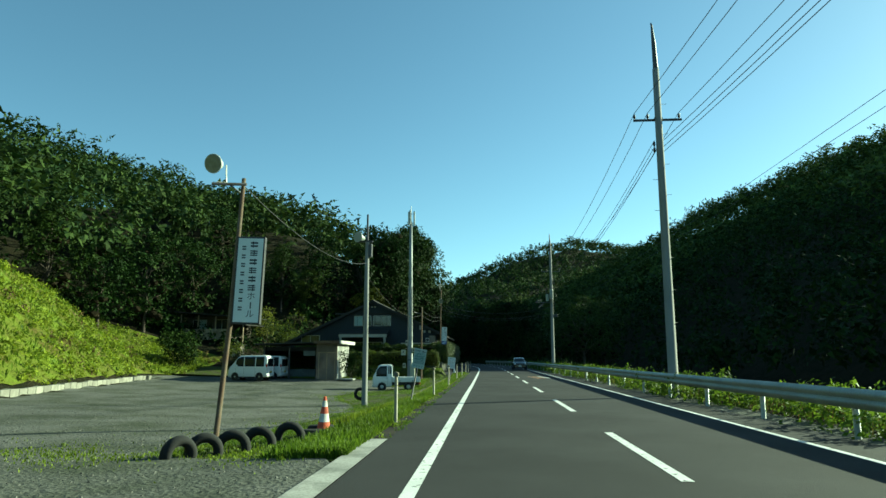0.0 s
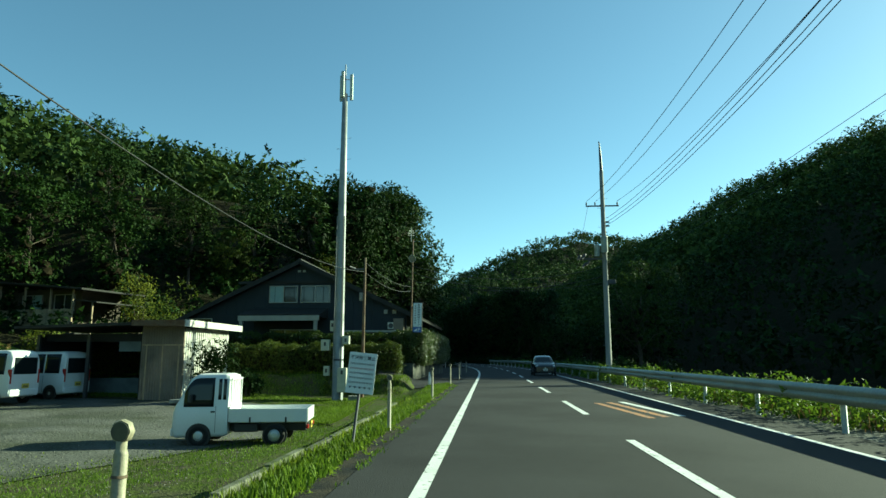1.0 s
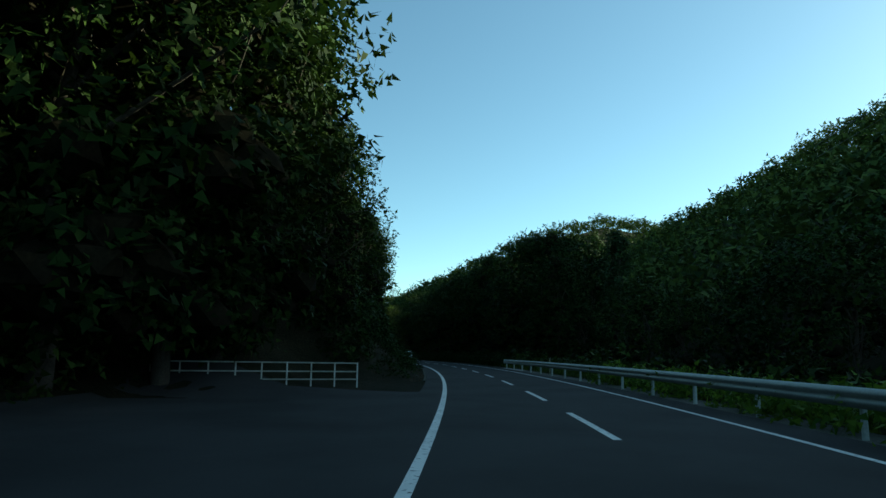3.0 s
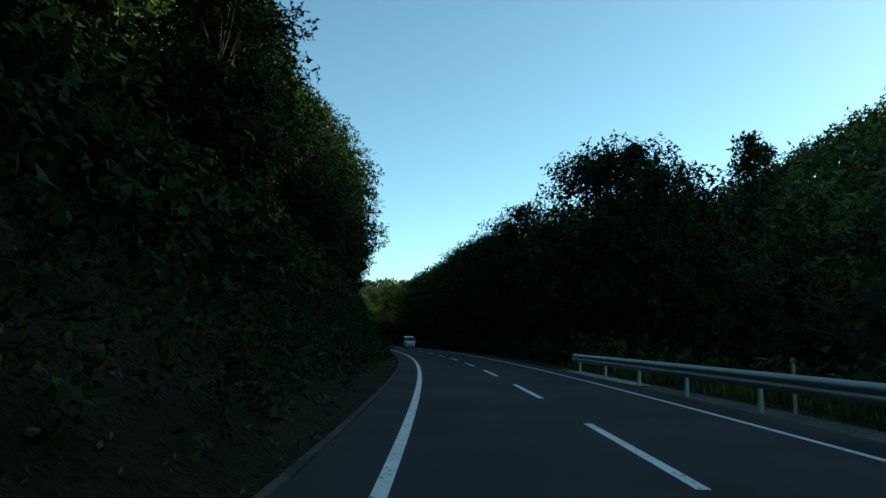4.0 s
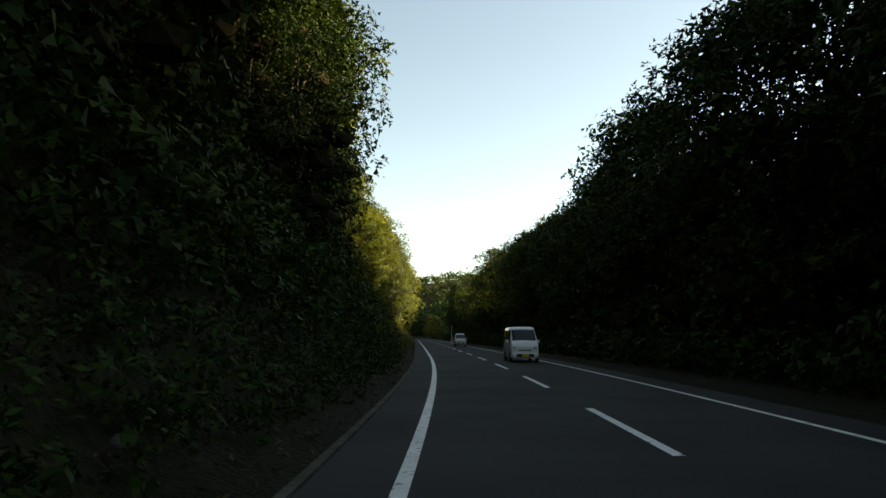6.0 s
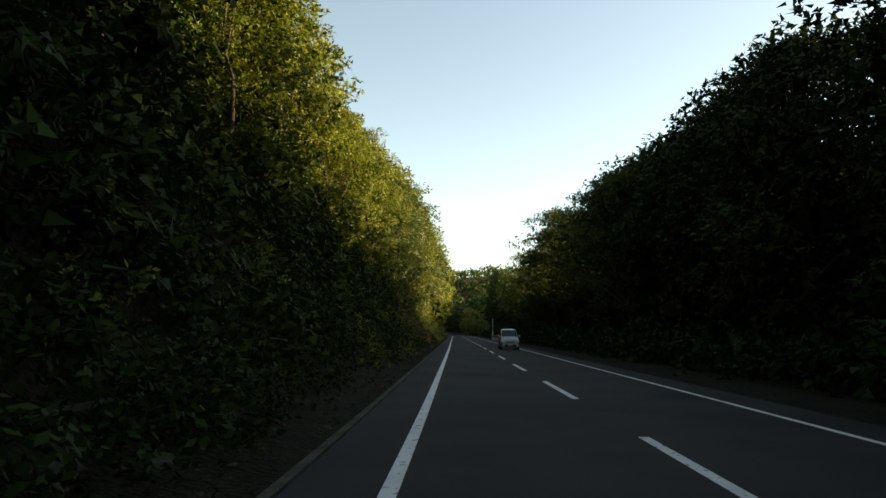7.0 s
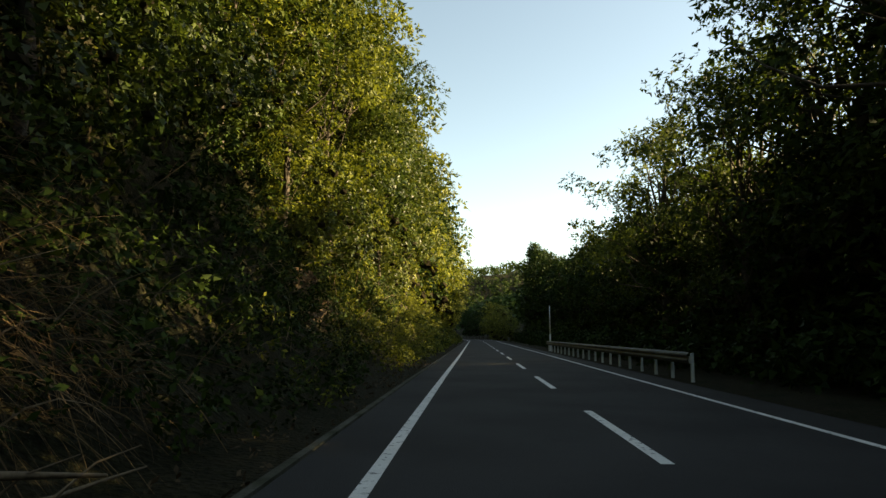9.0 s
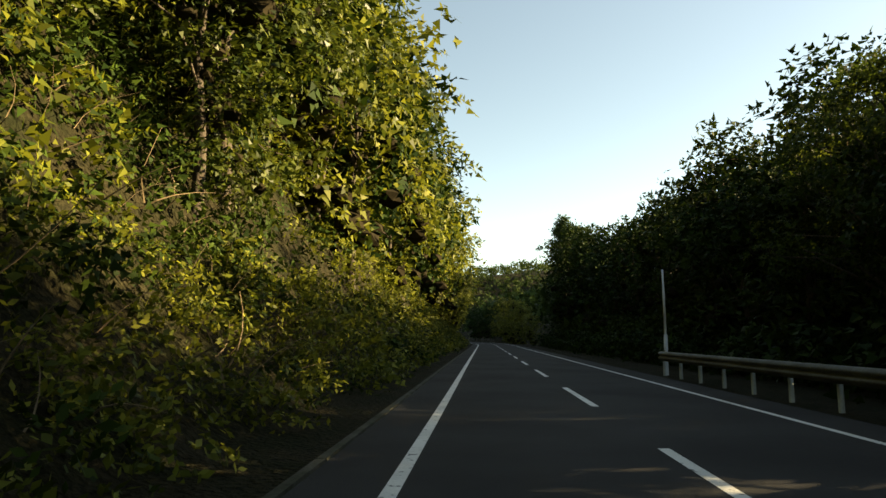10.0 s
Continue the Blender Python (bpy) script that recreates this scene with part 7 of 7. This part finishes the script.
def kei_van(label, m, group="", paint=None, wagon=False):
    """A small van: boxy with a short nose, or a tall rounded wagon."""
    paint = paint or M_CARWHITE
    t = thing("minivan", label, "van", group)
    t.matrix_basis = m
    st = TALL_WAGON if wagon else BOX_VAN
    body, pr = shell(st, "body", paint, t)
    if wagon:
        top_pane(pr, .84, 1.47, .05, t, M_CARGLASS)
        cuts = ((1.12, 1.95), (2.02, 2.68), (2.75, 3.12))
    else:
        top_pane(pr, .28, .78, .06, t, M_CARGLASS)
        cuts = ((.66, 1.35), (1.42, 2.35), (2.42, 3.14))
    for side in (-1, 1):
        for a, b in cuts:
            side_pane(pr, a, b, side, t, M_CARGLASS)
        if wagon:
            corner_lamp(t, side, ((-.012, .34, .575), (-.012, .5, .575), (.015, .672, .6), (.09, .725, .63), (.32, .748, .69)), ((.0, .36, .655), (.02, .48, .70), (.07, .62, .775), (.16, .69, .83), (.36, .74, .86)))
        else:
            head_lamp(t, .12, side * .5, .76, .2, .13, .085, -side * 28)
        trim_box("tail_light", 3.27, 3.4, side * .665 - .04, side * .665 + .04, .7, 1.2, M_RED, t)
        trim_box("wing_mirror", cuts[0][0] + .08, cuts[0][0] + .2, side * .84 - .085, side * .84 + .085, 1.0, 1.17, paint, t, .045)
        trim_box("door_handle", cuts[0][1] - .2, cuts[0][1] - .06, side * .746 - .012, side * .746 + .012, .84, .875, paint, t, .006)
        trim_box("door_handle", cuts[1][1] - .2, cuts[1][1] - .06, side * .746 - .012, side * .746 + .012, .84, .875, paint, t, .006)
        for x in (cuts[0][0] - .02, cuts[0][1] + .03, cuts[1][1] + .03):
            trim_box("door_seam", x - .005, x + .005, side * .739 - .004, side * .739 + .004, .3, .93, M_BLACKPLASTIC, t, 0)
        trim_box("sill", .95, 2.4, side * .72 - .02, side * .72 + .02, .2, .27, M_BLACKPLASTIC, t, .01)
        for x in (.62, 2.76):
            bm = bmesh.new()
            tube(bm, [(x, side * .69, .27), (x, side * .744, .27)], [.325, .325], 28)
            obj("wheel_arch", bm, M_BLACKPLASTIC, t)
    trim_box("rear_window", 3.33, 3.4 if wagon else 3.405, -.56, .56, 1.02, 1.5 if wagon else 1.62, M_CARGLASS, t, .03)
    trim_box("rear_bumper", 3.28, 3.44, -.69, .69, .26, .52, paint, t, .06)
    trim_box("front_bumper", -.07, .14, -.66, .66, .22, .5, paint, t, .07)
    trim_box("grille", -.035, .1, -.34, .34, .59, .68, M_BLACKPLASTIC, t, .02)
    for z in (.615, .655):
        trim_box("grille_bar", -.043, .0, -.33, .33, z - .008, z + .008, M_GALV, t, .004)
    trim_box("emblem", -.052, -.02, -.05, .05, .605, .665, M_GALV, t, .012)
    trim_box("lower_grille", -.085, .0, -.46, .46, .27, .45, M_BLACKPLASTIC, t, .02)
    for side in (-1, 1):
        trim_box("fog_lamp", -.082, -.02, side * .55 - .05, side * .55 + .05, .3, .38, M_LAMP, t, .02)
    trim_box("wiper", cuts[0][0] - .26, cuts[0][0] - .23, -.5, .1, 1.07, 1.085, M_BLACKPLASTIC, t, .004)
    plate(t, -.097, .38, -1, M_PLATE_Y)
    plate(t, 3.45, .62, 1, M_PLATE_Y)
    wheels(t, (.62, 2.76), .785)
    return t


kei_van("white boxy minivan parked by the shed", pose(-25.2, 57.2, -.46, 0, 0, -4) @ Matrix.Diagonal((1.04, 1.1, 1.14, 1)), "parked vans")
kei_van("white boxy minivan parked behind another", pose(-24.8, 60.2, -.48, 0, 0, -7) @ Matrix.Diagonal((1.04, 1.1, 1.14, 1)), "parked vans")
kei_van("white minivan standing in the opposite lane", rpose(233.4, 1.75, 0, 90))
kei_van("silver tall wagon standing in the opposite lane", rpose(285.0, 1.8, 0, 90), paint=M_CARSILVER, wagon=True)

truck = thing("pickup_truck", "white mini pickup truck with flat cargo bed", "pickup truck")
truck.matrix_basis = pose(-11.12, 49.0, -.93, 0, 0, 9.5) @ Matrix.Scale(1.04, 4)
st = [(0, .3, .7, .8, .68, .65), (.03, .24, .93, 1.0, .70, .67), (.09, .22, 1.0, 1.08, .715, .68), (.4, .22, 1.0, 1.7, .715, .64), (.56, .22, 1.0, 1.79, .715, .64), (1.26, .24, 1.0, 1.8, .715, .645), (1.36, .3, 1.0, 1.76, .71, .64)]
body, pr = shell(st, "cab", M_CARWHITE, truck)
top_pane(pr, .11, .385, .05, truck, M_CARGLASS)
for side in (-1, 1):
    side_pane(pr, .26, 1.0, side, truck, M_CARGLASS, low=-.02, gap=.09)
    for a, b in ((1.1, 1.18), (1.22, 1.3)):
        side_pane(pr, a, b, side, truck, M_CARGLASS, "quarter_window", low=.16, gap=.12)
trim_box("rear_window", 1.33, 1.352, -.45, .45, 1.12, 1.55, M_CARGLASS, truck, .005)
trim_box("front_bumper", -.05, .14, -.67, .67, .26, .46, M_CARWHITE, truck, .04)
trim_box("bed_floor", 1.4, 3.36, -.68, .68, .58, .66, M_CARWHITE, truck)
for s_ in (-1, 1):
    trim_box("side_board", 1.4, 3.36, s_ * .69 - .025, s_ * .69 + .025, .6, .93, M_CARWHITE, truck, .008)
    trim_box("board_hinge", 1.9, 1.94, s_ * .717 - .01, s_ * .717 + .01, .58, .72, M_BLACKPLASTIC, truck, 0)
    trim_box("board_hinge", 2.8, 2.84, s_ * .717 - .01, s_ * .717 + .01, .58, .72, M_BLACKPLASTIC, truck, 0)
    trim_box("headlight", -.01, .12, s_ * .5 - .13, s_ * .5 + .13, .54, .7, M_LAMP, truck, .03)
    trim_box("tail_light", 3.33, 3.39, s_ * .58 - .09, s_ * .58 + .09, .42, .52, M_RED, truck)
    trim_box("wing_mirror", .42, .5, s_ * .82 - .06, s_ * .82 + .06, 1.1, 1.3, M_BLACKPLASTIC, truck, .02)
    trim_box("door_handle", .94, 1.04, s_ * .725 - .01, s_ * .725 + .01, .84, .88, M_BLACKPLASTIC, truck, .004)
    trim_box("door_seam", 1.055, 1.065, s_ * .717 - .004, s_ * .717 + .004, .35, 1.0, M_BLACKPLASTIC, truck, 0)
    for x in (.66, 2.54):
        bm = bmesh.new()
        tube(bm, [(x, s_ * .64, .27), (x, s_ * (.724 if x < 1 else .6), .27)], [.31, .31], 24)
        obj("wheel_arch", bm, M_BLACKPLASTIC, truck)
trim_box("tailgate", 3.33, 3.38, -.7, .7, .6, .93, M_CARWHITE, truck, .008)
trim_box("head_board", 1.37, 1.41, -.7, .7, .6, .98, M_CARWHITE, truck, .008)
trim_box("guard_frame", 1.39, 1.43, -.62, .62, 1.64, 1.69, M_CARWHITE, truck, .01)
for y in (-.6, -.3, -.1, .1, .3, .6):
    trim_box("guard_bar", 1.39, 1.42, y - .018, y + .018, .95, 1.66, M_CARWHITE, truck, .006)
trim_box("chassis", 1.3, 3.3, -.35, .35, .34, .56, M_BLACKPLASTIC, truck, .02)
trim_box("side_tank", 1.5, 2.1, -.6, -.4, .34, .54, M_BLACKPLASTIC, truck, .02)
trim_box("side_box", 1.5, 2.0, .4, .6, .34, .54, M_BLACKPLASTIC, truck, .02)
plate(truck, 3.4, .48, 1, M_PLATE_Y)
wheels(truck, (.66, 2.54), .77, .265)

car = thing("hatchback", "black compact hatchback standing in the opposite lane", "car")
car.matrix_basis = rpose(81.5, 1.9, 0, 90)
st = [(0, .3, .6, .64, .62, .55), (.1, .22, .7, .76, .76, .66), (.45, .2, .8, .9, .83, .7), (1.05, .2, .88, 1.0, .845, .72), (1.75, .2, .92, 1.42, .845, .6), (2.2, .2, .92, 1.5, .845, .6), (3.0, .2, .94, 1.46, .84, .6), (3.55, .24, .95, 1.3, .82, .6), (3.78, .3, .9, 1.0, .78, .62)]
body, pr = shell(st, "body", M_CARBLACK, car)
top_pane(pr, 1.1, 1.72, .06, car, M_CARGLASS)
top_pane(pr, 3.3, 3.62, .1, car, M_CARGLASS, "rear_window")
for side in (-1, 1):
    side_pane(pr, 1.5, 2.2, side, car, M_CARGLASS)
    side_pane(pr, 2.27, 3.0, side, car, M_CARGLASS)
    for x in (.72, 3.1):
        bm = bmesh.new()
        tube(bm, [(x, side * .8, .3), (x, side * .853, .3)], [.35, .35], 28)
        obj("wheel_arch", bm, M_BLACKPLASTIC, car)
for s_ in (-1, 1):
    bm = bmesh.new()
    bmesh.ops.create_uvsphere(bm, u_segments=14, v_segments=8, radius=1, matrix=pose(.22, s_ * .6, .68, 0, 25, s_ * -25) @ Matrix.Diagonal((.2, .13, .1, 1)))
    obj("headlight", bm, M_LAMP, car, smooth=True)
    trim_box("wing_mirror", 1.2, 1.32, s_ * .93 - .09, s_ * .93 + .09, .92, 1.05, M_CARBLACK, car, .03)
    trim_box("tail_light", 3.68, 3.76, s_ * .68 - .06, s_ * .68 + .06, .7, .95, M_RED, car)
    trim_box("door_handle", 2.1, 2.24, s_ * .85 - .012, s_ * .85 + .012, .8, .84, M_CARBLACK, car, .005)
trim_box("lower_grille", -.03, .06, -.42, .42, .26, .38, M_BLACKPLASTIC, car)
trim_box("emblem", -.01, .02, -.06, .06, .56, .62, M_GALV, car, .01)
plate(car, -.04, .46, -1, M_WHITE)
wheels(car, (.72, 3.1), .895, .3)

# railing across the side road's end
pr = thing("pipe_railing", "white pipe railing across the side road's end", "railing")
a_, b_ = Vector(rp(123.5, -6.6, 0.0)), Vector(rp(119.5, -13.2, 0.1))
for k in range(9):
    p = a_.lerp(b_, k / 8)
    bm = bmesh.new()
    tube(bm, [(p.x, p.y, p.z - .4), (p.x, p.y, p.z + 1.0)], .03, 7)
    obj("post", bm, M_WHITE, pr)
for z in (.35, .65, .98):
    bm = bmesh.new()
    tube(bm, [a_ + Vector((0, 0, z)), b_ + Vector((0, 0, z))], .026, 7)
    obj("rail", bm, M_WHITE, pr)

# roadside ditch edge and low retaining wall on the left, past the side road
dk = thing("ditch_edging", "rough concrete edging beside the drain", "edging")
for k in range(160):
    s = 131 + k * 2.0
    bm = bmesh.new()
    v = []
    for ss in (s + .01, s + 1.99):
        for d, z in ((-4.02, -.15), (-4.02, .025), (-4.14, .02), (-4.14, -.15)):
            v.append(bm.verts.new(rp(ss, d, z)))
    for j in range(4):
        bm.faces.new((v[j], v[(j + 1) % 4], v[4 + (j + 1) % 4], v[4 + j]))
    bm.faces.new(v[:4][::-1])
    bm.faces.new(v[4:])
    obj("slab", bm, M_DARKCONC, dk)
lw = thing("retaining_wall", "low dark concrete wall at the slope's foot", "retaining wall")
for k in range(27):
    s = 228 + k * 2.5
    bm = bmesh.new()
    v = []
    for ss in (s + .005, s + 2.495):
        for d, z in ((-6.3, -.2), (-6.38, .60), (-6.5, .60), (-6.6, -.2)):
            v.append(bm.verts.new(rp(ss, d, z)))
    for j in range(4):
        bm.faces.new((v[j], v[(j + 1) % 4], v[4 + (j + 1) % 4], v[4 + j]))
    bm.faces.new(v[:4][::-1])
    bm.faces.new(v[4:])
    obj("panel", bm, M_DARKCONC, lw)

# rock outcrop in the cliff
def outcrop(s0, s1, d0, d1, z0, z1, seed, label):
    n, m = 110, 70
    v = []
    for i in range(n):
        for j in range(m):
            u, w = i / (n - 1), j / (m - 1)
            p = Vector((s0 + (s1 - s0) * u, 0, z0 + (z1 - z0) * w))
            q = Vector((p.x * .35 + seed, 0, p.z * .5))
            d = d0 + (d1 - d0) * w + (noise.noise(q) * .45 + noise.noise(q * 2.7) * .35 + abs(noise.noise(q * 6)) * .4 + abs(noise.noise(q * 15)) * .22) - 1.6 * (abs(u - .5) * 2) ** 3
            v.append(rp(p.x, d, p.z))
    a = (np.arange(n - 1)[:, None] * m + np.arange(m - 1)[None]).ravel()
    ob = np_mesh("rock_outcrop", v, np.stack([a, a + m, a + m + 1, a + 1], 1), M_ROCK)
    return tagged(ob, label, "rock")


outcrop(289.5, 307.5, -7.1, -12.1, -.2, 12.0, 3, "tan rock and bare soil face in the steep slope")
outcrop(320, 328.5, -6.9, -8.9, -.2, 3.9, 9, "low brown rock at the slope's foot")

# dead branches fallen against the foot of the rock
for k, (s0, d0, z0, s1, d1, z1, r) in enumerate(((300.6, -6.3, .75, 304.6, -4.9, .32, .06), (300.9, -5.9, .55, 303.2, -5.2, .3, .045), (301.4, -6.6, 1.0, 302.6, -5.1, .25, .035), (302.4, -5.5, .3, 305.6, -5.0, .22, .03), (300.2, -6.4, 1.6, 301.5, -5.5, .3, .04))):
    bm = bmesh.new()
    a, b = Vector(rp(s0, d0, z0 + .1)), Vector(rp(s1, d1, z1))
    pts = [a.lerp(b, f) + Vector((.05 * math.sin(9 * f + k), .04 * math.cos(7 * f + k), .09 * math.sin(f * 3.1 + k))) for f in (0, .2, .42, .63, .82, 1)]
    tube(bm, pts, [r * 1.2, r, r * .85, r * .75, r * .5, r * .25], 7)
    for f in (2, 3):
        tube(bm, [pts[f], pts[f] + Vector((.12, .25, .22 + .1 * k % .3)), pts[f] + Vector((.2, .6, .3))], [r * .5, r * .3, r * .12], 5)
    tagged(obj("fallen_branch", bm, M_DEADWOOD), "bare tan dead branch fallen at the rock's foot", "branch", group="fallen branches")

# ---- bare twigs and hanging dry grass on the left slope ----
def strands(name, label, root, grow, length, width, droop, material, category):
    """Long curved strands, three-sided at the root and pointed at the tip."""
    n = len(root)
    t = np.linspace(0, 1, 5)
    L = length[:, None, None]
    bend = rng.normal(size=(n, 3)) * 0.42
    mid = root[:, None] + grow[:, None] * L * t[None, :, None] + bend[:, None] * L * (t * t)[None, :, None]
    mid[:, :, 2] -= (droop * length)[:, None] * (t * t)[None]
    side = unit(np.cross(grow, rng.normal(size=(n, 3))))
    other = unit(np.cross(grow, side))
    w = (width[:, None] * (1 - 0.85 * t)[None])[:, :, None]
    rings = [mid + (side * math.cos(a) + other * math.sin(a))[:, None] * w for a in (0, 2.094, 4.189)]
    v = np.stack(rings, 2).reshape(-1, 3)
    q = []
    for k in range(4):
        for j in range(3):
            q.append([k * 3 + j, k * 3 + (j + 1) % 3, k * 3 + 3 + (j + 1) % 3, k * 3 + 3 + j])
    q = (np.array(q)[None] + (np.arange(n) * 15)[:, None, None]).reshape(-1, 4)
    return tagged(np_mesh(name, v, q, material), label, category, kind="stuff")


def slope_points(n, s0, s1, d0, d1):
    S, D = rng.uniform(s0, s1, n), rng.uniform(d0, d1, n)
    p = ground_points(S, D)
    x, y, a = line_at(S)
    road_way = np.stack([np.cos(a), np.sin(a), 0 * a], 1)
    return p, road_way


p, w = slope_points(330, 300, 352, -10.5, -6.4)
grow = unit(w * rng.uniform(0.2, 1.0, (len(p), 1)) + rng.normal(size=p.shape) * 0.35 + np.array([0, 0, 0.75]))
strands("bare_twigs", "bare tan twigs and vines among the bushes", p + w * 0.5, grow, rng.uniform(0.6, 1.6, len(p)), rng.uniform(0.006, 0.02, len(p)), rng.uniform(0.0, 0.5, len(p)), M_DEADWOOD, "twigs")
p, w = slope_points(5600, 288, 308, -11.8, -6.4)
p[:, 2] += rng.uniform(-0.1, 0.5, len(p))
grow = unit(w * 0.8 + rng.normal(size=p.shape) * 0.3 + np.array([0, 0, 0.3]))
strands("dry_grass", "long dry tan grass hanging over the rock face", p + w * 0.25, grow, rng.uniform(0.4, 1.5, len(p)), rng.uniform(0.005, 0.012, len(p)), rng.uniform(0.5, 1.3, len(p)), M_LEAF_DRY, "dry grass")

# ---- grass and litter ----
def blades(name, label, S, D, h0, h1, width, material, lift=0.02, category="grass"):
    p = ground_points(S, D)
    p[:, 2] += lift
    n = len(S)
    h = rng.uniform(h0, h1, n)
    a = rng.uniform(0, 6.283, n)
    lean = rng.uniform(.1, .6, n) * h
    tip = p + np.stack([np.cos(a) * lean, np.sin(a) * lean, h], 1)
    side = np.stack([-np.sin(a), np.cos(a), 0 * a], 1) * (width * rng.uniform(.6, 1.4, n))[:, None]
    mid = p * .45 + tip * .55 + np.array([0, 0, 1]) * (h * .08)[:, None]
    v = np.stack([p, mid + side, tip, mid - side], 1).reshape(-1, 3)
    return tagged(np_mesh(name, v, np.arange(4 * n).reshape(-1, 4), material), label, category, kind="stuff")


n = 110000
S = rng.uniform(9.6, 66, n)
D = -4.3 + rng.random(n) ** 1.2 * np.array([verge_edge(x) + 4.1 for x in S])
keep = (D < -4.28) & (D > -5.62)
blades("verge_grass", "long green grass between kerb and road", S[keep], D[keep], .05, .22, .013, M_GRASS)
patchy = np.sin(S * 0.9 + 2 * np.sin(D * 1.7)) + np.sin(S * 0.37 - D * 1.1) + rng.normal(0, 0.5, n)
keep = (D < -5.9) & (patchy > -0.35)
blades("verge_grass", "short patchy grass between the lot and the kerb", S[keep], D[keep], .02, .09, .008, M_GRASS)
n = 16000
S = rng.uniform(-20, 72, n)
D = np.array([toe(s) for s in S]) - .6 - rng.random(n) * 17
blades("bank_grass", "tall green grass on the sunlit bank", S, D, .15, .5, .05, M_GRASS, .03)
n = 70000
S = 53.6 + 10 * rng.random(n) ** 1.1
D = -7.7 - 18 * rng.random(n) ** 1.5
keep = (D > -11.6) | (S > 60.5)
S, D = S[keep], D[keep]
blades("lawn_grass", "short green grass of the lawn", S, D, .03, .13, .011, M_GRASS, .06)
n = 16000
S = np.concatenate([rng.uniform(9, 62, n // 2), rng.normal(11.2, 1.1, n // 2)])
D = np.concatenate([np.array([verge_edge(x) for x in S[: n // 2]]) + 0.3 - np.abs(rng.normal(0, 1.0, n // 2)), rng.uniform(-14, -4.6, n // 2)])
keep = np.sin(S * 1.3 + 1.5 * np.sin(D * 2)) + rng.normal(0, 0.6, n) > 0.1
S, D = S[keep], D[keep]
blades("lot_grass", "tufts of grass creeping into the gravel", S, D, .02, .08, .012, M_GRASS, .03)
n = 9000
S = rng.uniform(90, 166, n)
D = rng.uniform(4.7, 8.5, n)
# darker leaf colour stands in for shade on this stretch of grass
blades("rail_grass", "grass in a dark shade tone behind the guardrail", S, D, .15, .5, .03, M_LEAF_HEDGE, .02)
n = 15000
S = rng.uniform(15, 57, n)
D = -5.75 + rng.normal(0, .2, n)
keep = np.sin(S * 1.1) + np.sin(S * 2.9 + 1) + rng.normal(0, .7, n) > -.5
blades("kerb_grass", "grass leaning on the kerb", S[keep], D[keep], .08, .32, .012, M_GRASS)
n = 6000
S = rng.uniform(11.8, 66, n)
D = -4.0 + rng.normal(0, .045, n)
keep = np.sin(S * 1.9) + np.sin(S * 4.7 + 2) + rng.normal(0, .5, n) > .35
blades("seam_weeds", "thin weeds growing in the seam of the asphalt", S[keep], D[keep], .02, .13, .009, M_WEED, .0, "weeds")
n = 900
S = rng.uniform(11.8, 66, n)
D = -4.42 + .1 * np.sin(S * 2.3) + .08 * np.sin(S * 5.1) + rng.normal(0, .1, n)
p = ground_points(S, D)
p[:, 2] += .05
v, q = leaf_cloud(p, rng.uniform(.05, .15, n), np.full(n, 24), .06, rng, flat=.6)
tagged(np_mesh("edge_weeds", v, q, M_WEED), "low leafy weeds along the broken asphalt edge", "weeds", kind="stuff")
n = 3000
S = rng.uniform(-6, 90, n)
D = rng.uniform(4.5, 6.0, n)
blades("dry_verge_grass", "pale dry grass between the weeds behind the guardrail", S, D, .12, .5, .012, M_LEAF_DRY, .02, "dry grass")
# loose gravel on the near part of the lot
n = 12000
S = rng.uniform(2, 56, n)
D = -8.0 - rng.random(n) ** 1.5 * 14
D = np.where(S < 9.5, -4.6 - rng.random(n) * 14, D)
p = ground_points(S, D)
p[:, 2] += .05
r = rng.uniform(.008, .026, n)
a = rng.uniform(0, 6.283, n)
corner = [p + np.stack([np.cos(a + k * 2.094) * r, np.sin(a + k * 2.094) * r, 0 * r], 1) for k in range(3)]
v = np.stack(corner + [p + np.array([0, 0, 1]) * (r * .8)[:, None]], 1).reshape(-1, 3)
b0 = np.arange(n)[:, None] * 4
q = np.concatenate([b0 + np.array([[0, 1, 3]]), b0 + np.array([[1, 2, 3]]), b0 + np.array([[2, 0, 3]])])
tagged(np_mesh("loose_gravel", v, q, M_PEBBLE), "loose grey gravel on the parking lot", "gravel", kind="stuff")
# leaf litter and stones on the slope's foot
n = 14000
S = rng.uniform(130, 335, n)
D = -4.3 - rng.random(n) ** 1.4 * 5
p = ground_points(S, D)
p[:, 2] += .03
v, q = leaf_cloud(p[::4], np.full(n // 4, .25), np.full(n // 4, 4), .085, rng, flat=.12)
tagged(np_mesh("leaf_litter", v, q, M_LITTER), "dry brown fallen leaves along the drain", "leaf litter", kind="stuff")
stone_me = None
for k in range(60):
    s, d = float(rng.uniform(132, 300)), -4.5 - float(rng.random()) * 1.8
    if stone_me is None:
        bm = bmesh.new()
        bmesh.ops.create_icosphere(bm, subdivisions=2, radius=1)
        for vv in bm.verts:
            vv.co *= 1 + .35 * noise.noise(vv.co * 1.7)
            vv.co.z *= .6
        o = obj("stone", bm, M_DARKCONC)
        stone_me = o.data
    else:
        o = new("stone", stone_me)
    sc = float(rng.uniform(.06, .2))
    o.matrix_basis = rpose(s, d, float(height(s, d)) + sc * .2, float(rng.uniform(0, 360))) @ Matrix.Scale(sc, 4)
    tagged(o, "loose brown stone in the drain", "stone", "stones in the drain")
